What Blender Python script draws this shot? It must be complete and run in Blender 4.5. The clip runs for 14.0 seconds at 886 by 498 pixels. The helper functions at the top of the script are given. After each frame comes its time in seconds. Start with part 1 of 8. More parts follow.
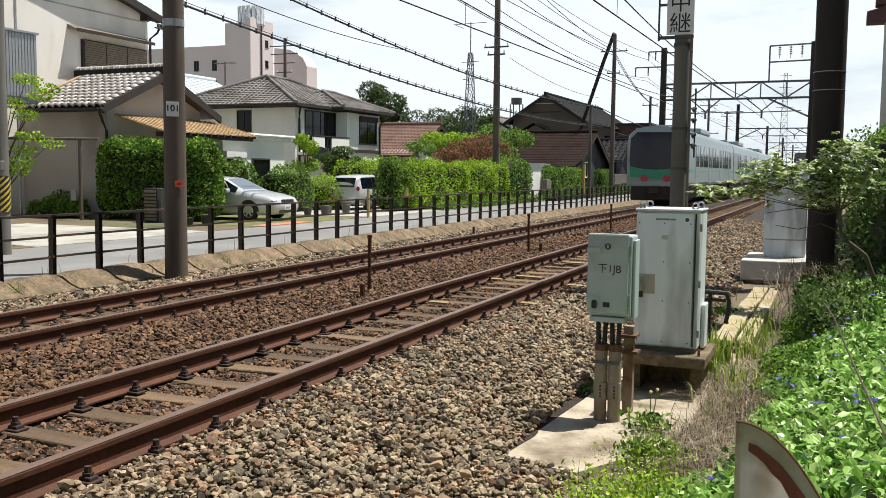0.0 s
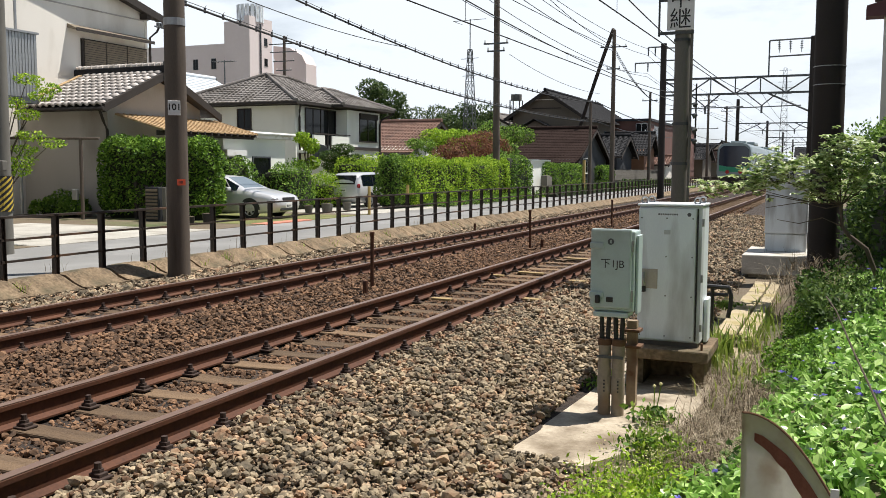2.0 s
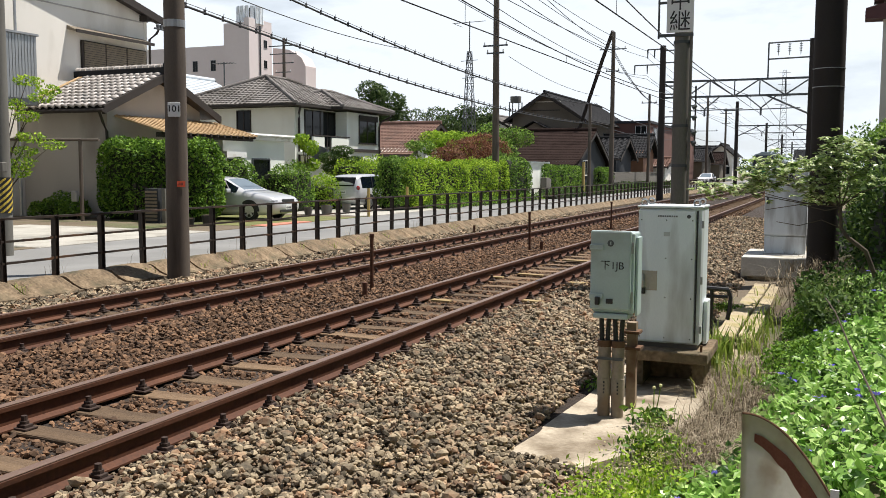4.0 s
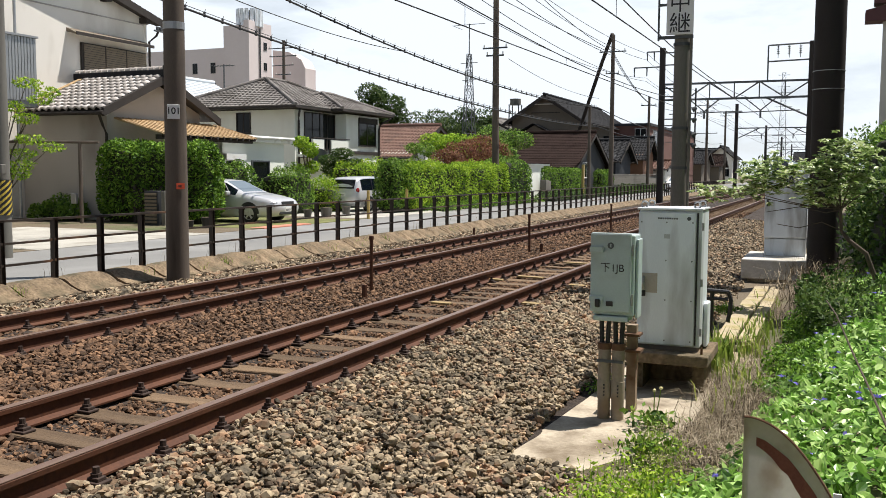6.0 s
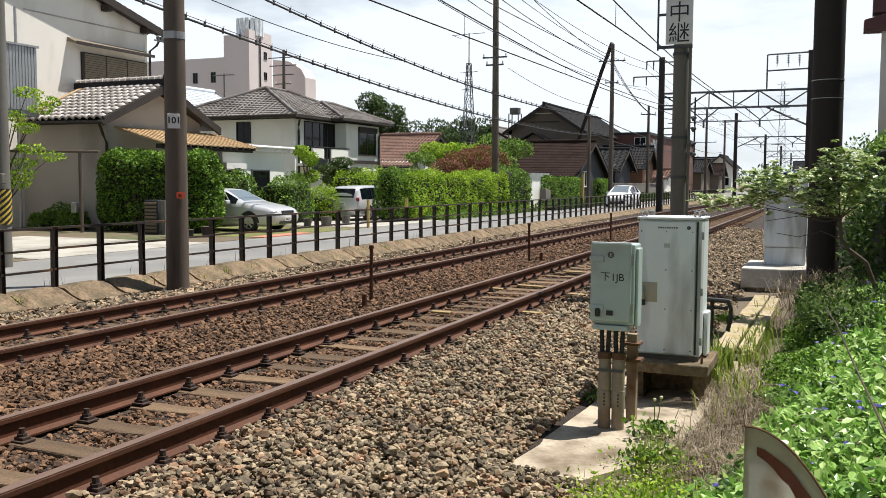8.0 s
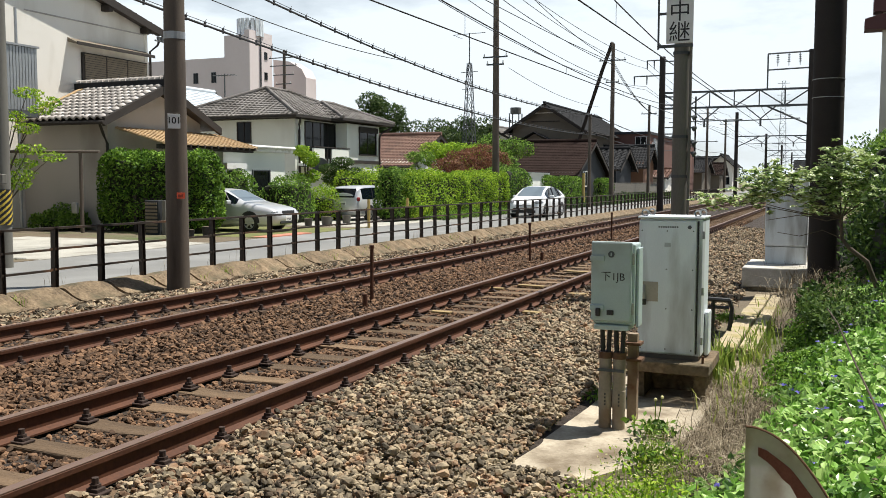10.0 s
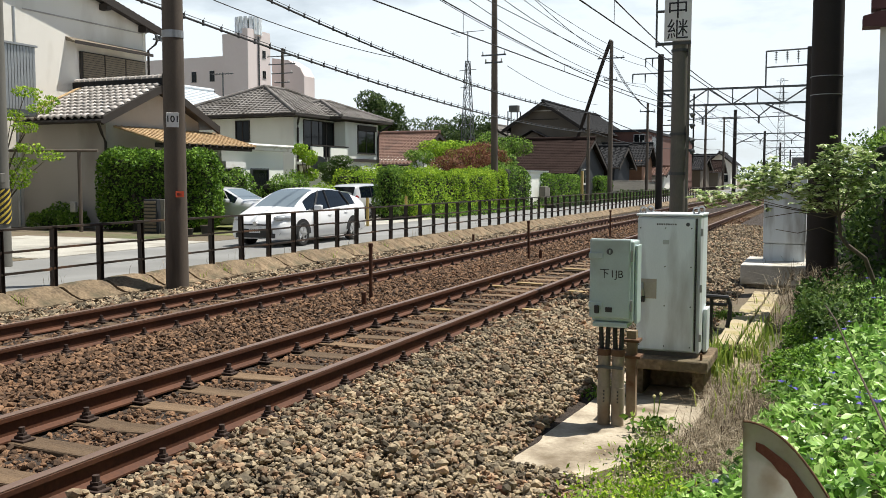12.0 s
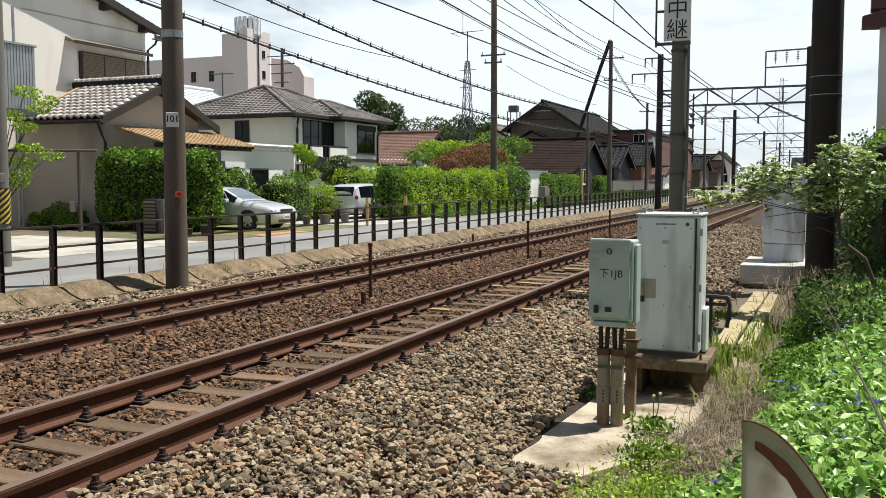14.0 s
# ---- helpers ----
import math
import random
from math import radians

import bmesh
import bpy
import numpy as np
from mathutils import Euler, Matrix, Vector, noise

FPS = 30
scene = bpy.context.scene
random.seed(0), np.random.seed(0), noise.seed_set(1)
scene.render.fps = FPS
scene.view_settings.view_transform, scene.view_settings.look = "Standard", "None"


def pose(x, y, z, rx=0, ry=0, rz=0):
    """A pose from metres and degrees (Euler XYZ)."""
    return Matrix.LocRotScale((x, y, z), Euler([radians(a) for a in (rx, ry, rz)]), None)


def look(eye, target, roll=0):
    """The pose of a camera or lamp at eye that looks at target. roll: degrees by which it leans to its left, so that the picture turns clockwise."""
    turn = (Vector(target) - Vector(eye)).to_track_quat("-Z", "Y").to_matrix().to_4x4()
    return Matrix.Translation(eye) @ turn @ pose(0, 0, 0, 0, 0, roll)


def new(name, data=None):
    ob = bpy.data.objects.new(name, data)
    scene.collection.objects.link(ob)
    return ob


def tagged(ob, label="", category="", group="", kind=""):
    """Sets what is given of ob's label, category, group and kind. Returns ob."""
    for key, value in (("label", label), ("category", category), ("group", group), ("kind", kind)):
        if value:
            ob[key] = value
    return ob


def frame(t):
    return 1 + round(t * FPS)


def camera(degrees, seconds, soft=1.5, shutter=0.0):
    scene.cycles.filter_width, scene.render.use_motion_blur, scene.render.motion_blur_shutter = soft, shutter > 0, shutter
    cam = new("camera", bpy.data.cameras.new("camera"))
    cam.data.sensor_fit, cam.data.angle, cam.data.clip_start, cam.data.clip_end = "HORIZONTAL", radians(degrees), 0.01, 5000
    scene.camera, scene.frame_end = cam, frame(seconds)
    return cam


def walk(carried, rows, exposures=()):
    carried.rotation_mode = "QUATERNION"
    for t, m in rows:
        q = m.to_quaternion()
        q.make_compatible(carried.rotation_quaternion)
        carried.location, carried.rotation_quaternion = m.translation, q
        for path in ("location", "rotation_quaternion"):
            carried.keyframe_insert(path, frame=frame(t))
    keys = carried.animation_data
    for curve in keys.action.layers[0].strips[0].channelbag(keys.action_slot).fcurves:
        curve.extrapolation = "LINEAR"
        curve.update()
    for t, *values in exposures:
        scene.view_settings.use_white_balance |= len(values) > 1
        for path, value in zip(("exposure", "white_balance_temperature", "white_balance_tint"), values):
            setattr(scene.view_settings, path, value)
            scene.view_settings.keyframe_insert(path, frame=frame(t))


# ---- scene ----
cam = camera(52.21, 14.0, soft=0.85)
walk(cam, [
    (0, pose(0.011, 0.044, 1.629, 85.079, -0.555, 23.292)),
    (0.5, pose(0.008, 0.008, 1.629, 84.849, -0.310, 23.317)),
    (1, pose(0.004, 0.011, 1.629, 84.799, -0.131, 23.313)),
    (1.5, pose(0.003, 0.006, 1.628, 84.836, -0.142, 23.293)),
    (2, pose(0.003, 0.001, 1.627, 84.888, -0.171, 23.288)),
    (2.5, pose(0.001, -0.011, 1.628, 84.913, -0.252, 23.263)),
    (3, pose(0.002, -0.011, 1.626, 84.969, -0.243, 23.264)),
    (5.5, pose(-0.003, 0.004, 1.624, 85.066, -0.215, 23.230)),
    (6, pose(-0.005, 0.008, 1.623, 85.161, -0.231, 23.229)),
    (6.5, pose(-0.004, 0.007, 1.624, 85.333, -0.204, 23.232)),
    (7, pose(-0.004, 0.005, 1.624, 85.510, -0.252, 23.235)),
    (7.5, pose(-0.005, 0.003, 1.624, 85.674, -0.248, 23.212)),
    (8, pose(-0.005, 0.004, 1.626, 85.726, -0.210, 23.217)),
    (10.5, pose(-0.006, 0.019, 1.624, 85.697, -0.084, 23.246)),
    (11, pose(-0.002, 0.006, 1.623, 85.670, -0.061, 23.194)),
    (11.5, pose(-0.003, 0.004, 1.622, 85.635, -0.057, 23.175)),
    (12, pose(-0.001, 0.004, 1.622, 85.601, 0.018, 23.175)),
    (12.5, pose(-0.000, -0.001, 1.620, 85.603, 0.007, 23.152)),
    (13, pose(-0.000, 0.000, 1.620, 85.604, -0.000, 23.146)),
    (13.5, pose(-0.000, 0.000, 1.620, 85.604, -0.000, 23.146)),
    (14, pose(-0.000, 0.000, 1.620, 85.604, -0.000, 23.146)),
], exposures=((0, 0.5, 6450, 10), (2.5, 0.5, 6450, 12), (8, 0.52, 6450, 11.5), (10.5, 0.5, 6450, 8.5), (14, 0.5, 6450, 9)))

# ---- sun, sky ----
SUN_DIR = Vector((0.29, 0.27, 1.0)).normalized()   # towards the sun
sun_data = bpy.data.lights.new("sun", "SUN")
sun_data.energy, sun_data.angle, sun_data.color = 5.0, radians(0.53), (1.0, 0.95, 0.87)
sun = new("sun", sun_data)
sun.matrix_world = look((0, 0, 60), Vector((0, 0, 60)) - SUN_DIR)


def make_world():
    w = bpy.data.worlds.new("sky")
    scene.world = w
    w.use_nodes = True
    nt = w.node_tree
    nt.nodes.clear()
    N, L = nt.nodes.new, nt.links.new
    sky = N("ShaderNodeTexSky")
    sky.sky_type, sky.sun_disc = "NISHITA", False
    sky.sun_elevation = math.asin(SUN_DIR.z)
    sky.sun_rotation = math.atan2(SUN_DIR.x, SUN_DIR.y)
    sky.air_density, sky.dust_density, sky.ozone_density = 1.2, 0.4, 1.5
    co = N("ShaderNodeTexCoord")
    mp = N("ShaderNodeMapping")
    mp.inputs["Scale"].default_value = (1.0, 1.0, 3.0)
    cl = N("ShaderNodeTexNoise")
    cl.inputs["Scale"].default_value = 2.3
    cl.inputs["Detail"].default_value = 9.0
    cl.inputs["Roughness"].default_value = 0.55
    ramp = N("ShaderNodeValToRGB")
    ramp.color_ramp.elements[0].position, ramp.color_ramp.elements[1].position = 0.36, 0.56
    ramp.color_ramp.elements[0].color = (0.14, 0.14, 0.14, 1)
    mix = N("ShaderNodeMix")
    mix.data_type = "RGBA"
    mix.inputs[7].default_value = (15.6, 17.0, 18.1, 1)
    bg = N("ShaderNodeBackground")
    bg.inputs["Strength"].default_value = 0.043
    out = N("ShaderNodeOutputWorld")
    L(co.outputs["Generated"], mp.inputs["Vector"])
    L(mp.outputs["Vector"], cl.inputs["Vector"])
    # cloud and haze thicken towards the horizon
    sep = N("ShaderNodeSeparateXYZ")
    L(co.outputs["Generated"], sep.inputs["Vector"])
    up = N("ShaderNodeMapRange")
    up.interpolation_type = "SMOOTHSTEP"
    up.inputs["From Min"].default_value, up.inputs["From Max"].default_value = 0.12, 0.45
    up.inputs["To Min"].default_value, up.inputs["To Max"].default_value = 0.1, -0.6
    L(sep.outputs["Z"], up.inputs["Value"])
    cover = N("ShaderNodeMath")
    L(cl.outputs["Fac"], cover.inputs[0])
    L(up.outputs[0], cover.inputs[1])
    L(cover.outputs[0], ramp.inputs["Fac"])
    L(ramp.outputs["Color"], mix.inputs[0])
    L(sky.outputs["Color"], mix.inputs[6])
    L(mix.outputs[2], bg.inputs["Color"])
    L(bg.outputs["Background"], out.inputs["Surface"])


make_world()

# ---- materials ----
def surface(name, a, b, scale=3.0, fine=60.0, rough=0.8, metal=0.0, bump=0.3, depth=0.01, contrast=0.25,
            stain=None, stain_scale=0.7, vary=0.0, islands=False, spec=0.5, stretch=(1, 1, 1), coat=0.0):
    """Two colours over broad and fine noise, fine relief, optional stains and piece-to-piece variation."""
    m = bpy.data.materials.new(name)
    m.use_nodes = True
    nt = m.node_tree
    N, L = nt.nodes.new, nt.links.new
    bs = nt.nodes["Principled BSDF"]
    co = N("ShaderNodeTexCoord")
    mp = N("ShaderNodeMapping")
    mp.inputs["Scale"].default_value = stretch
    L(co.outputs["Object"], mp.inputs["Vector"])

    def noise_node(s, d):
        n = N("ShaderNodeTexNoise")
        n.inputs["Scale"].default_value, n.inputs["Detail"].default_value = s, d
        L(mp.outputs["Vector"], n.inputs["Vector"])
        return n
    n1, n2 = noise_node(scale, 5), noise_node(fine, 4)
    mx = N("ShaderNodeMix")
    mx.data_type = "RGBA"
    mx.inputs[6].default_value, mx.inputs[7].default_value = (*a, 1), (*b, 1)
    r1 = N("ShaderNodeValToRGB")
    r1.color_ramp.elements[0].position, r1.color_ramp.elements[1].position = 0.5 - contrast, 0.5 + contrast
    ad = N("ShaderNodeMath")
    ad.operation = "MULTIPLY_ADD"
    ad.inputs[1].default_value = 0.45
    L(n2.outputs["Fac"], ad.inputs[0])
    ml = N("ShaderNodeMath")
    ml.operation = "MULTIPLY"
    ml.inputs[1].default_value = 0.55
    L(n1.outputs["Fac"], ml.inputs[0])
    L(ml.outputs[0], ad.inputs[2])
    L(ad.outputs[0], r1.inputs["Fac"])
    L(r1.outputs["Color"], mx.inputs[0])
    col = mx.outputs[2]
    if stain:
        n3 = noise_node(stain_scale, 7)
        r3 = N("ShaderNodeValToRGB")
        r3.color_ramp.elements[0].position, r3.color_ramp.elements[1].position = 0.5, 0.68
        L(n3.outputs["Fac"], r3.inputs["Fac"])
        m3 = N("ShaderNodeMix")
        m3.data_type = "RGBA"
        m3.inputs[7].default_value = (*stain, 1)
        L(r3.outputs["Color"], m3.inputs[0])
        L(col, m3.inputs[6])
        col = m3.outputs[2]
    if vary:
        hs = N("ShaderNodeHueSaturation")
        if islands:
            rnd = N("ShaderNodeNewGeometry").outputs["Random Per Island"]
        else:
            rnd = N("ShaderNodeObjectInfo").outputs["Random"]
        mr = N("ShaderNodeMapRange")
        mr.inputs["To Min"].default_value, mr.inputs["To Max"].default_value = 1 - vary, 1 + vary
        L(rnd, mr.inputs["Value"])
        L(mr.outputs[0], hs.inputs["Value"])
        L(col, hs.inputs["Color"])
        col = hs.outputs["Color"]
    L(col, bs.inputs["Base Color"])
    bs.inputs["Roughness"].default_value, bs.inputs["Metallic"].default_value = rough, metal
    bs.inputs["Specular IOR Level"].default_value = spec
    bs.inputs["Coat Weight"].default_value = coat
    if bump:
        bp = N("ShaderNodeBump")
        bp.inputs["Strength"].default_value, bp.inputs["Distance"].default_value = bump, depth
        L(n2.outputs["Fac"], bp.inputs["Height"])
        L(bp.outputs["Normal"], bs.inputs["Normal"])
    return m


def leaf_material(name, a, b, c, scale=1.2, translucent=0.35, rough=0.55):
    """Leaves: colour changes leaf by leaf and in patches, with light shining through."""
    m = bpy.data.materials.new(name)
    m.use_nodes = True
    nt = m.node_tree
    N, L = nt.nodes.new, nt.links.new
    bs, out = nt.nodes["Principled BSDF"], nt.nodes["Material Output"]
    geo, co = N("ShaderNodeNewGeometry"), N("ShaderNodeTexCoord")
    n = N("ShaderNodeTexNoise")
    n.inputs["Scale"].default_value, n.inputs["Detail"].default_value = scale, 4
    L(co.outputs["Object"], n.inputs["Vector"])
    av = N("ShaderNodeMath")
    av.operation = "MULTIPLY_ADD"
    av.inputs[1].default_value, av.inputs[2].default_value = 0.6, -0.05
    L(geo.outputs["Random Per Island"], av.inputs[0])
    ad = N("ShaderNodeMath")
    ad.operation = "MULTIPLY_ADD"
    ad.inputs[1].default_value = 0.55
    L(n.outputs["Fac"], ad.inputs[0])
    L(av.outputs[0], ad.inputs[2])
    r = N("ShaderNodeValToRGB")
    r.color_ramp.elements[0].position, r.color_ramp.elements[1].position = 0.2, 0.85
    r.color_ramp.elements[0].color, r.color_ramp.elements[1].color = (*a, 1), (*c, 1)
    e = r.color_ramp.elements.new(0.5)
    e.color = (*b, 1)
    L(ad.outputs[0], r.inputs["Fac"])
    L(r.outputs["Color"], bs.inputs["Base Color"])
    bs.inputs["Roughness"].default_value = rough
    bs.inputs["Specular IOR Level"].default_value = 0.5 if rough < 0.4 else 0.2
    tr = N("ShaderNodeBsdfTranslucent")
    L(r.outputs["Color"], tr.inputs["Color"])
    ms = N("ShaderNodeMixShader")
    ms.inputs["Fac"].default_value = translucent
    L(bs.outputs[0], ms.inputs[1])
    L(tr.outputs[0], ms.inputs[2])
    L(ms.outputs[0], out.inputs["Surface"])
    return m


def glass_material(name, tint, rough=0.04):
    """Dark window glass: glossy, with the dim room behind it as its colour."""
    return surface(name, tint, tuple(v * 1.3 for v in tint), rough=rough, bump=0.0, spec=0.5)


def glow_material(name, colour, power):
    m = bpy.data.materials.new(name)
    m.use_nodes = True
    bs = m.node_tree.nodes["Principled BSDF"]
    bs.inputs["Base Color"].default_value = (*colour, 1)
    bs.inputs["Emission Color"].default_value = (*colour, 1)
    bs.inputs["Emission Strength"].default_value = power
    return m


M_SOIL = surface("soil", (0.1, 0.075, 0.05), (0.18, 0.145, 0.095), scale=0.8, fine=22, rough=0.95, bump=0.7, depth=0.03, stain=(0.09, 0.12, 0.04), stain_scale=0.35)
# bed colour is darkened to paint the shade in gaps between stones
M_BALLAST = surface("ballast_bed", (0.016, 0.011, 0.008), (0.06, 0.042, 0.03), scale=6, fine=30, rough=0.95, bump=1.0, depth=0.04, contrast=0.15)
M_STONE_RUST = surface("rusty_ballast", (0.045, 0.025, 0.014), (0.23, 0.13, 0.07), scale=2.2, fine=50, rough=0.92, bump=0.6, depth=0.006, vary=0.7, islands=True)
M_STONE_GREY = surface("grey_ballast", (0.042, 0.034, 0.022), (0.41, 0.325, 0.21), scale=1.4, fine=45, rough=0.86, bump=0.7, depth=0.006, vary=0.75, islands=True, stain=(0.26, 0.155, 0.088), stain_scale=7.0)
M_RAIL = surface("rusty_rail", (0.038, 0.013, 0.006), (0.125, 0.045, 0.018), scale=2.5, fine=40, rough=0.72, metal=0.15, bump=0.25, depth=0.004)
M_HEAD = surface("worn_rail_head", (0.145, 0.09, 0.067), (0.255, 0.172, 0.132), scale=1.5, fine=70, rough=0.4, metal=0.25, bump=0.08, depth=0.002, stretch=(6, 0.3, 6))
M_SLEEPER = surface("weathered_sleeper_wood", (0.075, 0.046, 0.026), (0.22, 0.145, 0.082), scale=1.6, fine=26, rough=0.9, bump=0.9, depth=0.014, vary=0.35, stretch=(0.5, 5, 5))
M_CLIP = surface("rusty_fastening", (0.02275, 0.0143, 0.01105), (0.0585, 0.0325, 0.02275), scale=8, fine=60, rough=0.8, bump=0.3)
M_ASPHALT = surface("asphalt", (0.16, 0.16, 0.155), (0.235, 0.235, 0.225), scale=0.6, fine=120, rough=0.9, bump=0.3, depth=0.004, stain=(0.26, 0.26, 0.25), stain_scale=0.4)
M_CONCRETE = surface("concrete", (0.29, 0.24, 0.17), (0.54, 0.47, 0.36), scale=2.2, fine=40, rough=0.9, bump=0.4, depth=0.008, contrast=0.2, stain=(0.15, 0.112, 0.07), stain_scale=2.4)
M_KERB = surface("mossy_kerb_concrete", (0.075, 0.052, 0.03), (0.3, 0.22, 0.135), scale=4.5, fine=24, rough=0.95, bump=0.9, depth=0.02, contrast=0.16, stain=(0.06, 0.055, 0.03), stain_scale=2.2, vary=0.15)
M_PAVING = surface("pale_paving", (0.3, 0.285, 0.245), (0.5, 0.485, 0.43), scale=1.1, fine=40, rough=0.9, bump=0.3, depth=0.004, stain=(0.26, 0.24, 0.2), stain_scale=0.9, contrast=0.18)
M_SLAB = surface("pale_cast_concrete", (0.44, 0.42, 0.38), (0.66, 0.64, 0.59), scale=2.0, fine=40, rough=0.9, bump=0.4, depth=0.006, contrast=0.2, stain=(0.3, 0.27, 0.2), stain_scale=1.6)
M_LID = surface("weathered_tan_concrete", (0.3, 0.24, 0.15), (0.52, 0.44, 0.29), scale=2.2, fine=40, rough=0.92, bump=0.5, depth=0.008, contrast=0.18, stain=(0.3, 0.25, 0.1), stain_scale=2.6)
M_FENCE = surface("brown_fence_steel", (0.0195, 0.0143, 0.0104), (0.04225, 0.02925, 0.02145), scale=2, fine=50, rough=0.6, bump=0.15, depth=0.002, stain=(0.12, 0.06, 0.03), stain_scale=1.5)
M_GRASS = surface("thin_lawn", (0.05, 0.075, 0.018), (0.24, 0.23, 0.08), scale=2.2, fine=30, rough=0.95, bump=0.8, depth=0.02)

# ---- mesh helpers ----
random.seed(12)


def crisp_ends(me):
    """Keeps the end caps of round bars from bending the shading of their sides."""
    caps = {k for f in me.polygons if len(f.vertices) > 5 for k in f.edge_keys}
    for e in me.edges:
        e.use_edge_sharp = e.key in caps


def part(name, bm, material, parent=None, label="", smooth=False):
    """Links a bmesh as one mesh object under a thing or a part."""
    me = bpy.data.meshes.new(name)
    bm.to_mesh(me)
    bm.free()
    me.materials.append(material)
    if smooth:
        me.shade_smooth()
        crisp_ends(me)
    ob = new(name, me)
    if parent:
        ob.parent = parent
    if label:
        ob["label"] = label
    return ob


def mesh_part(name, verts, faces, material, parent=None, label="", smooth=False):
    me = bpy.data.meshes.new(name)
    me.from_pydata([tuple(v) for v in verts], [], faces)
    me.update()
    me.materials.append(material)
    if smooth:
        me.shade_smooth()
    ob = new(name, me)
    if parent:
        ob.parent = parent
    if label:
        ob["label"] = label
    return ob


def big_mesh(name, verts, tris, material, parent=None):
    """A mesh from arrays of vertices and triangles."""
    me = bpy.data.meshes.new(name)
    v, f = np.asarray(verts, np.float32), np.asarray(tris, np.int32)
    me.vertices.add(len(v))
    me.vertices.foreach_set("co", v.ravel())
    me.loops.add(f.size)
    me.loops.foreach_set("vertex_index", f.ravel())
    me.polygons.add(len(f))
    me.polygons.foreach_set("loop_start", np.arange(0, f.size, f.shape[1], dtype=np.int32))
    me.update(calc_edges=True)
    me.shade_flat()
    me.materials.append(material)
    ob = new(name, me)
    if parent:
        ob.parent = parent
    return ob


def shared(name, me, m, parent):
    """One more piece on a mesh that alike pieces share."""
    ob = new(name, me)
    ob.parent = parent
    ob.matrix_basis = m
    return ob


def thing(name, m, label, category, group="", kind=""):
    ob = new(name)
    ob.matrix_basis = m
    return tagged(ob, label, category, group, kind)


def box(bm, x0, x1, y0, y1, z0, z1, bevel=0.0, m=None):
    vs = [bm.verts.new(p) for p in ((x0, y0, z0), (x1, y0, z0), (x1, y1, z0), (x0, y1, z0), (x0, y0, z1), (x1, y0, z1), (x1, y1, z1), (x0, y1, z1))]
    fs = [bm.faces.new([vs[i] for i in q]) for q in ((3, 2, 1, 0), (4, 5, 6, 7), (0, 1, 5, 4), (1, 2, 6, 5), (2, 3, 7, 6), (3, 0, 4, 7))]
    if bevel:
        edges = {e for f in fs for e in f.edges}
        r = bmesh.ops.bevel(bm, geom=list(edges), offset=bevel, segments=2, profile=0.5, affect="EDGES")
        vs = list({v for f in r["faces"] for v in f.verts} | {v for v in vs if v.is_valid})
    if m is not None:
        bmesh.ops.transform(bm, matrix=m, verts=vs)
    return bm


def a_box(*a, **k):
    return box(bmesh.new(), *a, **k)


def tube(bm, pts, r, seg=8, r1=None, caps=True):
    """A round bar through pts; it tapers from r to r1."""
    pts = [Vector(p) for p in pts]
    r1 = r if r1 is None else r1
    rings = []
    for i, p in enumerate(pts):
        d = (pts[min(i + 1, len(pts) - 1)] - pts[max(i - 1, 0)]).normalized()
        s = d.cross(Vector((0, 0, 1)) if abs(d.z) < 0.95 else Vector((1, 0, 0))).normalized()
        u = s.cross(d)
        rr = r + (r1 - r) * i / (len(pts) - 1)
        rings.append([bm.verts.new(p + rr * (math.cos(a) * s + math.sin(a) * u)) for a in [2 * math.pi * k / seg for k in range(seg)]])
    for a, b in zip(rings, rings[1:]):
        for k in range(seg):
            bm.faces.new((a[k], a[(k + 1) % seg], b[(k + 1) % seg], b[k]))
    if caps and seg > 2:
        bm.faces.new(rings[0][::-1])
        bm.faces.new(rings[-1])
    return bm


def a_tube(pts, r, seg=8, r1=None):
    return tube(bmesh.new(), pts, r, seg, r1)


def prism(bm, poly, axis, lo, hi):
    """A solid with the outline poly, drawn out along an axis: x takes (y, z), y takes (x, z), z takes (x, y)."""
    put = {"x": lambda p, h: (h, p[0], p[1]), "y": lambda p, h: (p[0], h, p[1]), "z": lambda p, h: (p[0], p[1], h)}[axis]
    a, b = [bm.verts.new(put(p, lo)) for p in poly], [bm.verts.new(put(p, hi)) for p in poly]
    n = len(poly)
    fs = [bm.faces.new(a[::-1]), bm.faces.new(b)] + [bm.faces.new((a[i], a[(i + 1) % n], b[(i + 1) % n], b[i])) for i in range(n)]
    bmesh.ops.recalc_face_normals(bm, faces=fs)
    return bm


def a_prism(poly, axis, lo, hi):
    return prism(bmesh.new(), poly, axis, lo, hi)

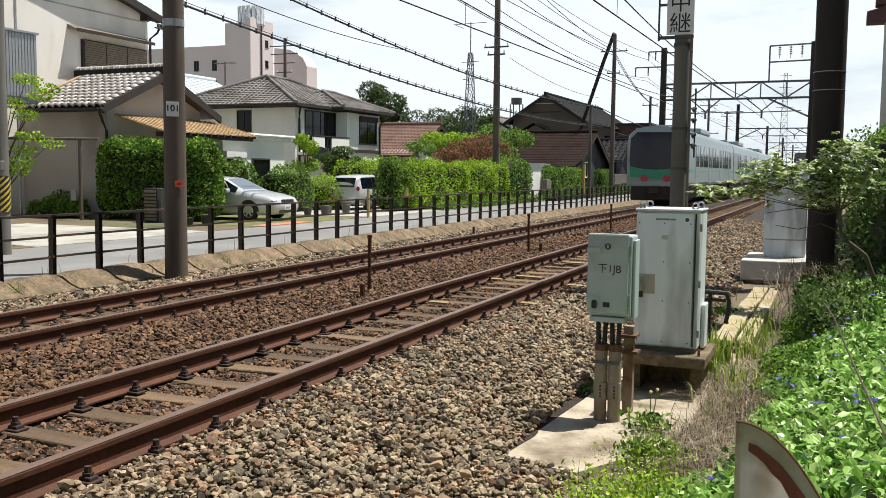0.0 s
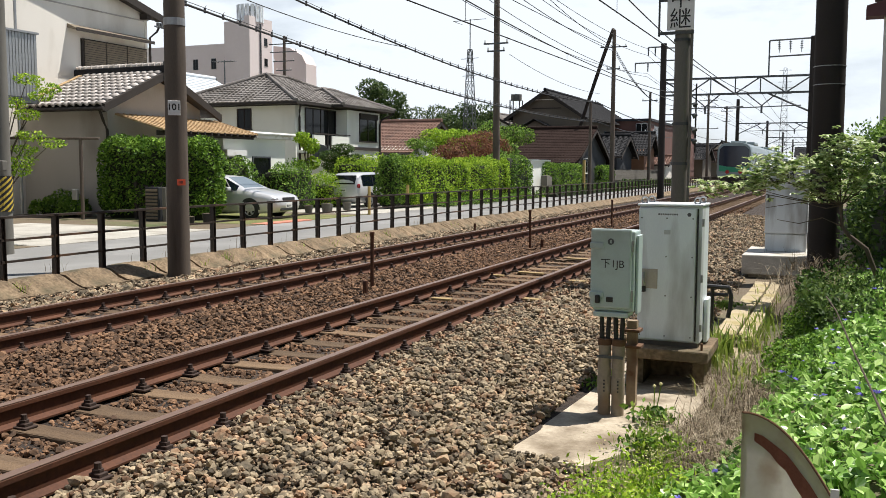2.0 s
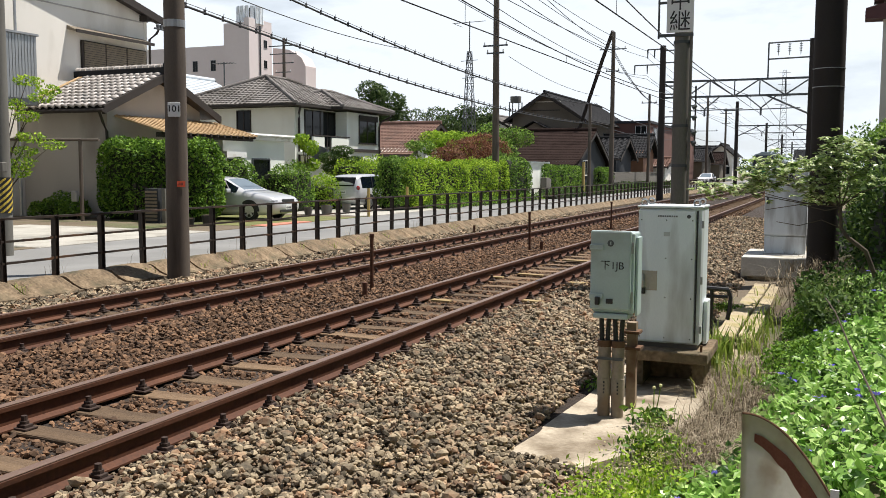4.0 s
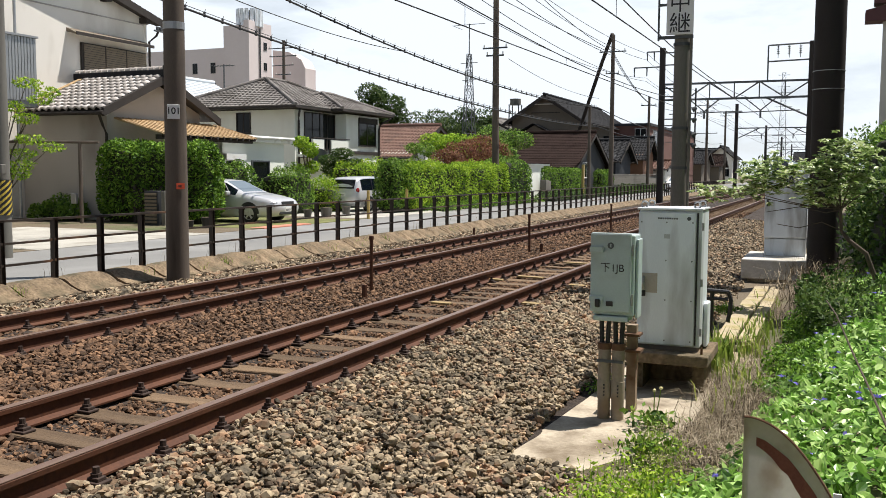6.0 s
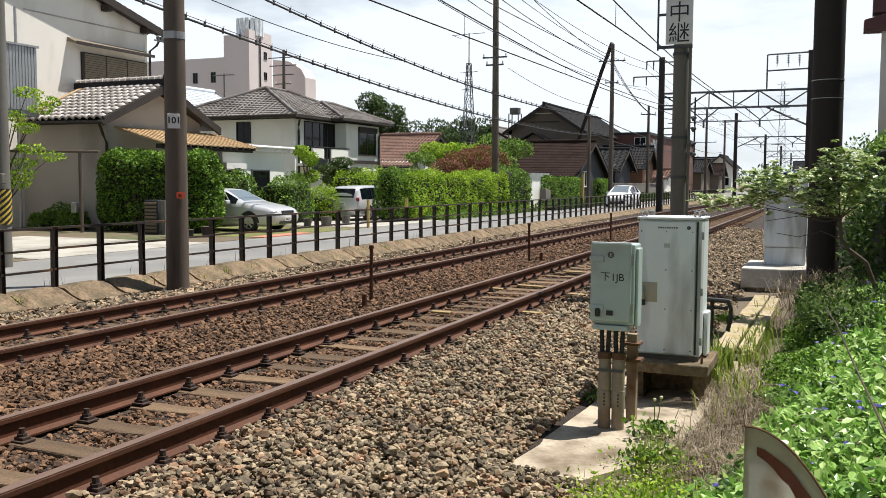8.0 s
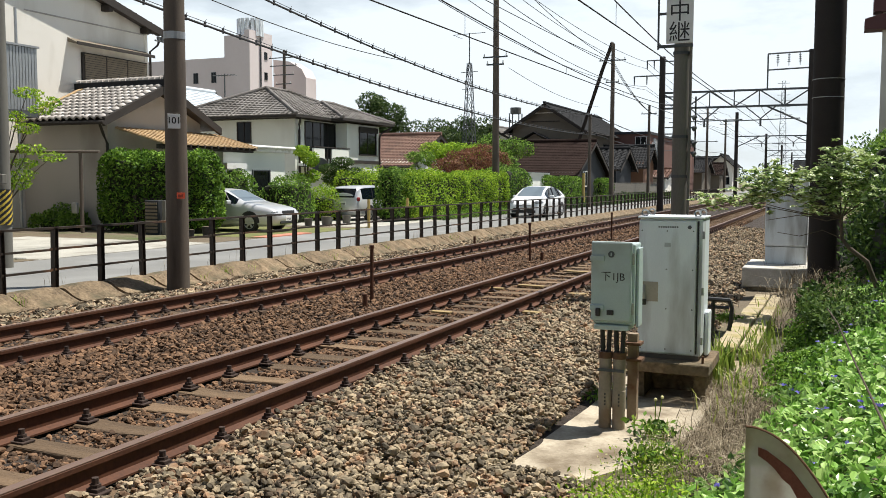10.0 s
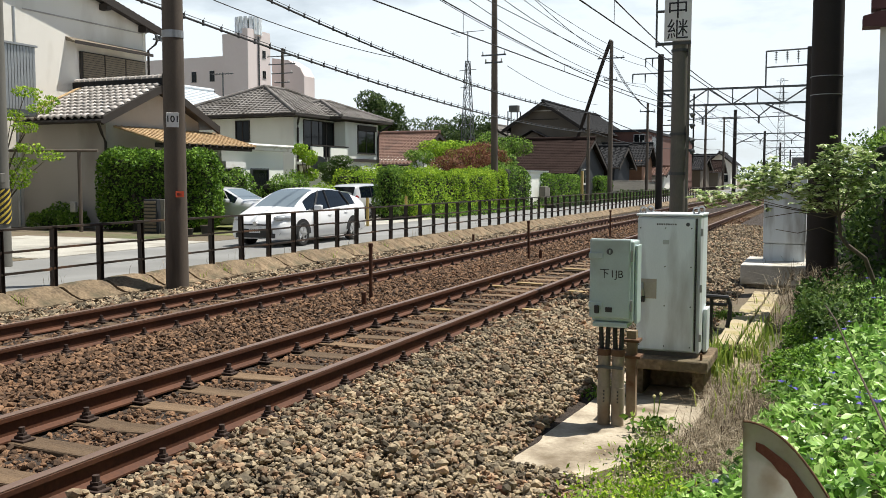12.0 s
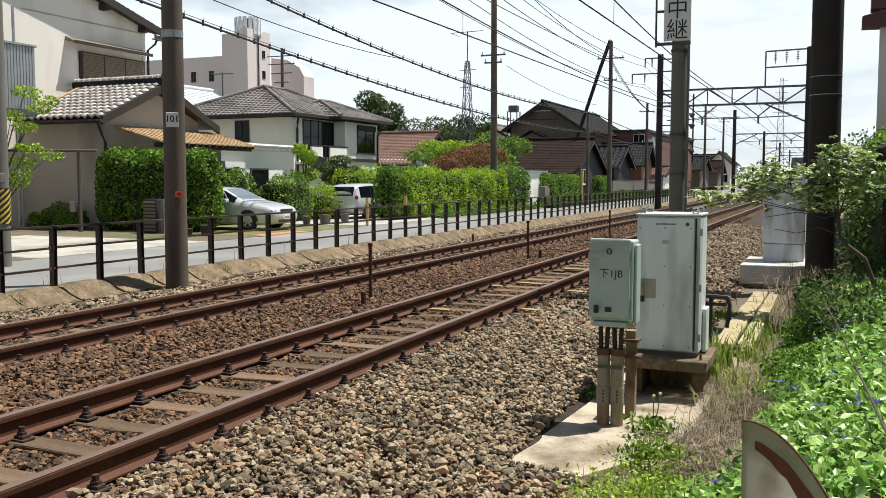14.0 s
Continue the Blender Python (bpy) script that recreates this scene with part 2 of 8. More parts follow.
# ---- ground, road, ballast ----
def build_ground():
    # bank on the near side rises a little away from the line
    def height(x, y):
        z = -0.32
        if x > -1.5:
            t = min(1.0, max(0.0, x + 0.95) / 1.6)
            z = -0.2 + 0.32 * t * t * (3 - 2 * t) + 0.05 * noise.noise(Vector((x * 0.9, y * 0.9, 3)))
        return z
    xs = [-900, -300, -100, -60, -40, -25, -16, -11, -5, -1.6, -1.4, -1.2] + [-0.95 + 0.2 * i for i in range(20)] + [4, 6, 10, 30, 100, 400, 900]
    ys = [-600, -200, -60, -20, -8, -3] + [0.5 * i for i in range(0, 60)] + [34, 40, 60, 100, 160, 300, 600, 1200, 2500]
    verts = [(x, y, height(x, y)) for y in ys for x in xs]
    n = len(xs)
    faces = [(j * n + i, j * n + i + 1, j * n + n + i + 1, j * n + n + i) for j in range(len(ys) - 1) for i in range(n - 1)]
    g = mesh_part("ground", verts, faces, M_SOIL, smooth=True)
    tagged(g, "dry brown earth with patches of weeds", "ground", kind="structure")

    road = part("road", a_box(-15.8, -11.0, -30, 260, -0.4, -0.1), M_ASPHALT)
    tagged(road, "narrow grey asphalt lane beside the railway fence", "road", kind="structure")
    yard = part("yard_ground", a_box(-70, -15.8, -30, 260, -0.4, -0.09), M_SOIL)
    tagged(yard, "bare earth and gravel round the houses", "ground", kind="structure")
    for (x0, x1, y0, y1), mat, label in (
            ((-22.6, -15.75, 14.5, 20.4), M_PAVING, "pale concrete forecourt in bright sun"),
            ((-21.5, -15.75, 29.8, 40.5), M_PAVING, "pale concrete driveway under parked cars"),
            ((-22.0, -15.75, 22.85, 28.8), M_GRASS, "thin yellowing lawn where a car stands")):
        p = part("pavement", a_box(x0, x1, y0, y1, -0.3, -0.085), mat)
        tagged(p, label, "pavement", kind="structure")
    k = part("pavement", a_box(-16.2, -15.7, 22.9, 25.6, -0.3, -0.07), surface("red_brick_edging", (0.42, 0.14, 0.09), (0.6, 0.25, 0.17), scale=5, fine=50))
    tagged(k, "strip of red paving bricks beside the lane", "pavement", kind="structure")


def bed_height(x):
    pts = [(-10.7, -0.3), (-10.0, -0.24), (-9.0, -0.1), (-8.6, -0.075), (-6.2, -0.065), (-5.6, -0.03), (-2.9, -0.02), (-2.3, -0.06), (-1.7, -0.17), (-1.3, -0.21), (-1.2, -0.34)]
    return float(np.interp(x, [p[0] for p in pts], [p[1] for p in pts]))


def build_ballast():
    xs = np.arange(-10.7, -1.15, 0.1)
    ys = np.concatenate([np.arange(-6, 30, 0.12), np.arange(30, 260, 2.0)])
    verts = [(x, y, bed_height(x) + 0.02 * noise.noise(Vector((x * 3, y * 3, 0)))) for y in ys for x in xs]
    n = len(xs)
    faces = [(j * n + i, j * n + i + 1, j * n + n + i + 1, j * n + n + i) for j in range(len(ys) - 1) for i in range(n - 1)]
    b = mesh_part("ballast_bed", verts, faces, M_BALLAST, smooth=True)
    tagged(b, "brown crushed-stone bed under the tracks, darkened for shade between stones", "ballast", kind="stuff")


build_ground()
build_ballast()

# ---- tracks ----
NEAR_X, FAR_X, HALF = -4.12, -7.40, 0.552
NEAR_Z, FAR_Z = 0.0, -0.06


def rail_profile(x):
    half = [(0.063, 0.005), (0.063, 0.017), (0.012, 0.034), (0.009, 0.115), (0.032, 0.124), (0.0325, 0.150), (0.026, 0.158)]
    return [(x + a, b) for a, b in half] + [(x - a, b) for a, b in half[::-1]]


def build_track(x, z, label, spacing, first, y_parts):
    tr = thing("railway_track", pose(x, 0, z), label, "railway track", kind="structure")
    for s in (-1, 1):
        rail = part("rail", a_prism(rail_profile(s * HALF), "y", -6, 420), M_RAIL, tr)
        head = part("running_surface", a_box(s * HALF - 0.031, s * HALF + 0.031, -6, 420, 0.157, 0.1605), M_HEAD, rail, "rail top worn bright by wheels")
    rng = random.Random(7)
    meshes = []
    for k in range(6):
        bm = bmesh.new()
        w, l = 0.1 + 0.012 * rng.uniform(-1, 1), 1.06
        box(bm, -l, l, -w, w, -0.13, 0.0, bevel=0.012)
        bmesh.ops.subdivide_edges(bm, edges=[e for e in bm.edges if abs(e.verts[0].co.x - e.verts[1].co.x) > 1], cuts=6, use_grid_fill=True)
        for v in bm.verts:
            v.co.z += 0.012 * noise.noise(v.co * 3 + Vector((k * 7, 0, 0)))
            v.co.y += 0.012 * noise.noise(v.co * 2.3 + Vector((0, k * 9, 0)))
        me = bpy.data.meshes.new("sleeper")
        bm.to_mesh(me)
        bm.free()
        me.materials.append(M_SLEEPER)
        meshes.append(me)
    bm = bmesh.new()
    box(bm, -0.062, 0.062, -0.05, 0.05, 0.0, 0.014, bevel=0.004)
    box(bm, -0.035, 0.04, -0.032, 0.032, 0.012, 0.034, bevel=0.005)
    tube(bm, [(0.0, 0, 0.03), (0.0, 0, 0.085)], 0.019, 8)
    tube(bm, [(0.0, 0, 0.034), (0.0, 0, 0.052)], 0.03, 6)
    clip = bpy.data.meshes.new("fastening")
    bm.to_mesh(clip)
    bm.free()
    clip.materials.append(M_CLIP)
    y, far = first, bmesh.new()
    while y < 190:
        if y < y_parts:
            shared("sleeper", rng.choice(meshes), pose(rng.uniform(-0.02, 0.02), y, rng.uniform(-0.008, 0.004), 0, 0, rng.uniform(-1, 1)), tr)
            for s in (-1, 1):
                for q in (-1, 1):
                    shared("fastening", clip, pose(s * HALF + q * 0.1, y - 0.02 * q + rng.uniform(-0.01, 0.01), 0.006, 0, 0, 0 if q > 0 else 180), tr)
        else:
            box(far, -1.05, 1.05, y - 0.1, y + 0.1, -0.1, 0.0)
            for s in (-1, 1):
                for q in (-1, 1):
                    box(far, s * HALF + q * 0.1 - 0.03, s * HALF + q * 0.1 + 0.03, y - 0.03, y + 0.03, 0, 0.07)
        y += spacing
    f = part("far_sleepers", far, M_SLEEPER, tr)
    f["kind"] = "stuff"
    return tr


build_track(NEAR_X, NEAR_Z, "rusty rails on weathered wooden sleepers, near track", 0.527, 0.37, 33)
build_track(FAR_X, FAR_Z, "rusty rails on brown sleepers, track beside the fence", 0.54, 0.05, 36)

# ---- fence and kerb along the lane ----
M_POLE = surface("weathered_concrete_pole", (0.08, 0.062, 0.048), (0.15, 0.122, 0.096), scale=1.2, fine=50, rough=0.9, bump=0.2, depth=0.003, stain=(0.05, 0.038, 0.03), stain_scale=1.0, stretch=(3, 3, 0.35))
M_POLE_GREY = surface("grey_concrete_pole", (0.115, 0.112, 0.097), (0.205, 0.198, 0.172), scale=1.5, fine=50, rough=0.88, bump=0.2, depth=0.003, stain=(0.12, 0.108, 0.09), stain_scale=1.0, stretch=(3, 3, 0.4))
M_DARKPOLE = surface("dark_rusty_mast", (0.015, 0.011, 0.009), (0.03, 0.0225, 0.018), scale=1.5, fine=50, rough=0.8, bump=0.25, depth=0.003)
M_STEEL = surface("galvanised_steel", (0.3, 0.31, 0.31), (0.45, 0.46, 0.46), scale=4, fine=60, rough=0.45, metal=0.7, bump=0.08)
M_DARKSTEEL = surface("dark_painted_steel", (0.0525, 0.06, 0.06375), (0.0975, 0.105, 0.1087), scale=3, fine=50, rough=0.6, bump=0.1, depth=0.002)
M_WHITE = surface("white_enamel", (0.72, 0.72, 0.7), (0.82, 0.82, 0.8), scale=3, fine=60, rough=0.45, bump=0.03, stain=(0.55, 0.53, 0.48), stain_scale=2.5)
M_BLACK = surface("black_paint", (0.012, 0.012, 0.013), (0.03, 0.03, 0.03), rough=0.5, bump=0.05)
M_RED = surface("red_paint", (0.5, 0.06, 0.025), (0.62, 0.1, 0.04), rough=0.6, bump=0.05)
M_YELLOW = surface("yellow_paint", (0.55, 0.4, 0.04), (0.68, 0.5, 0.08), rough=0.6, bump=0.05)
M_RUST = surface("rust", (0.07, 0.035, 0.02), (0.17, 0.09, 0.045), scale=6, fine=40, rough=0.9, bump=0.5, depth=0.004)
M_CABLE = surface("black_cable_sheath", (0.015, 0.015, 0.016), (0.035, 0.035, 0.035), rough=0.6, bump=0.0)
M_CABGREY = surface("pale_grey_cabinet_paint", (0.6944, 0.7504, 0.7952), (0.8176, 0.8736, 0.9072), scale=1.5, fine=90, rough=0.42, bump=0.03, depth=0.001, stain=(0.36, 0.37, 0.37), stain_scale=1.2, stretch=(3, 3, 0.6))
M_CABGREEN = surface("pale_green_box_paint", (0.38, 0.48, 0.475), (0.5, 0.6, 0.59), scale=2, fine=90, rough=0.45, bump=0.04, depth=0.001, stain=(0.3, 0.33, 0.3), stain_scale=2.0)

FENCE_X, FENCE_Y0, FENCE_STEP = -11.1, 10.51, 0.98


def build_fence():
    fe = thing("fence", pose(FENCE_X, 0, 0), "low brown steel fence with three rails along the railway", "fence")
    bm = bmesh.new()
    box(bm, -0.042, 0.042, -0.04, -0.033, -0.12, 0.9)
    box(bm, -0.042, 0.042, 0.033, 0.04, -0.12, 0.9)
    box(bm, -0.005, 0.005, -0.033, 0.033, -0.12, 0.9)
    box(bm, -0.05, 0.05, -0.047, 0.047, 0.9, 0.906)
    me = bpy.data.meshes.new("post")
    bm.to_mesh(me)
    bm.free()
    me.materials.append(M_FENCE)
    rng = random.Random(3)
    for k in range(-8, 92):
        shared("post", me, pose(0, FENCE_Y0 + FENCE_STEP * k, rng.uniform(-0.01, 0.01), rng.uniform(-0.8, 0.8), rng.uniform(-0.8, 0.8), 0), fe)
    y0, y1 = FENCE_Y0 - 8 * FENCE_STEP, FENCE_Y0 + 91 * FENCE_STEP
    for z, h, w in ((0.905, 0.035, 0.035), (0.575, 0.034, 0.016), (0.255, 0.034, 0.016)):
        bm = bmesh.new()
        n = 100
        for k in range(n):
            a, b = y0 + (y1 - y0) * k / n, y0 + (y1 - y0) * (k + 1) / n
            d = 0.008 * math.sin(k * 1.7) if z < 0.9 else 0.0
            box(bm, 0.012 - w, 0.012 + w, a, b, z - h + d, z + d)
        part("rail", bm, M_FENCE, fe)


def build_kerb():
    kb = thing("kerb", pose(0, 0, 0), "sloping mossy concrete kerb blocks below the fence", "kerb", kind="structure")
    meshes = []
    rng = random.Random(5)
    for k in range(5):
        bm = bmesh.new()
        n = 9
        prof = []
        rag = lambda a: a * rng.uniform(-1, 1)
        for i in range(n + 1):
            t = i / n
            dip = 0.075 * (abs(t - 0.5) * 2) ** 4 + 0.014 * rng.uniform(-1, 1)
            y = -0.475 + 0.95 * t
            prof.append([(0.62, y, -0.45), (0.60 + rag(0.03), y, -0.22), (0.5 + rag(0.02), y, -0.17 - dip * 0.6), (0.36 + rag(0.02), y, -0.09 - dip + rag(0.012)), (0.18, y, 0.0 - dip * 0.8 + rag(0.012)), (-0.02, y, -0.01 - dip * 0.4), (-0.14, y, -0.095), (-0.14, y, -0.45)])
        rows = [[bm.verts.new(p) for p in r] for r in prof]
        for a, b in zip(rows, rows[1:]):
            for i in range(len(a) - 1):
                bm.faces.new((a[i], b[i], b[i + 1], a[i + 1]))
        bm.faces.new(rows[0])
        bm.faces.new(rows[-1][::-1])
        bmesh.ops.recalc_face_normals(bm, faces=bm.faces)
        me = bpy.data.meshes.new("kerb_block")
        bm.to_mesh(me)
        bm.free()
        me.materials.append(M_KERB)
        meshes.append(me)
    for k in range(-8, 92):
        shared("kerb_block", rng.choice(meshes), pose(FENCE_X, FENCE_Y0 + FENCE_STEP * (k + 0.5), rng.uniform(-0.015, 0.01), 0, 0, rng.uniform(-0.6, 0.6)), kb)


build_fence()
build_kerb()


# ---- poles ----
def lettering(text, size, m, material, parent, name="lettering", depth=0.001):
    cu = bpy.data.curves.new(name, "FONT")
    cu.body, cu.size, cu.extrude, cu.align_x, cu.align_y = text, size, depth, "CENTER", "CENTER"
    cu.offset = size * 0.018 if text.isascii() else 0.0
    cu.materials.append(material)
    ob = new(name, cu)
    ob.parent = parent
    ob.matrix_basis = m
    return ob


FACE_US = pose(0, 0, 0, 90, 0, 0)     # a sheet drawn in x, y turned upright, facing -y


def build_pole_101():
    p = thing("utility_pole", pose(-10.2, 12.32, -0.3, 0.35, 0.5, 0), "tall brown concrete pole with a white number plate", "pole")
    part("shaft", a_tube([(0, 0, 0), (0, 0, 12)], 0.19, 20, 0.14), M_POLE, p, smooth=True)
    for z in (4.33, ):
        part("steel_band", a_tube([(0, 0, z - 0.06), (0, 0, z + 0.06)], 0.178, 20), M_STEEL, p)
    turn = pose(0, 0, 0, 0, 0, 40)
    pl = part("number_plate", a_box(-0.1, 0.1, -0.012, 0.0, -0.12, 0.12, bevel=0.004, m=turn @ pose(-0.03, -0.19, 2.91)), M_WHITE, p, "white enamel plate with black figures")
    lettering("101", 0.15, turn @ pose(-0.03, -0.204, 2.92) @ FACE_US, M_BLACK, pl)
    rd = part("red_mark", a_box(-0.07, 0.07, -0.01, 0.0, -0.05, 0.05, m=turn @ pose(0.06, -0.186, 1.68) @ pose(0, 0, 0, 0, 0, 20)), M_RED, p, "red sticker with dark marks")
    bm = bmesh.new()
    for k in range(4):
        box(bm, -0.045 + 0.02 * k, -0.035 + 0.02 * k, -0.012, -0.01, -0.02, 0.02, m=turn @ pose(0.06, -0.186, 1.68) @ pose(0, 0, 0, 0, 0, 20))
    part("dark_bars", bm, M_BLACK, rd)


def build_striped_pole():
    p = thing("utility_pole", pose(-15.05, 13.0, -0.4, 0, 0.3, 0), "grey concrete pole with a black and yellow guard sleeve", "pole")
    part("shaft", a_tube([(0, 0, 0), (0, 0, 10)], 0.16, 18, 0.12), M_POLE_GREY, p, smooth=True)
    sl = part("guard_sleeve", a_tube([(0, 0, 1.15), (0, 0, 1.85)], 0.172, 18), M_BLACK, p, "black sleeve with yellow slanting stripes")
    bm = bmesh.new()
    for k in range(-9, 7):
        n = 18
        for i in range(n):
            a, b = 2 * math.pi * i / n, 2 * math.pi * (i + 1) / n
            def q(t, s):
                z = 1.15 + 0.12 * k + 0.96 * (t / (2 * math.pi)) + s
                return (0.1745 * math.cos(t), 0.1745 * math.sin(t), min(max(z, 1.15), 1.85))
            vs = [q(a, 0), q(b, 0), q(b, 0.055), q(a, 0.055)]
            if abs(vs[0][2] - vs[3][2]) > 1e-4 and abs(vs[1][2] - vs[2][2]) > 1e-4:
                bm.faces.new([bm.verts.new(v) for v in vs])
    part("yellow_stripes", bm, M_YELLOW, sl)
    part("junction_box", a_box(0.13, 0.25, -0.22, -0.1, 1.95, 2.15, bevel=0.02), M_POLE_GREY, p)
    part("blue_plate", a_box(-0.17, 0.02, -0.19, -0.17, 2.35, 3.1, bevel=0.004), surface("blue_enamel", (0.03, 0.12, 0.4), (0.05, 0.18, 0.5), rough=0.4, bump=0), p, "blue advertising plate")


def build_roadside_pole(x, y, h, r, arms, label, lean=0.0):
    p = thing("utility_pole", pose(x, y, -0.4, 0, lean, 0), label, "pole")
    part("shaft", a_tube([(0, 0, 0), (0, 0, h)], r, 14, r * 0.7), M_POLE, p, smooth=True)
    for z, w in arms:
        part("crossarm", a_box(-w, w, -0.16, -0.1, z - 0.04, z + 0.04), M_DARKSTEEL, p)
        for s in (-0.9, 0.9):
            part("insulator", a_tube([(s * w, -0.13, z + 0.04), (s * w, -0.13, z + 0.2)], 0.05, 8, 0.035), M_WHITE, p)
    return p


build_pole_101()
build_striped_pole()
build_roadside_pole(-17.0, 46.9, 13, 0.21, [(8.75, 0.7), (8.35, 0.5)], "dark utility pole rising behind the clipped hedge", -0.2)
py = build_roadside_pole(-15.3, 67.6, 12.25, 0.19, [(11.0, 1.0), (9.4, 0.5)], "utility pole with a slanting brace pole")
part("brace", a_tube([(-1.5, 6.3, 13.3), (-2.55, 7.4, 11.27), (-5.4, 10.6, 5.37), (-6.8, 12.2, 2.4), (-6.9, 12.3, 0.2)], 0.15, 12), M_DARKPOLE, py, smooth=True)
build_roadside_pole(-15.0, 59.7, 6.4, 0.13, [], "thin grey steel lamp pole beside the lane")
build_roadside_pole(-15.6, 84, 9.0, 0.15, [(8.2, 0.7), (5.4, 0.4)], "utility pole far along the lane")
build_roadside_pole(-16.0, 128.8, 12.0, 0.2, [(11.3, 1.2), (10.5, 1.0), (7.5, 1.4)], "far utility pole with crossarms")
build_roadside_pole(-16.0, 151.7, 12.0, 0.2, [(11.2, 0.9), (9.6, 0.6)], "far utility pole with crossarms")


def build_sign_pole():
    p = thing("signal_pole", pose(-1.98, 13.0, -0.3), "grey concrete signal pole carrying a white sign board", "pole")
    part("shaft", a_tube([(0, 0, 0), (0, 0, 3.9)], 0.112, 16, 0.108), M_POLE_GREY, p, smooth=True)
    part("conduit", a_tube([(0.13, -0.06, 0.2), (0.13, -0.06, 3.85)], 0.02, 8), M_POLE_GREY, p)
    for z in (2.0, 2.55, 3.7):
        part("clamp", a_tube([(0, 0, z - 0.02), (0, 0, z + 0.02)], 0.122, 16), M_DARKSTEEL, p)
    part("arm", a_box(-0.32, 0.16, -0.13, -0.09, 3.77, 3.81), M_DARKSTEEL, p)
    part("arm", a_box(-0.32, 0.1, -0.13, -0.09, 4.22, 4.25), M_DARKSTEEL, p)
    part("riser", a_tube([(-0.31, -0.11, 3.75), (-0.31, -0.11, 6)], 0.014, 8), M_DARKSTEEL, p)
    part("riser", a_tube([(0.0, -0.02, 3.85), (0.0, -0.02, 6)], 0.04, 8), M_DARKSTEEL, p)
    for z, r in ((2.45, 0.05), (2.8, 0.04), (2.3, 0.045), (2.65, 0.04)):
        part("insulator", a_tube([(0.16, -0.02, z), (0.22, -0.02, z + 0.03)], r, 8, 0.02), M_DARKSTEEL, p)
    pts = [(0.2, 0.0, 3.1 - 0.9 * i / 8 + 0.06 * math.sin(i * 1.3)) for i in range(9)]
    part("loose_cable", a_tube(pts, 0.012, 6), M_CABLE, p)
    b = part("sign_board", a_box(-0.2, 0.165, -0.15, -0.135, 3.82, 4.68, bevel=0.006), M_WHITE, p, "white board with two black characters")
    lettering("中", 0.3, pose(-0.018, -0.153, 4.235) @ FACE_US, M_BLACK, b)
    lettering("継", 0.3, pose(-0.018, -0.153, 3.955) @ FACE_US, M_BLACK, b)


build_sign_pole()

m = thing("catenary_mast", pose(-0.10, 15.9, -0.4, 0, -0.2, 0), "thick dark round mast standing in the bushes", "mast")
part("shaft", a_tube([(0, 0, 0), (0, 0, 11)], 0.245, 22, 0.228), M_DARKPOLE, m, smooth=True)
for z in (3.37, 3.66):
    part("wire_band", a_tube([(0, 0, z - 0.006), (0, 0, z + 0.006)], 0.246, 22), M_STEEL, m)


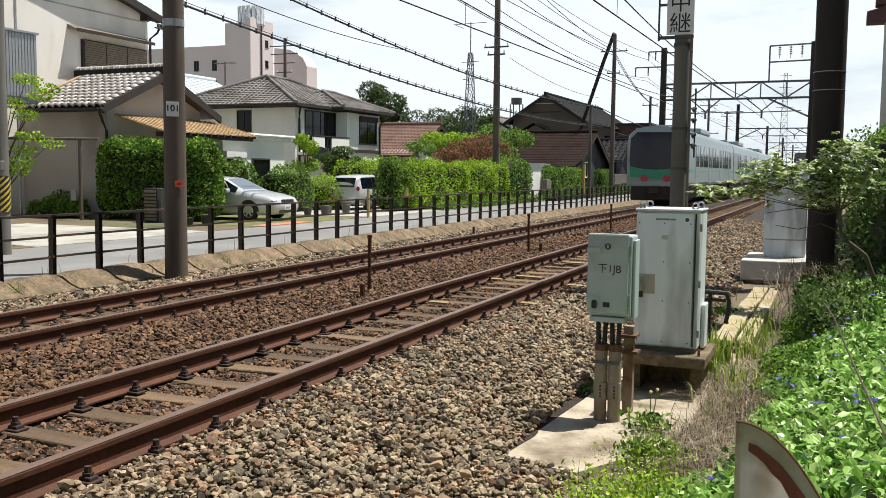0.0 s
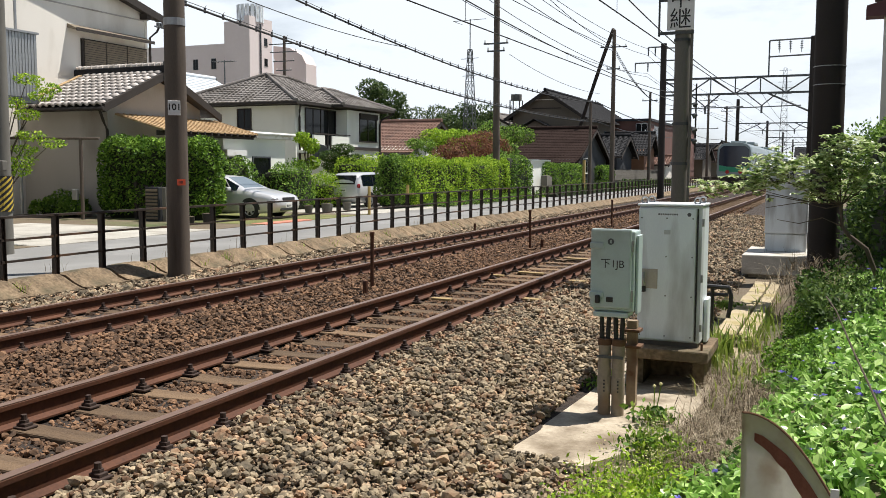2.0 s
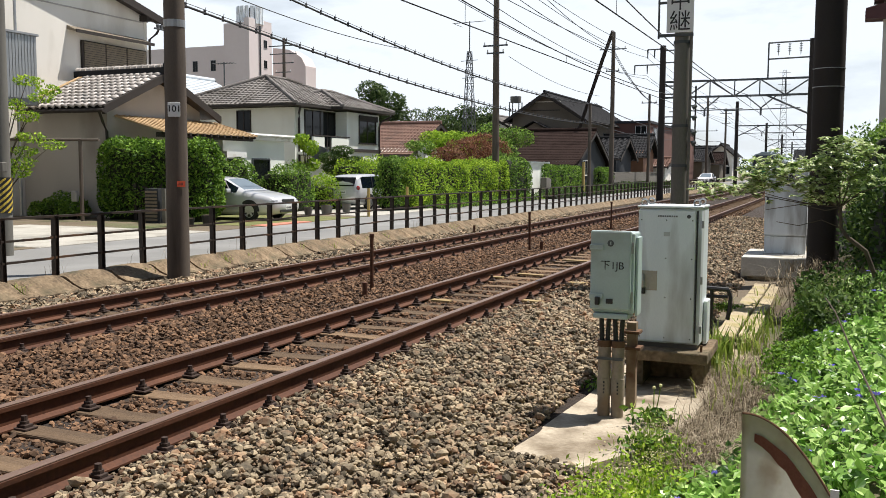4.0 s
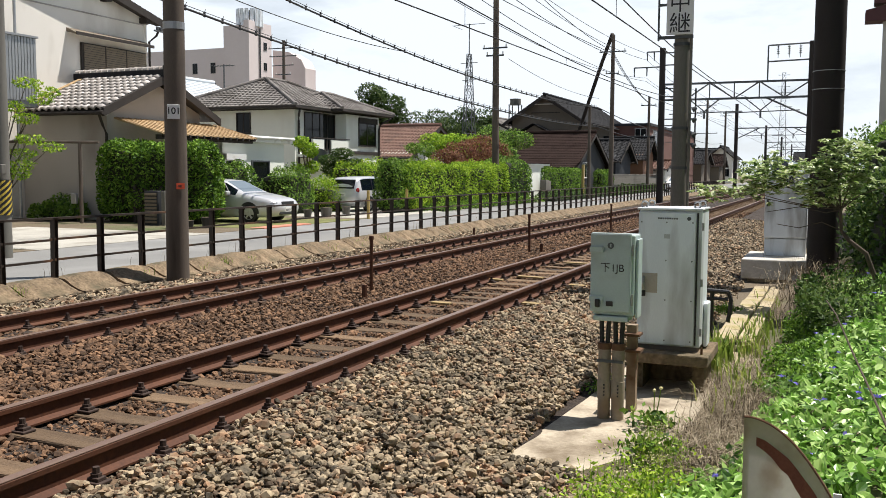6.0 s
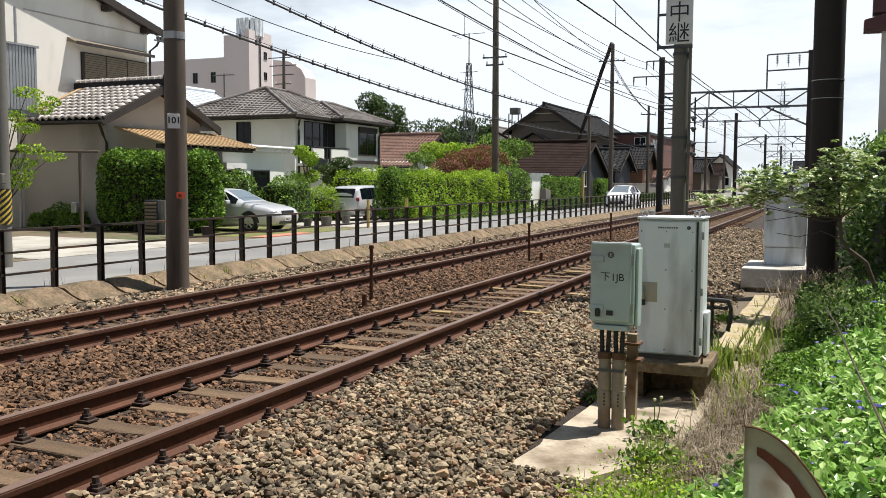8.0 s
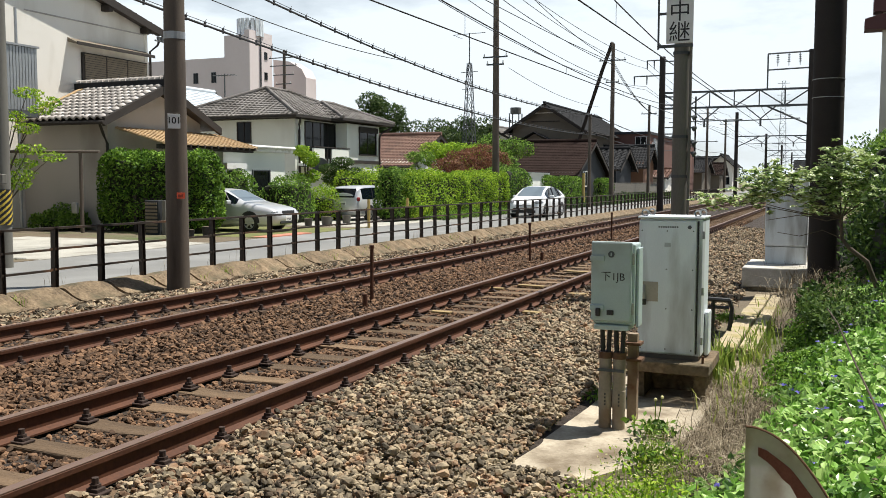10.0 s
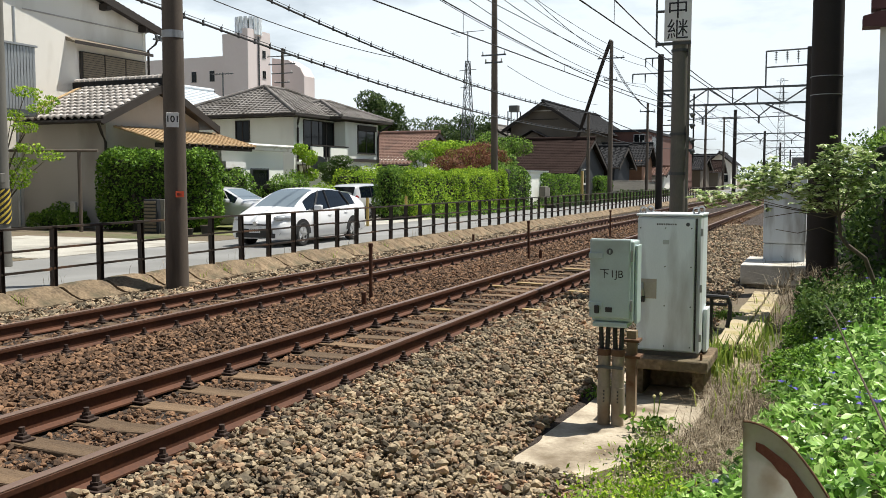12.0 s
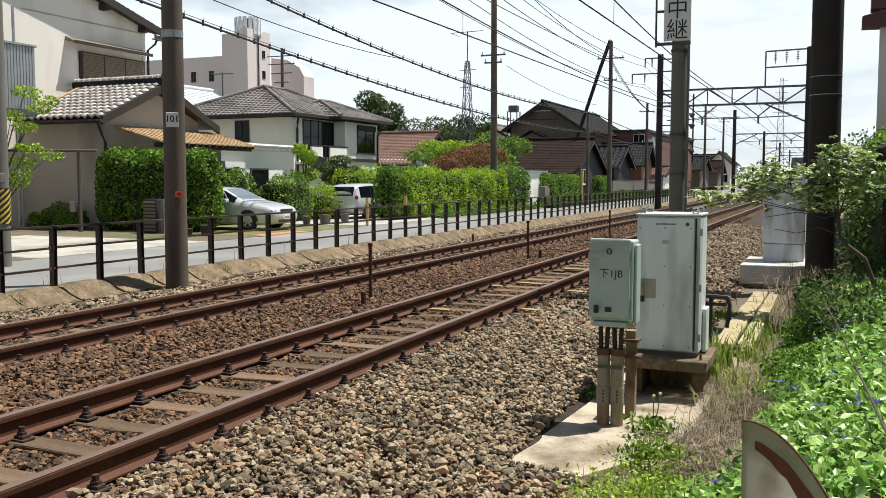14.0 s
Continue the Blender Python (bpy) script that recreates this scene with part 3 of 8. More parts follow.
# ---- gantries over the line ----
def build_gantry(y, xl, xr, z_low, z_high, top_frame, label):
    g = thing("catenary_gantry", pose(0, y, 0), label, "gantry", group="gantries over the railway")
    for x, h in ((xl, 9.4), (xr, 9.4)):
        part("mast", a_tube([(x, 0, -0.3), (x, 0, h)], 0.22, 14, 0.18), M_DARKPOLE, g, smooth=True)
    for z in (z_low, z_high) if top_frame else (z_low,):
        part("chord", a_box(xl, xr, -0.06, 0.06, z - 0.06, z + 0.06), M_DARKSTEEL, g)
    n = 6
    w = (xr - xl) / n
    for k in range(n + 1 if top_frame else 0):
        x = xl + k * w
        part("upright", a_tube([(x, 0, z_low), (x, 0, z_high)], 0.04, 6), M_DARKSTEEL, g)
        if k < n:
            a, b = (z_low, z_high) if k % 2 else (z_high, z_low)
            part("diagonal", a_tube([(x, 0, a), (x + w, 0, b)], 0.045, 6), M_DARKSTEEL, g)
    if not top_frame:
        part("strut", a_tube([(xl, 0, z_low - 1.2), (xl + 2.5, 0, z_low)], 0.06, 6), M_DARKSTEEL, g)
    part("strut", a_tube([(xr, 0, z_low - 1.2), (xr - 2.5, 0, z_low)], 0.06, 6), M_DARKSTEEL, g)
    if top_frame:
        x0 = xr - 2.45
        for a, b in (((x0, 0, z_high), (x0, 0, 9.25)), ((x0, 0, 9.25), (xr, 0, 9.3)), ((x0, 0, 8.3), (xr, 0, 8.35))):
            part("frame_bar", a_tube([a, b], 0.05, 6), M_DARKSTEEL, g)
        for k in range(3):
            bm = bmesh.new()
            for i in range(4):
                zz = 9.15 - 0.13 * i
                tube(bm, [(x0 + 0.55 + 0.62 * k, 0, zz), (x0 + 0.55 + 0.62 * k, 0, zz - 0.05)], 0.1, 8, 0.04)
            tube(bm, [(x0 + 0.55 + 0.62 * k, 0, 9.25), (x0 + 0.55 + 0.62 * k, 0, 8.5)], 0.02, 6)
            part("insulator", bm, M_DARKSTEEL, g)
        for z, a in ((9.2, 0.95), (8.25, 1.75), (6.9, -1.2), (6.4, -1.2), (8.35, -1.2), (9.1, -1.0), (5.0, -1.2), (4.6, -1.0)):
            part("bracket", a_tube([(xl, 0, z), (xl - a, 0, z)], 0.045, 6), M_DARKSTEEL, g)
            if a > 0:
                for q in (a, a * 0.55):
                    part("insulator", a_tube([(xl - q, 0, z), (xl - q, 0, z - 0.55)], 0.05, 8, 0.03), M_DARKSTEEL, g)
    for x in (FAR_X, NEAR_X):
        part("dropper", a_tube([(x + 0.9, 0, z_low), (x, 0, z_low - 0.75)], 0.04, 6), M_DARKSTEEL, g)
        part("dropper", a_tube([(x - 0.9, 0, z_low), (x, 0, z_low - 0.75)], 0.04, 6), M_DARKSTEEL, g)
        part("cantilever", a_tube([(x - 2.2, 0.4, z_low - 0.85), (x + 2.2, 0.4, z_low - 0.75)], 0.035, 6), M_DARKSTEEL, g)
        part("insulator", a_tube([(x, 0, z_low - 0.75), (x, 0, z_low - 1.2)], 0.06, 8), M_DARKSTEEL, g)
    return g


build_gantry(58, -10.0, -1.33, 6.18, 7.15, True, "steel truss gantry on two dark masts with insulators")
build_gantry(107, -10.1, -1.6, 6.7, 7.0, False, "steel truss gantry far along the railway")
build_gantry(156, -10.1, -1.6, 6.7, 7.0, False, "steel truss gantry far along the railway")
build_gantry(205, -10.1, -1.6, 6.7, 7.0, False, "steel truss gantry far along the railway")
build_gantry(256, -10.1, -1.6, 6.7, 7.0, False, "steel truss gantry far along the railway")


# ---- wires ----
def parabola(p0, p1, p2):
    return np.polyfit([p[0] for p in (p0, p1, p2)], [p[1] for p in (p0, p1, p2)], 2)


def build_wire(name, label, x, coef, ya, yb, r, rest=(), beads=0.0, x_end=None, sag=2.0):
    """A sagging wire along the line; rest continues it as (y, z) supports with a little sag."""
    n = 40
    x_end = x if x_end is None else x_end
    pts = [(x + (x_end - x) * i / n, ya + (yb - ya) * i / n, float(np.polyval(coef, ya + (yb - ya) * i / n))) for i in range(n + 1)]
    for (y, z) in rest:
        a = pts[-1]
        pts += [(x_end, a[1] + (y - a[1]) * i / 10, a[2] + (z - a[2]) * i / 10 - sag * (i / 10) * (1 - i / 10)) for i in range(1, 11)]
    bm = a_tube(pts, r, 6)
    if beads:
        y = ya
        while y < yb:
            z = float(np.polyval(coef, y))
            t = (y - ya) / (yb - ya)
            xx = x + (x_end - x) * t
            box(bm, xx - 0.02, xx + 0.02, y - 0.03, y + 0.03, z - r - 0.02, z + r + 0.07)
            tube(bm, [(xx, y, z + r + 0.05), (xx, y + 0.06, z + r + 0.14)], 0.012, 4)
            y += beads
        tube(bm, [(p[0], p[1], p[2] + 0.09) for p in pts[:n + 1]], 0.01, 4)
    w = part(name, bm, M_CABLE)
    tagged(w, label, "cable", group="overhead lines")


K = 16.3 / 11.0


def scaled(*pts):
    return [(y * K, 1.62 + (z - 1.62) * K) for y, z in pts]


a, b, c = scaled((13.71, 4.59), (22.43, 4.08), (43.74, 3.91))
build_wire("overhead_cable", "thick black communication cable with hangers, sagging between poles", -16.3, parabola(a, b, c), 12, 67, 0.032, ((110, 5.4), (150, 5.6)), beads=0.82)
a, b, c = scaled((17.02, 5.33), (28.57, 4.73), (43.69, 4.86))
build_wire("overhead_cable", "thick black communication cable with hangers, sagging between poles", -16.3, parabola(a, b, c), 14, 67, 0.032, ((110, 6.2), (150, 6.4)), beads=0.95)
for (p0, p1, p2), r, rest in (
        (((25.27, 7.02), (33.73, 6.73), (56.82, 7.5)), 0.011, 7.2), (((27.7, 7.46), (36.43, 7.02), (56.84, 7.32)), 0.012, 7.5),
        (((33.34, 8.47), (46.27, 8.25), (59.54, 8.83)), 0.012, 8.3), (((34.98, 8.77), (47.51, 8.71), (62.59, 9.44)), 0.012, 9.1)):
    build_wire("overhead_wire", "thin dark power line strung along the railway", -11.0, parabola(p0, p1, p2), 0, 58, r, ((107, rest), (156, rest), (205, rest)))
for p0, p1, p2 in (((42.59, 10.14), (51.09, 10.18), (67.07, 10.46)), ((43.25, 10.59), (54.71, 10.2), (67.08, 10.29)), ((45, 11.9), (56, 10.9), (67.3, 10.62))):
    build_wire("overhead_wire", "thin dark power line strung between the roadside poles", -15.3, parabola(p0, p1, p2), 12, 67.6, 0.02, ((84, 7.8), (128.8, 10.2)))
for x in (NEAR_X, FAR_X):
    build_wire("contact_wire", "contact wire hanging over a railway track", x, (0.0077, 4.62), -30, 58, 0.014, ((107, 5.05), (156, 5.05), (256, 5.05)), sag=0.05)
    build_wire("messenger_wire", "messenger wire sagging over a railway track", x, parabola((18.4, 5.23), (23.4, 5.08), (58, 6.15)), 0, 58, 0.014, ((107, 6.1), (156, 6.1), (205, 6.1), (256, 6.1)))
    for y in (13.3, 18.4, 26.5, 34.5, 42.5, 50.5):
        z = float(np.polyval(parabola((18.4, 5.23), (23.4, 5.08), (58, 6.15)), y))
        w = part("dropper_wire", a_tube([(x, y, 0.0077 * y + 4.62), (x, y, z)], 0.006, 5), M_CABLE)
        tagged(w, "thin dropper holding the contact wire", "cable", group="overhead lines")
build_wire("service_wire", "thin service wire sagging towards the houses", -16.3, parabola((21.4, 6.72), (24.99, 6.52), (32.66, 6.5)), 8, 34, 0.014)
build_wire("service_wire", "thin service wire hanging from the dark pole", -16.3, parabola((47.06, 7.74), (53.35, 7.27), (64.46, 7.1)), 46.9, 67.6, 0.013)


# ---- line-side cabinets ----
def build_big_cabinet():
    c = thing("relay_cabinet", pose(-1.205, 7.62, 0), "tall pale grey steel relay cabinet on a concrete base", "cabinet")
    part("body", a_box(-0.235, 0.265, -0.19, 0.22, 0.22, 1.325, bevel=0.008), M_CABGREY, c)
    d = part("door", a_box(-0.235, 0.222, -0.22, -0.193, 0.235, 1.31, bevel=0.006), M_CABGREY, c)
    part("gasket", a_box(0.226, 0.236, -0.206, -0.188, 0.24, 1.31), M_BLACK, c)
    part("roof_cap", a_box(-0.245, 0.272, -0.232, 0.235, 1.328, 1.346, bevel=0.005), M_CABGREY, c)
    pl = part("handle_plate", a_box(-0.23, -0.075, -0.2245, -0.219, 0.655, 0.815), surface("worn_handle_plate", (0.36, 0.33, 0.27), (0.47, 0.43, 0.36), scale=8, rough=0.5), d, "bare grey plate behind the handle")
    part("handle", a_tube([(-0.185, -0.25, 0.79), (-0.182, -0.262, 0.73), (-0.182, -0.25, 0.68)], 0.014, 8), M_STEEL, d)
    part("padlock", a_box(-0.2, -0.165, -0.25, -0.23, 0.625, 0.675, bevel=0.006), M_BLACK, d)
    for x in (-0.21, -0.01, 0.195):
        for z in (0.27, 0.6, 0.92, 1.23):
            part("bolt", a_tube([(x, -0.219, z), (x, -0.224, z)], 0.006, 8), M_DARKSTEEL, d)
    bm = bmesh.new()
    for k in range(9):
        box(bm, -0.08 + 0.018 * k, -0.068 + 0.018 * k, -0.2225, -0.22, 1.255, 1.268)
    part("writing_bars", bm, M_DARKSTEEL, d, "row of small unreadable characters")
    part("faded_label", a_box(-0.03, 0.02, -0.2225, -0.22, 1.1, 1.135), surface("faded_label", (0.42, 0.45, 0.46), (0.5, 0.53, 0.54)), d)
    part("maker_mark", a_tube([(0.165, -0.219, 1.262), (0.165, -0.2225, 1.262)], 0.017, 6), M_DARKSTEEL, d)
    for x in (-0.2, 0.22):
        for y in (-0.16, 0.16):
            pts = [(x + 0.026 * math.cos(t), y, 1.37 + 0.026 * math.sin(t)) for t in [2 * math.pi * i / 10 for i in range(11)]]
            part("lifting_eye", a_tube(pts, 0.008, 6), M_STEEL, c)
    for z in (0.35, 0.75, 1.2):
        part("hinge", a_tube([(0.272, -0.2, z - 0.03), (0.272, -0.2, z + 0.03)], 0.01, 8), M_STEEL, c)
    part("plinth", a_box(-0.225, 0.25, -0.19, 0.2, 0.185, 0.222), surface("dark_plinth", (0.09, 0.08, 0.07), (0.14, 0.12, 0.1)), c)
    part("side_box", a_box(0.268, 0.3, 0.0, 0.2, 0.2, 0.56, bevel=0.008), M_CABGREY, c, "slim pale cable box on the side")
    b = thing("concrete_base", pose(-1.19, 7.62, 0), "raised concrete slab on short concrete legs with a dark gap", "base")
    part("slab", a_box(-0.31, 0.34, -0.36, 0.36, 0.095, 0.184, bevel=0.012), M_KERB, b)
    for x in (-0.29, 0.2):
        part("leg", a_box(x, x + 0.09, -0.16, 0.33, -0.2, 0.085), M_KERB, b)
    part("back_panel", a_box(-0.2, 0.2, 0.2, 0.33, -0.2, 0.085), M_KERB, b)
    for x in (-0.24, 0.28):
        part("anchor_bolt", a_tube([(x, -0.27, 0.184), (x, -0.27, 0.24)], 0.01, 8), M_RUST, b)


def build_small_box():
    c = thing("junction_box", pose(-1.415, 6.4, 0), "pale green steel junction box on grey conduit legs", "junction box")
    part("body", a_box(-0.135, 0.16, -0.07, 0.14, 0.615, 1.19, bevel=0.012), M_CABGREEN, c)
    d = part("door", a_box(-0.148, 0.143, -0.1, -0.073, 0.64, 1.205, bevel=0.014), M_CABGREEN, c)
    part("flange", a_box(0.162, 0.182, -0.04, 0.1, 0.6, 1.16, bevel=0.006), M_CABGREEN, c)
    part("lower_lip", a_box(-0.125, 0.125, -0.09, 0.1, 0.575, 0.612, bevel=0.008), M_CABGREEN, c)
    for z in (1.085, 0.735):
        part("latch", a_box(-0.15, -0.05, -0.115, -0.1, z - 0.02, z + 0.02, bevel=0.004), M_CABGREEN, d)
        part("hinge", a_tube([(0.15, -0.085, z - 0.04), (0.15, -0.085, z + 0.04)], 0.009, 8), M_STEEL, c)
    part("padlock", a_box(-0.105, -0.07, -0.135, -0.113, 0.675, 0.735, bevel=0.008), M_BLACK, d)
    part("dark_badge", a_box(-0.03, 0.018, -0.105, -0.1, 0.685, 0.72), M_BLACK, d)
    mk = part("round_mark", a_tube([(-0.003, -0.099, 1.115), (-0.003, -0.104, 1.115)], 0.023, 14), M_DARKSTEEL, d)
    part("bar", a_box(-0.008, 0.002, -0.106, -0.1035, 1.103, 1.127), M_CABGREEN, mk)
    lettering("下1JB", 0.074, pose(0.01, -0.1015, 0.955) @ FACE_US, M_BLACK, d)
    conduit = surface("stained_tan_conduit", (0.22, 0.185, 0.135), (0.36, 0.31, 0.24), scale=3, fine=50, rough=0.8, bump=0.15, stain=(0.2, 0.12, 0.06), stain_scale=3.0)
    for x in (-0.055, 0.045):
        leg = part("leg", a_tube([(x, 0, -0.17), (x, 0, 0.4)], 0.045, 18), conduit, c, "tan plastic conduit leg with rust stains", smooth=True)
        part("coupling", a_tube([(x, 0, 0.0), (x, 0, 0.13)], 0.05, 18), conduit, leg, smooth=True)
        part("collar", a_tube([(x, 0, 0.36), (x, 0, 0.405)], 0.05, 18), M_RUST, leg, smooth=True)
        for z in (0.03, 0.055, 0.08, 0.105):
            part("screw", a_box(x + 0.005, x + 0.015, -0.055, -0.045, z - 0.006, z + 0.006), M_BLACK, leg)
        for q in (-0.02, 0.02):
            part("cable", a_tube([(x + q, 0, 0.38), (x + q * 1.4, 0.0, 0.6)], 0.017, 8), M_CABLE, leg)
    part("strap", a_box(-0.1, 0.09, -0.058, -0.05, 0.27, 0.29), M_DARKSTEEL, c)
    rp = part("rusty_post", a_box(0.05, 0.12, 0.26, 0.33, -0.2, 0.5), surface("stained_tan_post", (0.2, 0.15, 0.1), (0.32, 0.25, 0.175), scale=5, fine=40, rough=0.85, stain=(0.13, 0.065, 0.035), stain_scale=5), c, "rust-stained post beside the legs")
    part("bracket", a_box(0.02, 0.16, 0.22, 0.35, 0.3, 0.32), M_RUST, rp)
    part("bracket", a_box(0.02, 0.15, 0.22, 0.35, 0.42, 0.44), M_RUST, rp)


def build_far_cabinet():
    c = thing("signal_cabinet", pose(-0.72, 16.95, 0.06), "grey steel signal cabinet half hidden by branches", "cabinet")
    part("body", a_box(-0.345, 0.345, -0.27, 0.3, 0.45, 1.62, bevel=0.01), M_CABGREY, c)
    part("skirt", a_box(-0.335, 0.335, -0.255, 0.28, 0.142, 0.44, bevel=0.008), M_CABGREY, c)
    d = part("door", a_box(-0.335, 0.325, -0.3, -0.273, 0.47, 1.6, bevel=0.008), M_CABGREY, c)
    lettering("3R", 0.16, pose(0.04, -0.302, 1.44) @ FACE_US, M_BLACK, d)
    part("handle", a_box(-0.31, -0.28, -0.32, -0.3, 1.0, 1.12, bevel=0.006), M_DARKSTEEL, d)
    b = thing("concrete_base", pose(-0.9, 16.6, 0), "pale cast concrete foundation block", "base")
    part("block", a_box(-0.46, 0.62, -0.74, 1.0, -0.13, 0.2, bevel=0.02), M_SLAB, b)
    for y in (-0.5, 0.7):
        part("footing", a_box(-0.36, 0.5, y - 0.12, y + 0.12, -0.5, -0.13), M_CONCRETE, b)


def build_trough():
    t = thing("cable_trough", pose(0, 0, 0), "weathered concrete cable trough with loose lids", "cable trough", kind="structure")
    rng = random.Random(11)
    lid = bpy.data.meshes.new("lid")
    bm = a_box(-0.1, 0.1, -0.285, 0.285, -0.05, 0.0, bevel=0.01)
    bm.to_mesh(lid)
    bm.free()
    lid.materials.append(M_LID)
    for k in range(8):
        f = k / 7
        shared("lid", lid, pose(-0.95 + 0.05 * f, 9.7 + 0.58 * k, -0.03 + rng.uniform(-0.008, 0.008), rng.uniform(-1, 1), rng.uniform(-1.5, 1.5), rng.uniform(-1.5, 1.5)), t)
    for x, top in ((-0.815, -0.025), (-1.06, -0.085)):
        bm = a_prism([(x, 9.4), (x + 0.06, 9.4), (x + 0.11, 14.0), (x + 0.05, 14.0)], "z", -0.4, top)
        part("channel_wall", bm, M_LID, t)
    part("outer_kerb", a_prism([(-0.74, 9.3), (-0.66, 9.3), (-0.64, 13.8), (-0.72, 13.8)], "z", -0.4, -0.03), M_LID, t)
    part("end_block", a_box(-1.0, -0.62, 8.55, 9.2, -0.4, -0.12, bevel=0.02), M_LID, t)


def build_pipe_stand():
    c = thing("pipe_stand", pose(-1.0, 9.0, 0), "black steel pipe stand behind the relay cabinet", "stand")
    part("crossbar", a_tube([(-0.16, 0, 0.5), (0.13, 0, 0.49)], 0.022, 8), M_BLACK, c)
    part("crossbar", a_tube([(-0.16, 0, 0.42), (0.12, 0, 0.42)], 0.016, 8), M_BLACK, c)
    part("upright", a_tube([(-0.03, 0, -0.3), (-0.03, 0, 0.5)], 0.018, 8), M_BLACK, c)
    part("upright", a_tube([(-0.12, 0.05, -0.3), (-0.12, 0.05, 0.5)], 0.018, 8), M_BLACK, c)
    part("hose", a_tube([(0.12, 0, 0.49), (0.145, 0, 0.42), (0.14, 0, 0.3), (0.12, 0, 0.2)], 0.02, 8), M_CABLE, c)


def build_pad():
    bm = bmesh.new()
    poly = [(-1.83, 5.28), (-1.32, 5.18), (-1.02, 5.75), (-0.86, 6.4), (-0.84, 8.3), (-1.68, 8.3), (-1.72, 6.9)]
    prism(bm, poly, "z", -0.5, -0.15)
    p = part("pavement", bm, M_CONCRETE)
    tagged(p, "pale worn concrete pad under the cabinets", "pavement", kind="structure")


def build_markers():
    for x, y, h in ((-5.72, 10.86, 0.76), (-5.66, 17.7, 0.78), (-5.68, 25.24, 0.76), (-1.62, 4.55, 0.0)):
        if h:
            p = thing("marker_post", pose(x, y, -0.15, random.uniform(-1, 1), random.uniform(-1, 1), 0), "thin rusty steel post between the tracks", "post", group="posts between the tracks")
            part("shaft", a_tube([(0, 0, 0), (0, 0, h + 0.13)], 0.026, 8), M_RAIL, p)
            part("cap", a_tube([(0, 0, h + 0.1), (0, 0, h + 0.15)], 0.034, 8), M_RAIL, p)
    for x, y in ((-5.55, 10.35), (-5.5, 18.0), (-8.75, 22.5)):
        p = part("stub_post", a_tube([(0, 0, -0.15), (0, 0, 0.16)], 0.035, 8), M_RAIL)
        p.location = (x, y, 0)
        tagged(p, "short rusty stub standing in the ballast", "post")


build_big_cabinet()
build_small_box()
build_far_cabinet()
build_trough()
build_pipe_stand()
build_pad()
build_markers()

# ---- vehicles ----
M_TYRE = surface("tyre_rubber", (0.012, 0.012, 0.012), (0.03, 0.03, 0.03), rough=0.85, bump=0.1)
M_RIM = surface("alloy_rim", (0.5, 0.5, 0.5), (0.62, 0.62, 0.62), rough=0.3, metal=0.7, bump=0.0)
M_CARWHITE = surface("white_car_paint", (0.84, 0.85, 0.86), (0.88, 0.89, 0.89), scale=1, rough=0.22, bump=0.0, coat=0.6)
M_CARSILVER = surface("silver_car_paint", (0.56, 0.57, 0.58), (0.64, 0.65, 0.66), scale=1, rough=0.3, metal=0.25, bump=0.0, coat=0.6)
M_CARGLASS = glass_material("dark_car_glass", (0.004, 0.007, 0.012))
# reflected sky is painted into the windscreen's base colour
M_WINDSCREEN = surface("sky_reflecting_windscreen", (0.13, 0.17, 0.2), (0.2, 0.24, 0.27), scale=0.8, rough=0.05, bump=0.0, spec=1.0)
M_LAMP = surface("clear_lamp", (0.25, 0.27, 0.28), (0.5, 0.52, 0.54), scale=9, contrast=0.1, rough=0.12, metal=0.3, bump=0.0, coat=0.8)
M_TAIL = surface("red_lamp_lens", (0.22, 0.012, 0.015), (0.32, 0.02, 0.02), rough=0.15, bump=0.0, coat=0.8)
M_TRIM = surface("black_plastic_trim", (0.015, 0.015, 0.016), (0.03, 0.03, 0.031), rough=0.55, bump=0.05)


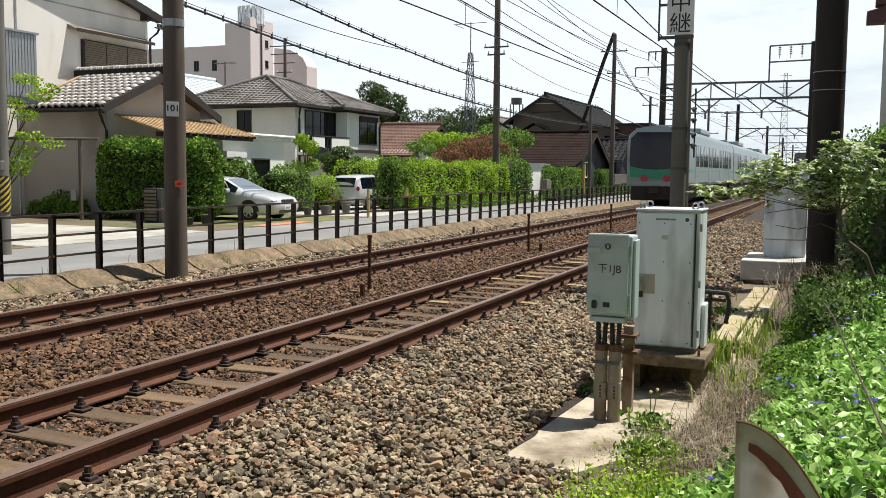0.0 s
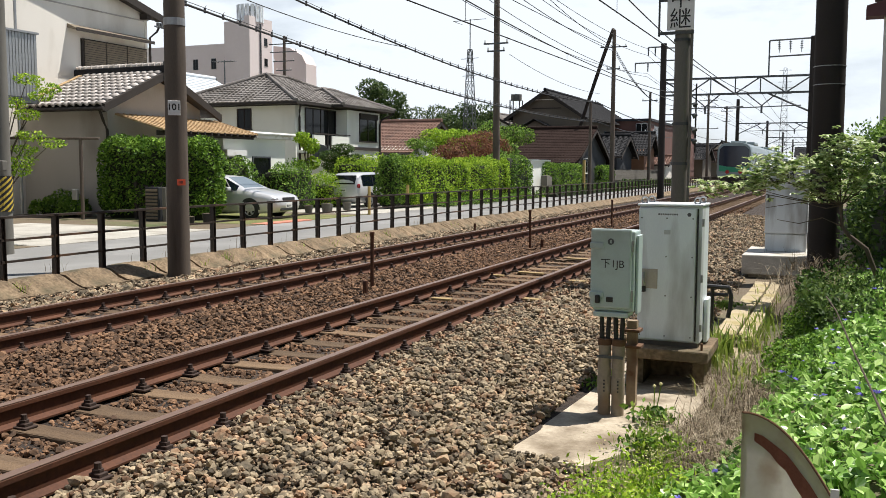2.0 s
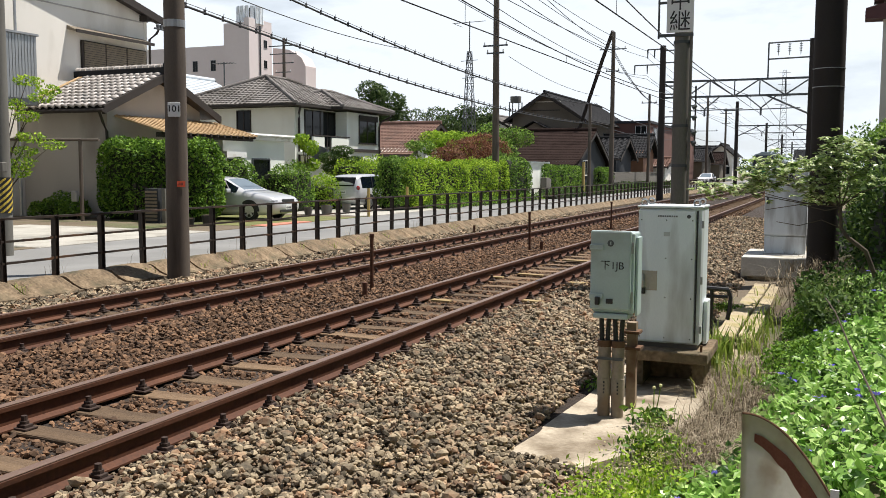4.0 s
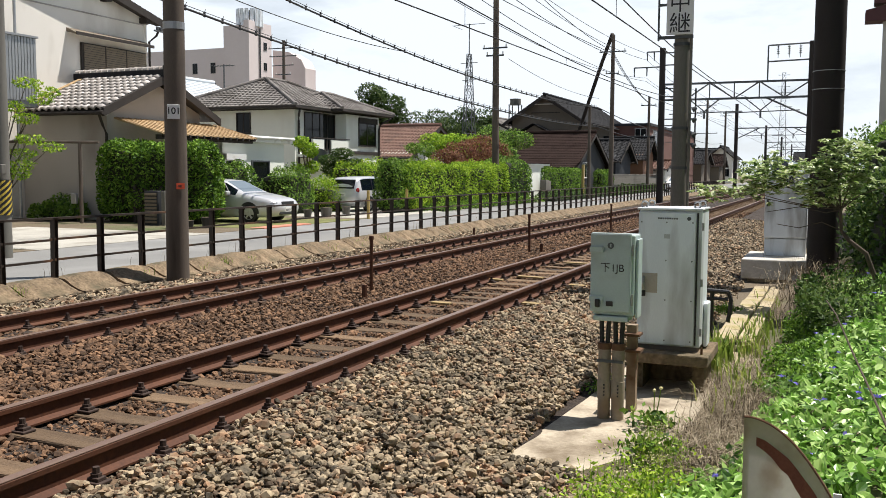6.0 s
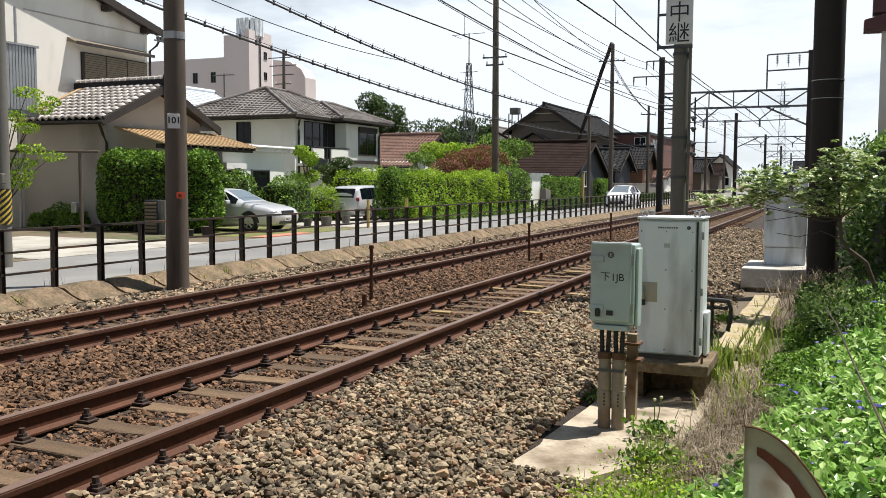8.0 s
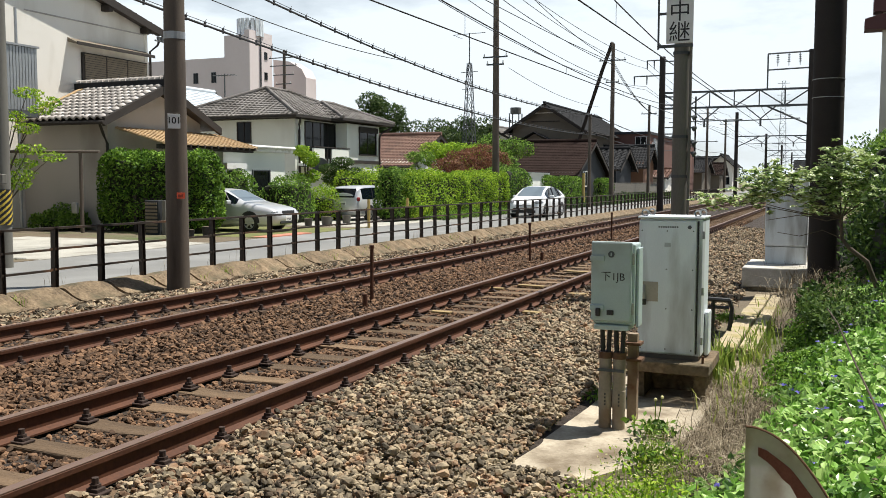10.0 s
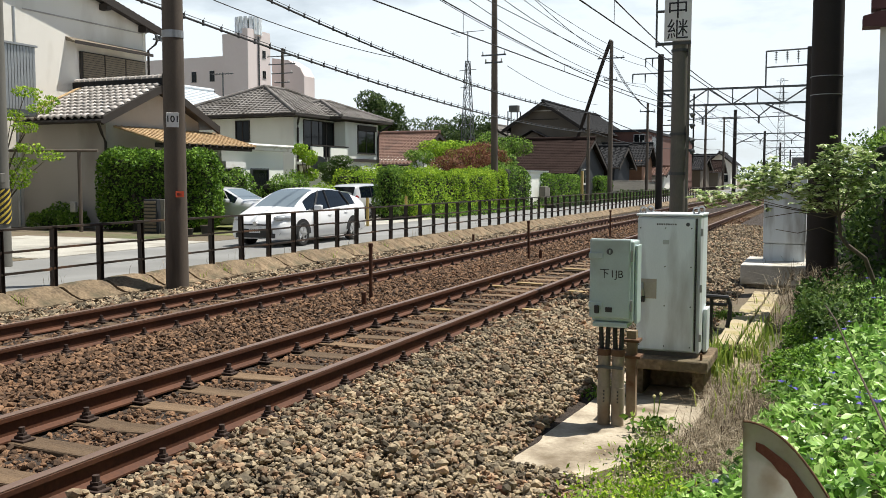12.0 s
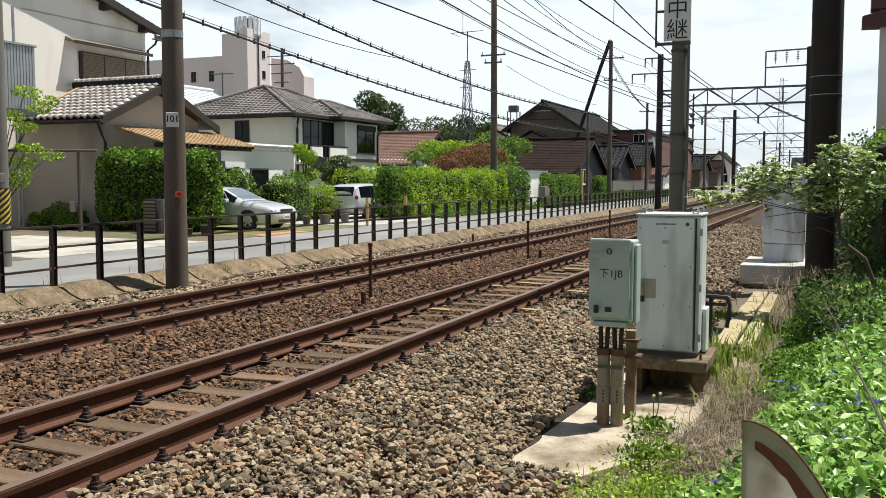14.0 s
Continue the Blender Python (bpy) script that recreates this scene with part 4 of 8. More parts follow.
def build_car(name, m, label, st, paint, wheels, r, windows, windscreen, rear_glass, pillars, side_top=0.9):
    """st: stations from tail to nose: y, low edge, waist, top, half width, half width of the roof."""
    car = thing(name, m, label, "car")
    st = np.array(st)
    ys = np.linspace(st[0, 0], st[-1, 0], 61)
    cols = [np.interp(ys, st[:, 0], st[:, i]) for i in range(1, 6)]
    k = np.array([0.25, 0.5, 0.25])
    cols = [np.concatenate([c[:1], np.convolve(c, k, "valid"), c[-1:]]) for c in cols]
    rings = []
    for i, y in enumerate(ys):
        lo, waist, top, hw, ht = [c[i] for c in cols]
        half = [(0, lo), (hw * 0.9, lo), (hw * 0.985, lo + 0.1), (hw, lo + (waist - lo) * 0.5), (hw * 0.985, lo + (waist - lo) * 0.8), (hw * 0.94, waist),
                (ht + (hw * 0.94 - ht) * (1 - side_top), waist + (top - waist) * side_top), (ht * 0.86, waist + (top - waist) * 0.985), (ht * 0.5, top + 0.008), (0, top + 0.014)]
        rings.append([(x, y, z) for x, z in half] + [(-x, y, z) for x, z in half[-2:0:-1]])
    n = len(rings[0])
    verts = [p for rr in rings for p in rr]
    body, glass = [], {"window": [], "windscreen": [], "rear_window": []}
    for i in range(len(rings) - 1):
        yc = (ys[i] + ys[i + 1]) / 2
        for j in range(n):
            q = (i * n + j, i * n + (j + 1) % n, (i + 1) * n + (j + 1) % n, (i + 1) * n + j)
            side, top = j in (5, n - 6), j in (7, 8, 9, 10)
            if side and any(a < yc < b for a, b in windows):
                glass["window"].append(q)
            elif top and windscreen[0] < yc < windscreen[1]:
                glass["windscreen"].append(q)
            elif top and rear_glass[0] < yc < rear_glass[1]:
                glass["rear_window"].append(q)
            else:
                body.append(q)
    body += [tuple(range(n))[::-1], tuple((len(rings) - 1) * n + j for j in range(n))]
    b = mesh_part("body", verts, body, paint, car, smooth=True)
    sides = {1: [], -1: []}
    for q in glass["window"]:
        sides[1 if sum(verts[v][0] for v in q) > 0 else -1].append(q)
    for s in (1, -1):
        mesh_part("side_window", verts, sides[s], M_CARGLASS, car, smooth=True)
    for nm in ("windscreen", "rear_window"):
        if glass[nm]:
            mesh_part(nm, verts, glass[nm], M_WINDSCREEN if nm == "windscreen" else M_CARGLASS, car, smooth=True)

    def at(y):
        return [float(np.interp(y, ys, c)) for c in cols]
    for y, lean in pillars:
        lo, waist, top, hw, ht = at(y)
        lo2, w2, t2, hw2, ht2 = at(y + lean)
        for s in (1, -1):
            part("pillar", a_tube([(s * hw * 0.945, y, waist), (s * (ht2 + (hw2 * 0.94 - ht2) * (1 - side_top) + 0.006), y + lean, w2 + (t2 - w2) * side_top)], 0.028, 6), M_TRIM, car)
    # arches, sills and wheels
    tyre, rim = bmesh.new(), bmesh.new()
    prof = [(-0.095, r * 0.66), (-0.1, r * 0.9), (-0.075, r), (0.075, r), (0.1, r * 0.9), (0.095, r * 0.66)]
    N = 28
    rg = [[tyre.verts.new((x, rad * math.cos(2 * math.pi * k / N), rad * math.sin(2 * math.pi * k / N))) for x, rad in prof] for k in range(N)]
    for k in range(N):
        for j in range(len(prof)):
            tyre.faces.new((rg[k][j], rg[(k + 1) % N][j], rg[(k + 1) % N][(j + 1) % 6], rg[k][(j + 1) % 6]))
    tube(rim, [(-0.06, 0, 0), (0.06, 0, 0)], r * 0.66, 28)
    spokes = bmesh.new()
    for k in range(5):
        box(spokes, 0.06, 0.09, -0.03, 0.03, 0.0, r * 0.64, bevel=0.008, m=pose(0, 0, 0, 72 * k, 0, 0))
    tube(spokes, [(0.055, 0, 0), (0.095, 0, 0)], 0.06, 12)
    ring = [(0.075, r * 0.63 * math.cos(2 * math.pi * k / 24), r * 0.63 * math.sin(2 * math.pi * k / 24)) for k in range(25)]
    tube(spokes, ring, 0.014, 6)
    mt, mr, ms = bpy.data.meshes.new("wheel"), bpy.data.meshes.new("rim"), bpy.data.meshes.new("spokes")
    for bm, me, mat in ((tyre, mt, M_TYRE), (rim, mr, M_TRIM), (spokes, ms, M_RIM)):
        bmesh.ops.recalc_face_normals(bm, faces=bm.faces)
        bm.to_mesh(me)
        bm.free()
        me.materials.append(mat)
    spun = []
    for y in wheels:
        hw = at(y)[3]
        for s in (1, -1):
            x = s * (hw - 0.085)
            w = shared("wheel", mt, pose(x, y, r), car)
            shared("rim", mr, pose(0, 0, 0), w)
            shared("spokes", ms, pose(0, 0, 0, 0, 0, 0 if s > 0 else 180), w)
            spun.append((w, x, y, r))
            bm = bmesh.new()
            na = 16
            for k in range(na):
                a, c = math.pi * k / na, math.pi * (k + 1) / na
                x0, x1 = s * (hw - 0.14), s * (hw + 0.004)
                ro, ri = r + 0.075, r - 0.02
                q = [(x1, y + ro * math.cos(a), r + ro * math.sin(a)), (x1, y + ro * math.cos(c), r + ro * math.sin(c)),
                     (x1, y + ri * math.cos(c), r + ri * math.sin(c)), (x1, y + ri * math.cos(a), r + ri * math.sin(a))]
                bm.faces.new([bm.verts.new(p) for p in q])
                q = [(x1, y + ro * math.cos(a), r + ro * math.sin(a)), (x1, y + ro * math.cos(c), r + ro * math.sin(c)),
                     (x0, y + ro * math.cos(c), r + ro * math.sin(c)), (x0, y + ro * math.cos(a), r + ro * math.sin(a))]
                bm.faces.new([bm.verts.new(p) for p in q])
            part("wheel_arch", bm, M_TRIM, car)
    return car, spun, at


def car_fittings(car, at, nose, tail, mirror_y, lamp, plate_front, tail_lamp, grille):
    for s in (1, -1):
        lo, waist, top, hw, ht = at(mirror_y)
        mr = part("mirror", a_box(-0.11, 0.11, -0.07, 0.07, -0.075, 0.075, bevel=0.035, m=pose(s * (hw + 0.07), mirror_y, waist + 0.06)), bpy.data.objects[car.children[0].name].data.materials[0], car, smooth=True)
        x, y, z, sx, sy, sz = lamp
        bm = bmesh.new()
        bmesh.ops.create_icosphere(bm, subdivisions=2, radius=1.0, matrix=pose(s * x, y, z, 0, 0, s * 25) @ Matrix.Diagonal((sx, sy, sz, 1)))
        part("headlight", bm, M_LAMP, car, "clear headlight", smooth=True)
        x, y, z, sx, sy, sz = tail_lamp
        bm = bmesh.new()
        bmesh.ops.create_icosphere(bm, subdivisions=2, radius=1.0, matrix=pose(s * x, y, z) @ Matrix.Diagonal((sx, sy, sz, 1)))
        part("tail_light", bm, M_TAIL, car, "red tail light", smooth=True)
        for y in (0.15, -0.75):
            lo, waist, top, hw, ht = at(y)
            part("door_handle", a_box(-0.012, 0.012, -0.09, 0.09, -0.015, 0.015, bevel=0.006, m=pose(s * hw * 0.992, y - 0.15, lo + (waist - lo) * 0.78)), bpy.data.objects[car.children[0].name].data.materials[0], car)
    for y, z, d in ((nose, plate_front, 1), (tail, 0.75, -1)):
        pl = part("number_plate", a_box(-0.165, 0.165, -0.008, 0.008, -0.08, 0.08, bevel=0.004, m=pose(0, y, z)), M_WHITE, car, "white plate with dark bars")
        bm = bmesh.new()
        for k in range(5):
            box(bm, -0.13 + 0.055 * k, -0.095 + 0.055 * k, d * 0.008 - 0.002, d * 0.008 + 0.002, -0.05, 0.02, m=pose(0, y, z))
        part("dark_bars", bm, M_TRIM, pl)
    for (x0, x1, z0, z1, y) in grille:
        part("grille", a_box(x0, x1, y - 0.03, y + 0.012, z0, z1, bevel=0.02), M_TRIM, car)


hatch, hatch_wheels, at = build_car("hatchback_car", pose(-13.95, 155, -0.1, 0, 0, 180), "white five-door hybrid hatchback driving along the lane", (
    (-2.26, 0.4, 0.84, 0.94, 0.70, 0.56), (-2.22, 0.32, 0.96, 1.1, 0.79, 0.60), (-2.12, 0.26, 1.02, 1.18, 0.83, 0.61), (-1.75, 0.21, 1.04, 1.275, 0.86, 0.61), (-1.3, 0.19, 1.02, 1.38, 0.872, 0.61),
    (-0.75, 0.18, 0.985, 1.46, 0.872, 0.61), (-0.25, 0.18, 0.955, 1.495, 0.872, 0.60), (0.2, 0.18, 0.925, 1.475, 0.872, 0.60), (0.6, 0.18, 0.915, 1.39, 0.872, 0.61),
    (1.0, 0.18, 0.92, 1.22, 0.872, 0.65), (1.3, 0.18, 0.925, 1.07, 0.872, 0.7), (1.5, 0.18, 0.91, 0.97, 0.868, 0.72), (1.85, 0.19, 0.81, 0.86, 0.84, 0.70), (2.1, 0.2, 0.7, 0.76, 0.81, 0.64), (2.2, 0.2, 0.62, 0.68, 0.76, 0.58), (2.26, 0.23, 0.54, 0.58, 0.7, 0.5)),
    M_CARWHITE, (-1.32, 1.38), 0.315, ((-1.5, 1.15),), (0.3, 1.45), (-2.1, -1.0), ((-0.05, 0.0), (0.75, -0.5), (-1.15, 0.25)))
car_fittings(hatch, at, 2.29, -2.25, 0.72, (0.68, 2.0, 0.735, 0.14, 0.3, 0.085), 0.45, (0.7, -2.14, 0.86, 0.07, 0.09, 0.13),
             [(-0.6, 0.6, 0.24, 0.36, 2.265), (-0.52, 0.52, 0.34, 0.47, 2.262), (-0.4, 0.4, 0.555, 0.59, 2.27)])
part("emblem", a_tube([(0, 2.17, 0.61), (0, 2.29, 0.6)], 0.06, 16), M_RIM, hatch)
for s in (1, -1):
    part("fog_lamp", a_tube([(s * 0.66, 2.1, 0.36), (s * 0.68, 2.24, 0.36)], 0.05, 12), M_LAMP, hatch)

sedan, sedan_wheels, at = build_car("sedan_car", pose(-19.25, 26.0, -0.085, 0, 0, -90), "silver four-door sedan parked on a thin lawn", (
    (-2.4, 0.4, 0.78, 0.82, 0.7, 0.6), (-2.3, 0.3, 0.92, 0.98, 0.82, 0.66), (-1.75, 0.22, 0.97, 1.03, 0.88, 0.68), (-1.35, 0.2, 0.97, 1.2, 0.88, 0.62), (-0.8, 0.19, 0.95, 1.41, 0.88, 0.58), (-0.2, 0.19, 0.94, 1.45, 0.88, 0.58),
    (0.3, 0.19, 0.93, 1.4, 0.88, 0.58), (0.75, 0.19, 0.93, 1.17, 0.88, 0.64), (1.1, 0.19, 0.93, 1.0, 0.88, 0.7), (1.6, 0.19, 0.86, 0.91, 0.87, 0.72), (2.1, 0.2, 0.78, 0.82, 0.82, 0.66), (2.32, 0.24, 0.7, 0.75, 0.74, 0.6), (2.4, 0.34, 0.6, 0.63, 0.66, 0.5)),
    M_CARSILVER, (-1.38, 1.42), 0.315, ((-1.45, 0.85),), (0.3, 1.08), (-1.65, -0.85), ((-0.25, 0.0), (0.65, -0.4)))
car_fittings(sedan, at, 2.4, -2.41, 0.62, (0.62, 2.2, 0.66, 0.14, 0.18, 0.08), 0.45, (0.7, -2.3, 0.8, 0.1, 0.1, 0.09), [(-0.36, 0.36, 0.58, 0.72, 2.4), (-0.5, 0.5, 0.28, 0.38, 2.4)])

van, van_wheels, at = build_car("minivan_car", pose(-19.2, 36.3, -0.085, 0, 0, -6), "silver minivan parked with its tail to the forecourt", (
    (-2.1, 0.42, 0.86, 1.08, 0.72, 0.6), (-2.02, 0.3, 0.9, 1.28, 0.82, 0.64), (-1.9, 0.24, 0.92, 1.42, 0.845, 0.66), (-1.6, 0.2, 0.92, 1.49, 0.85, 0.67), (-0.8, 0.19, 0.91, 1.52, 0.85, 0.67), (0.0, 0.19, 0.9, 1.51, 0.85, 0.66),
    (0.6, 0.19, 0.89, 1.43, 0.85, 0.65), (1.1, 0.19, 0.89, 1.18, 0.85, 0.68), (1.5, 0.19, 0.87, 0.96, 0.84, 0.7), (1.95, 0.2, 0.74, 0.8, 0.78, 0.64), (2.1, 0.28, 0.6, 0.64, 0.66, 0.5)),
    M_CARSILVER, (-1.25, 1.45), 0.3, ((-1.75, 1.15),), (0.55, 1.45), (-9, -9), ((-0.95, 0.0), (0.1, 0.0), (0.85, -0.4)), side_top=0.84)
car_fittings(van, at, 2.1, -2.11, 0.9, (0.6, 1.95, 0.75, 0.12, 0.18, 0.1), 0.42, (0.74, -1.99, 0.93, 0.08, 0.09, 0.11), [(-0.4, 0.4, 0.55, 0.66, 2.08)])
bm = bmesh.new()
box(bm, -0.62, 0.62, -0.02, 0.02, -0.21, 0.2, bevel=0.015, m=pose(0, -2.03, 1.2, -20, 0, 0))
part("rear_window", bm, M_CARGLASS, van)

# ---- train ----
M_STAINLESS = surface("stainless_steel_body", (0.2, 0.25, 0.26), (0.3, 0.36, 0.37), scale=0.5, fine=30, rough=0.34, metal=0.5, bump=0.04, stretch=(1, 0.2, 4))
M_TRAINGREEN = surface("green_train_band", (0.015, 0.25, 0.13), (0.022, 0.32, 0.17), scale=1, rough=0.3, bump=0)
M_TRAINGLASS = surface("train_glass", (0.018, 0.024, 0.042), (0.026, 0.034, 0.056), rough=0.06, bump=0.0, spec=0.5)
M_UNDER = surface("grimy_underframe", (0.03, 0.025, 0.022), (0.07, 0.055, 0.045), rough=0.85)
M_TAILGLOW = glow_material("red_tail_glow", (0.28, 0.02, 0.02), 0.12)


def build_train():
    tr = thing("train", pose(FAR_X, 41.6, FAR_Z + 0.16), "silver commuter train with green front running on the far track", "train")
    half = [(0.0, 0.95), (1.36, 0.95), (1.4, 1.1), (1.4, 2.9), (1.3, 3.3), (1.0, 3.55), (0.5, 3.66), (0.0, 3.68)]
    ringp = half + [(-x, z) for x, z in half[-2:0:-1]]
    for k in range(3):
        y0 = 20.3 * k + (0.0 if k == 0 else 0.15)
        y1 = 20.3 * (k + 1) - 0.2
        nose = [(0.0, 0.92), (0.25, 0.97), (0.7, 1.0)] if k == 0 else [(0.0, 1.0)]
        rows = [(y0 + dy, s) for dy, s in nose] + [(y1, 1.0)]
        verts = [(x * s, y, 0.95 + (z - 0.95) * (0.9 + 0.1 * s)) for y, s in rows for x, z in ringp]
        n = len(ringp)
        faces = [(i * n + j, i * n + (j + 1) % n, (i + 1) * n + (j + 1) % n, (i + 1) * n + j) for i in range(len(rows) - 1) for j in range(n)]
        faces += [tuple(range(n))[::-1], tuple((len(rows) - 1) * n + j for j in range(n))]
        c = mesh_part("carriage", verts, faces, M_STAINLESS, tr)
        for s in (-1, 1):
            x = s * 1.4
            for i in range(4):
                yd = y0 + 2.6 + 4.9 * i
                part("door", a_box(x - 0.012, x + 0.012, yd, yd + 1.3, 1.0, 2.9, bevel=0.01), M_STAINLESS, c)
                for q in (0.12, 0.72):
                    part("window", a_box(x - 0.02, x + 0.02, yd + q, yd + q + 0.46, 1.85, 2.88, bevel=0.01), M_TRAINGLASS, c)
                if i < 3:
                    for q in (1.65, 2.85, 3.85):
                        part("window", a_box(x - 0.018, x + 0.018, yd + q, yd + q + (0.9 if q < 3.8 else 0.7), 1.85, 2.88, bevel=0.01), M_TRAINGLASS, c)
            part("green_stripe", a_box(x - 0.008, x + 0.008, y0 + 0.7, y1, 1.62, 1.7), M_TRAINGREEN, c)
        part("roof_unit", a_box(-0.95, 0.95, y0 + 7.5, y0 + 11.5, 3.6, 3.9, bevel=0.08), M_STAINLESS, c)
        part("roof_unit", a_box(-0.6, 0.6, y0 + 3.0, y0 + 4.2, 3.6, 3.85, bevel=0.05), M_STAINLESS, c)
        part("underframe", a_box(-1.1, 1.1, y0 + 0.5, y1 - 0.3, 0.35, 0.95), M_UNDER, c)
        for yb in (y0 + 3.2, y1 - 3.2):
            bg = part("bogie", a_box(-1.0, 1.0, yb - 1.5, yb + 1.5, 0.25, 0.6, bevel=0.04), M_UNDER, c)
            for yy in (-1.05, 1.05):
                part("axle_wheels", a_tube([(-HALF - 0.05, yb + yy, 0.43), (HALF + 0.05, yb + yy, 0.43)], 0.43, 20), M_UNDER, bg)
        if k == 0:
            part("windscreen", a_prism([(-1.16, 1.8), (0, 1.65), (1.16, 1.8), (1.18, 2.2), (1.14, 3.1), (0.85, 3.38), (-0.85, 3.38), (-1.14, 3.1), (-1.18, 2.2)], "y", -0.06, 0.1), M_TRAINGLASS, c, "wide black windscreen")
            band = [(-1.15, 1.36), (-0.6, 1.3), (0, 1.28), (0.6, 1.3), (1.15, 1.36), (1.17, 1.84), (0.6, 1.72), (0, 1.69), (-0.6, 1.72), (-1.17, 1.84)]
            part("green_front_band", a_prism(band, "y", -0.075, 0.05), M_TRAINGREEN, c, "green band across the front")
            part("skirt", a_box(-1.12, 1.12, 0.0, 0.6, 0.3, 1.0, bevel=0.06), M_UNDER, c)
            part("apron", a_box(-1.24, 1.24, -0.04, 0.1, 0.93, 1.2, bevel=0.03), M_STAINLESS, c)
            part("coupler", a_box(-0.2, 0.2, -0.45, 0.1, 0.6, 0.95, bevel=0.05), M_UNDER, c)
            for s in (-1, 1):
                part("tail_light", a_tube([(s * 0.5, -0.1, 1.3), (s * 0.5, 0.0, 1.3)], 0.15, 14), M_TAILGLOW, c, "red tail light")
                part("jumper_hose", a_tube([(s * 0.5, -0.2, 0.95), (s * 0.5, -0.3, 0.6), (s * 0.35, -0.25, 0.45)], 0.03, 6), M_UNDER, c)
    return tr


train = build_train()

# ---- houses ----
M_STUCCO = surface("grey_beige_stucco", (0.4, 0.375, 0.335), (0.51, 0.48, 0.435), scale=0.8, fine=70, rough=0.95, bump=0.25, depth=0.004, stain=(0.32, 0.29, 0.25), stain_scale=0.6, stretch=(1, 1, 0.5))
M_CREAM = surface("cream_plaster", (0.73, 0.7, 0.63), (0.82, 0.79, 0.72), scale=0.7, fine=70, rough=0.93, bump=0.12, depth=0.003, stain=(0.58, 0.54, 0.46), stain_scale=0.5, stretch=(1, 1, 0.4))
M_PALEWALL = surface("pale_green_grey_render", (0.78, 0.8, 0.73), (0.86, 0.88, 0.81), scale=0.8, fine=70, rough=0.93, bump=0.15, depth=0.003, stain=(0.74, 0.75, 0.68), stain_scale=0.6, stretch=(1, 1, 0.4))
M_KAWARA = surface("silver_grey_roof_tile", (0.4, 0.36, 0.33), (0.68, 0.63, 0.58), scale=3.5, fine=30, rough=0.5, bump=0.15, depth=0.003, vary=0.3, stain=(0.3, 0.26, 0.22), stain_scale=1.0)
M_KAWARA2 = surface("brown_grey_roof_tile", (0.15, 0.138, 0.128), (0.25, 0.232, 0.215), scale=1.2, fine=20, rough=0.85, spec=0.25, bump=0.15, depth=0.003, stain=(0.09, 0.08, 0.07), stain_scale=0.8)
M_REDTILE = surface("red_brown_roof_tile", (0.1326, 0.078, 0.06084), (0.2262, 0.1404, 0.1092), scale=1.5, fine=20, rough=0.85, spec=0.2, bump=0.15, stain=(0.12, 0.08, 0.065), stain_scale=0.9)
M_BROWNTILE = surface("dark_brown_roof_tile", (0.0225, 0.01462, 0.01238), (0.03938, 0.02531, 0.02138), scale=1.5, fine=16, rough=0.95, spec=0.08, bump=0.2, stain=(0.02, 0.012, 0.01), stain_scale=0.7)
M_DARKTILE = surface("black_roof_tile", (0.0154, 0.01575, 0.0175), (0.035, 0.0357, 0.0378), scale=1.0, fine=16, rough=0.85, spec=0.15, bump=0.15)
M_DARKWOOD = surface("dark_eaves_wood", (0.021, 0.0168, 0.0144), (0.042, 0.033, 0.027), scale=3, fine=40, rough=0.8, bump=0.2)
M_TANROOF = surface("tan_corrugated_canopy", (0.27, 0.17, 0.08), (0.52, 0.37, 0.2), scale=2.0, fine=24, contrast=0.12, rough=0.75, bump=0.1, stretch=(1, 5, 1))
M_BROWNWALL = surface("brown_plaster", (0.1, 0.085, 0.064), (0.165, 0.138, 0.105), scale=0.6, fine=40, rough=0.9, bump=0.2)
M_BRICKWALL = surface("red_brown_cladding", (0.12, 0.055, 0.043), (0.175, 0.088, 0.066), scale=0.8, fine=25, rough=0.85, bump=0.15)
M_DARKCLAD = surface("dark_blue_grey_cladding", (0.018, 0.021, 0.025), (0.038, 0.042, 0.048), scale=1.0, fine=25, rough=0.8, bump=0.15)
M_GLASS = surface("window_glass", (0.006, 0.008, 0.009), (0.012, 0.014, 0.015), rough=0.06, bump=0.0, spec=0.15)
M_SHUTTER = surface("brown_shutter", (0.13, 0.105, 0.07), (0.2, 0.165, 0.115), scale=2, fine=40, rough=0.6, bump=0.1)
# pink-grey facade, made paler in colour to draw the distance haze
M_PINK = surface("hazed_pink_grey_tiled_facade", (0.66, 0.585, 0.57), (0.72, 0.65, 0.635), scale=0.08, fine=1.5, rough=0.8, bump=0.05, stain=(0.63, 0.55, 0.535), stain_scale=0.06)
M_BLOCKWALL = surface("concrete_block_wall", (0.13, 0.12, 0.1), (0.23, 0.21, 0.18), scale=0.8, fine=20, rough=0.95, bump=0.3, stain=(0.1, 0.09, 0.07))


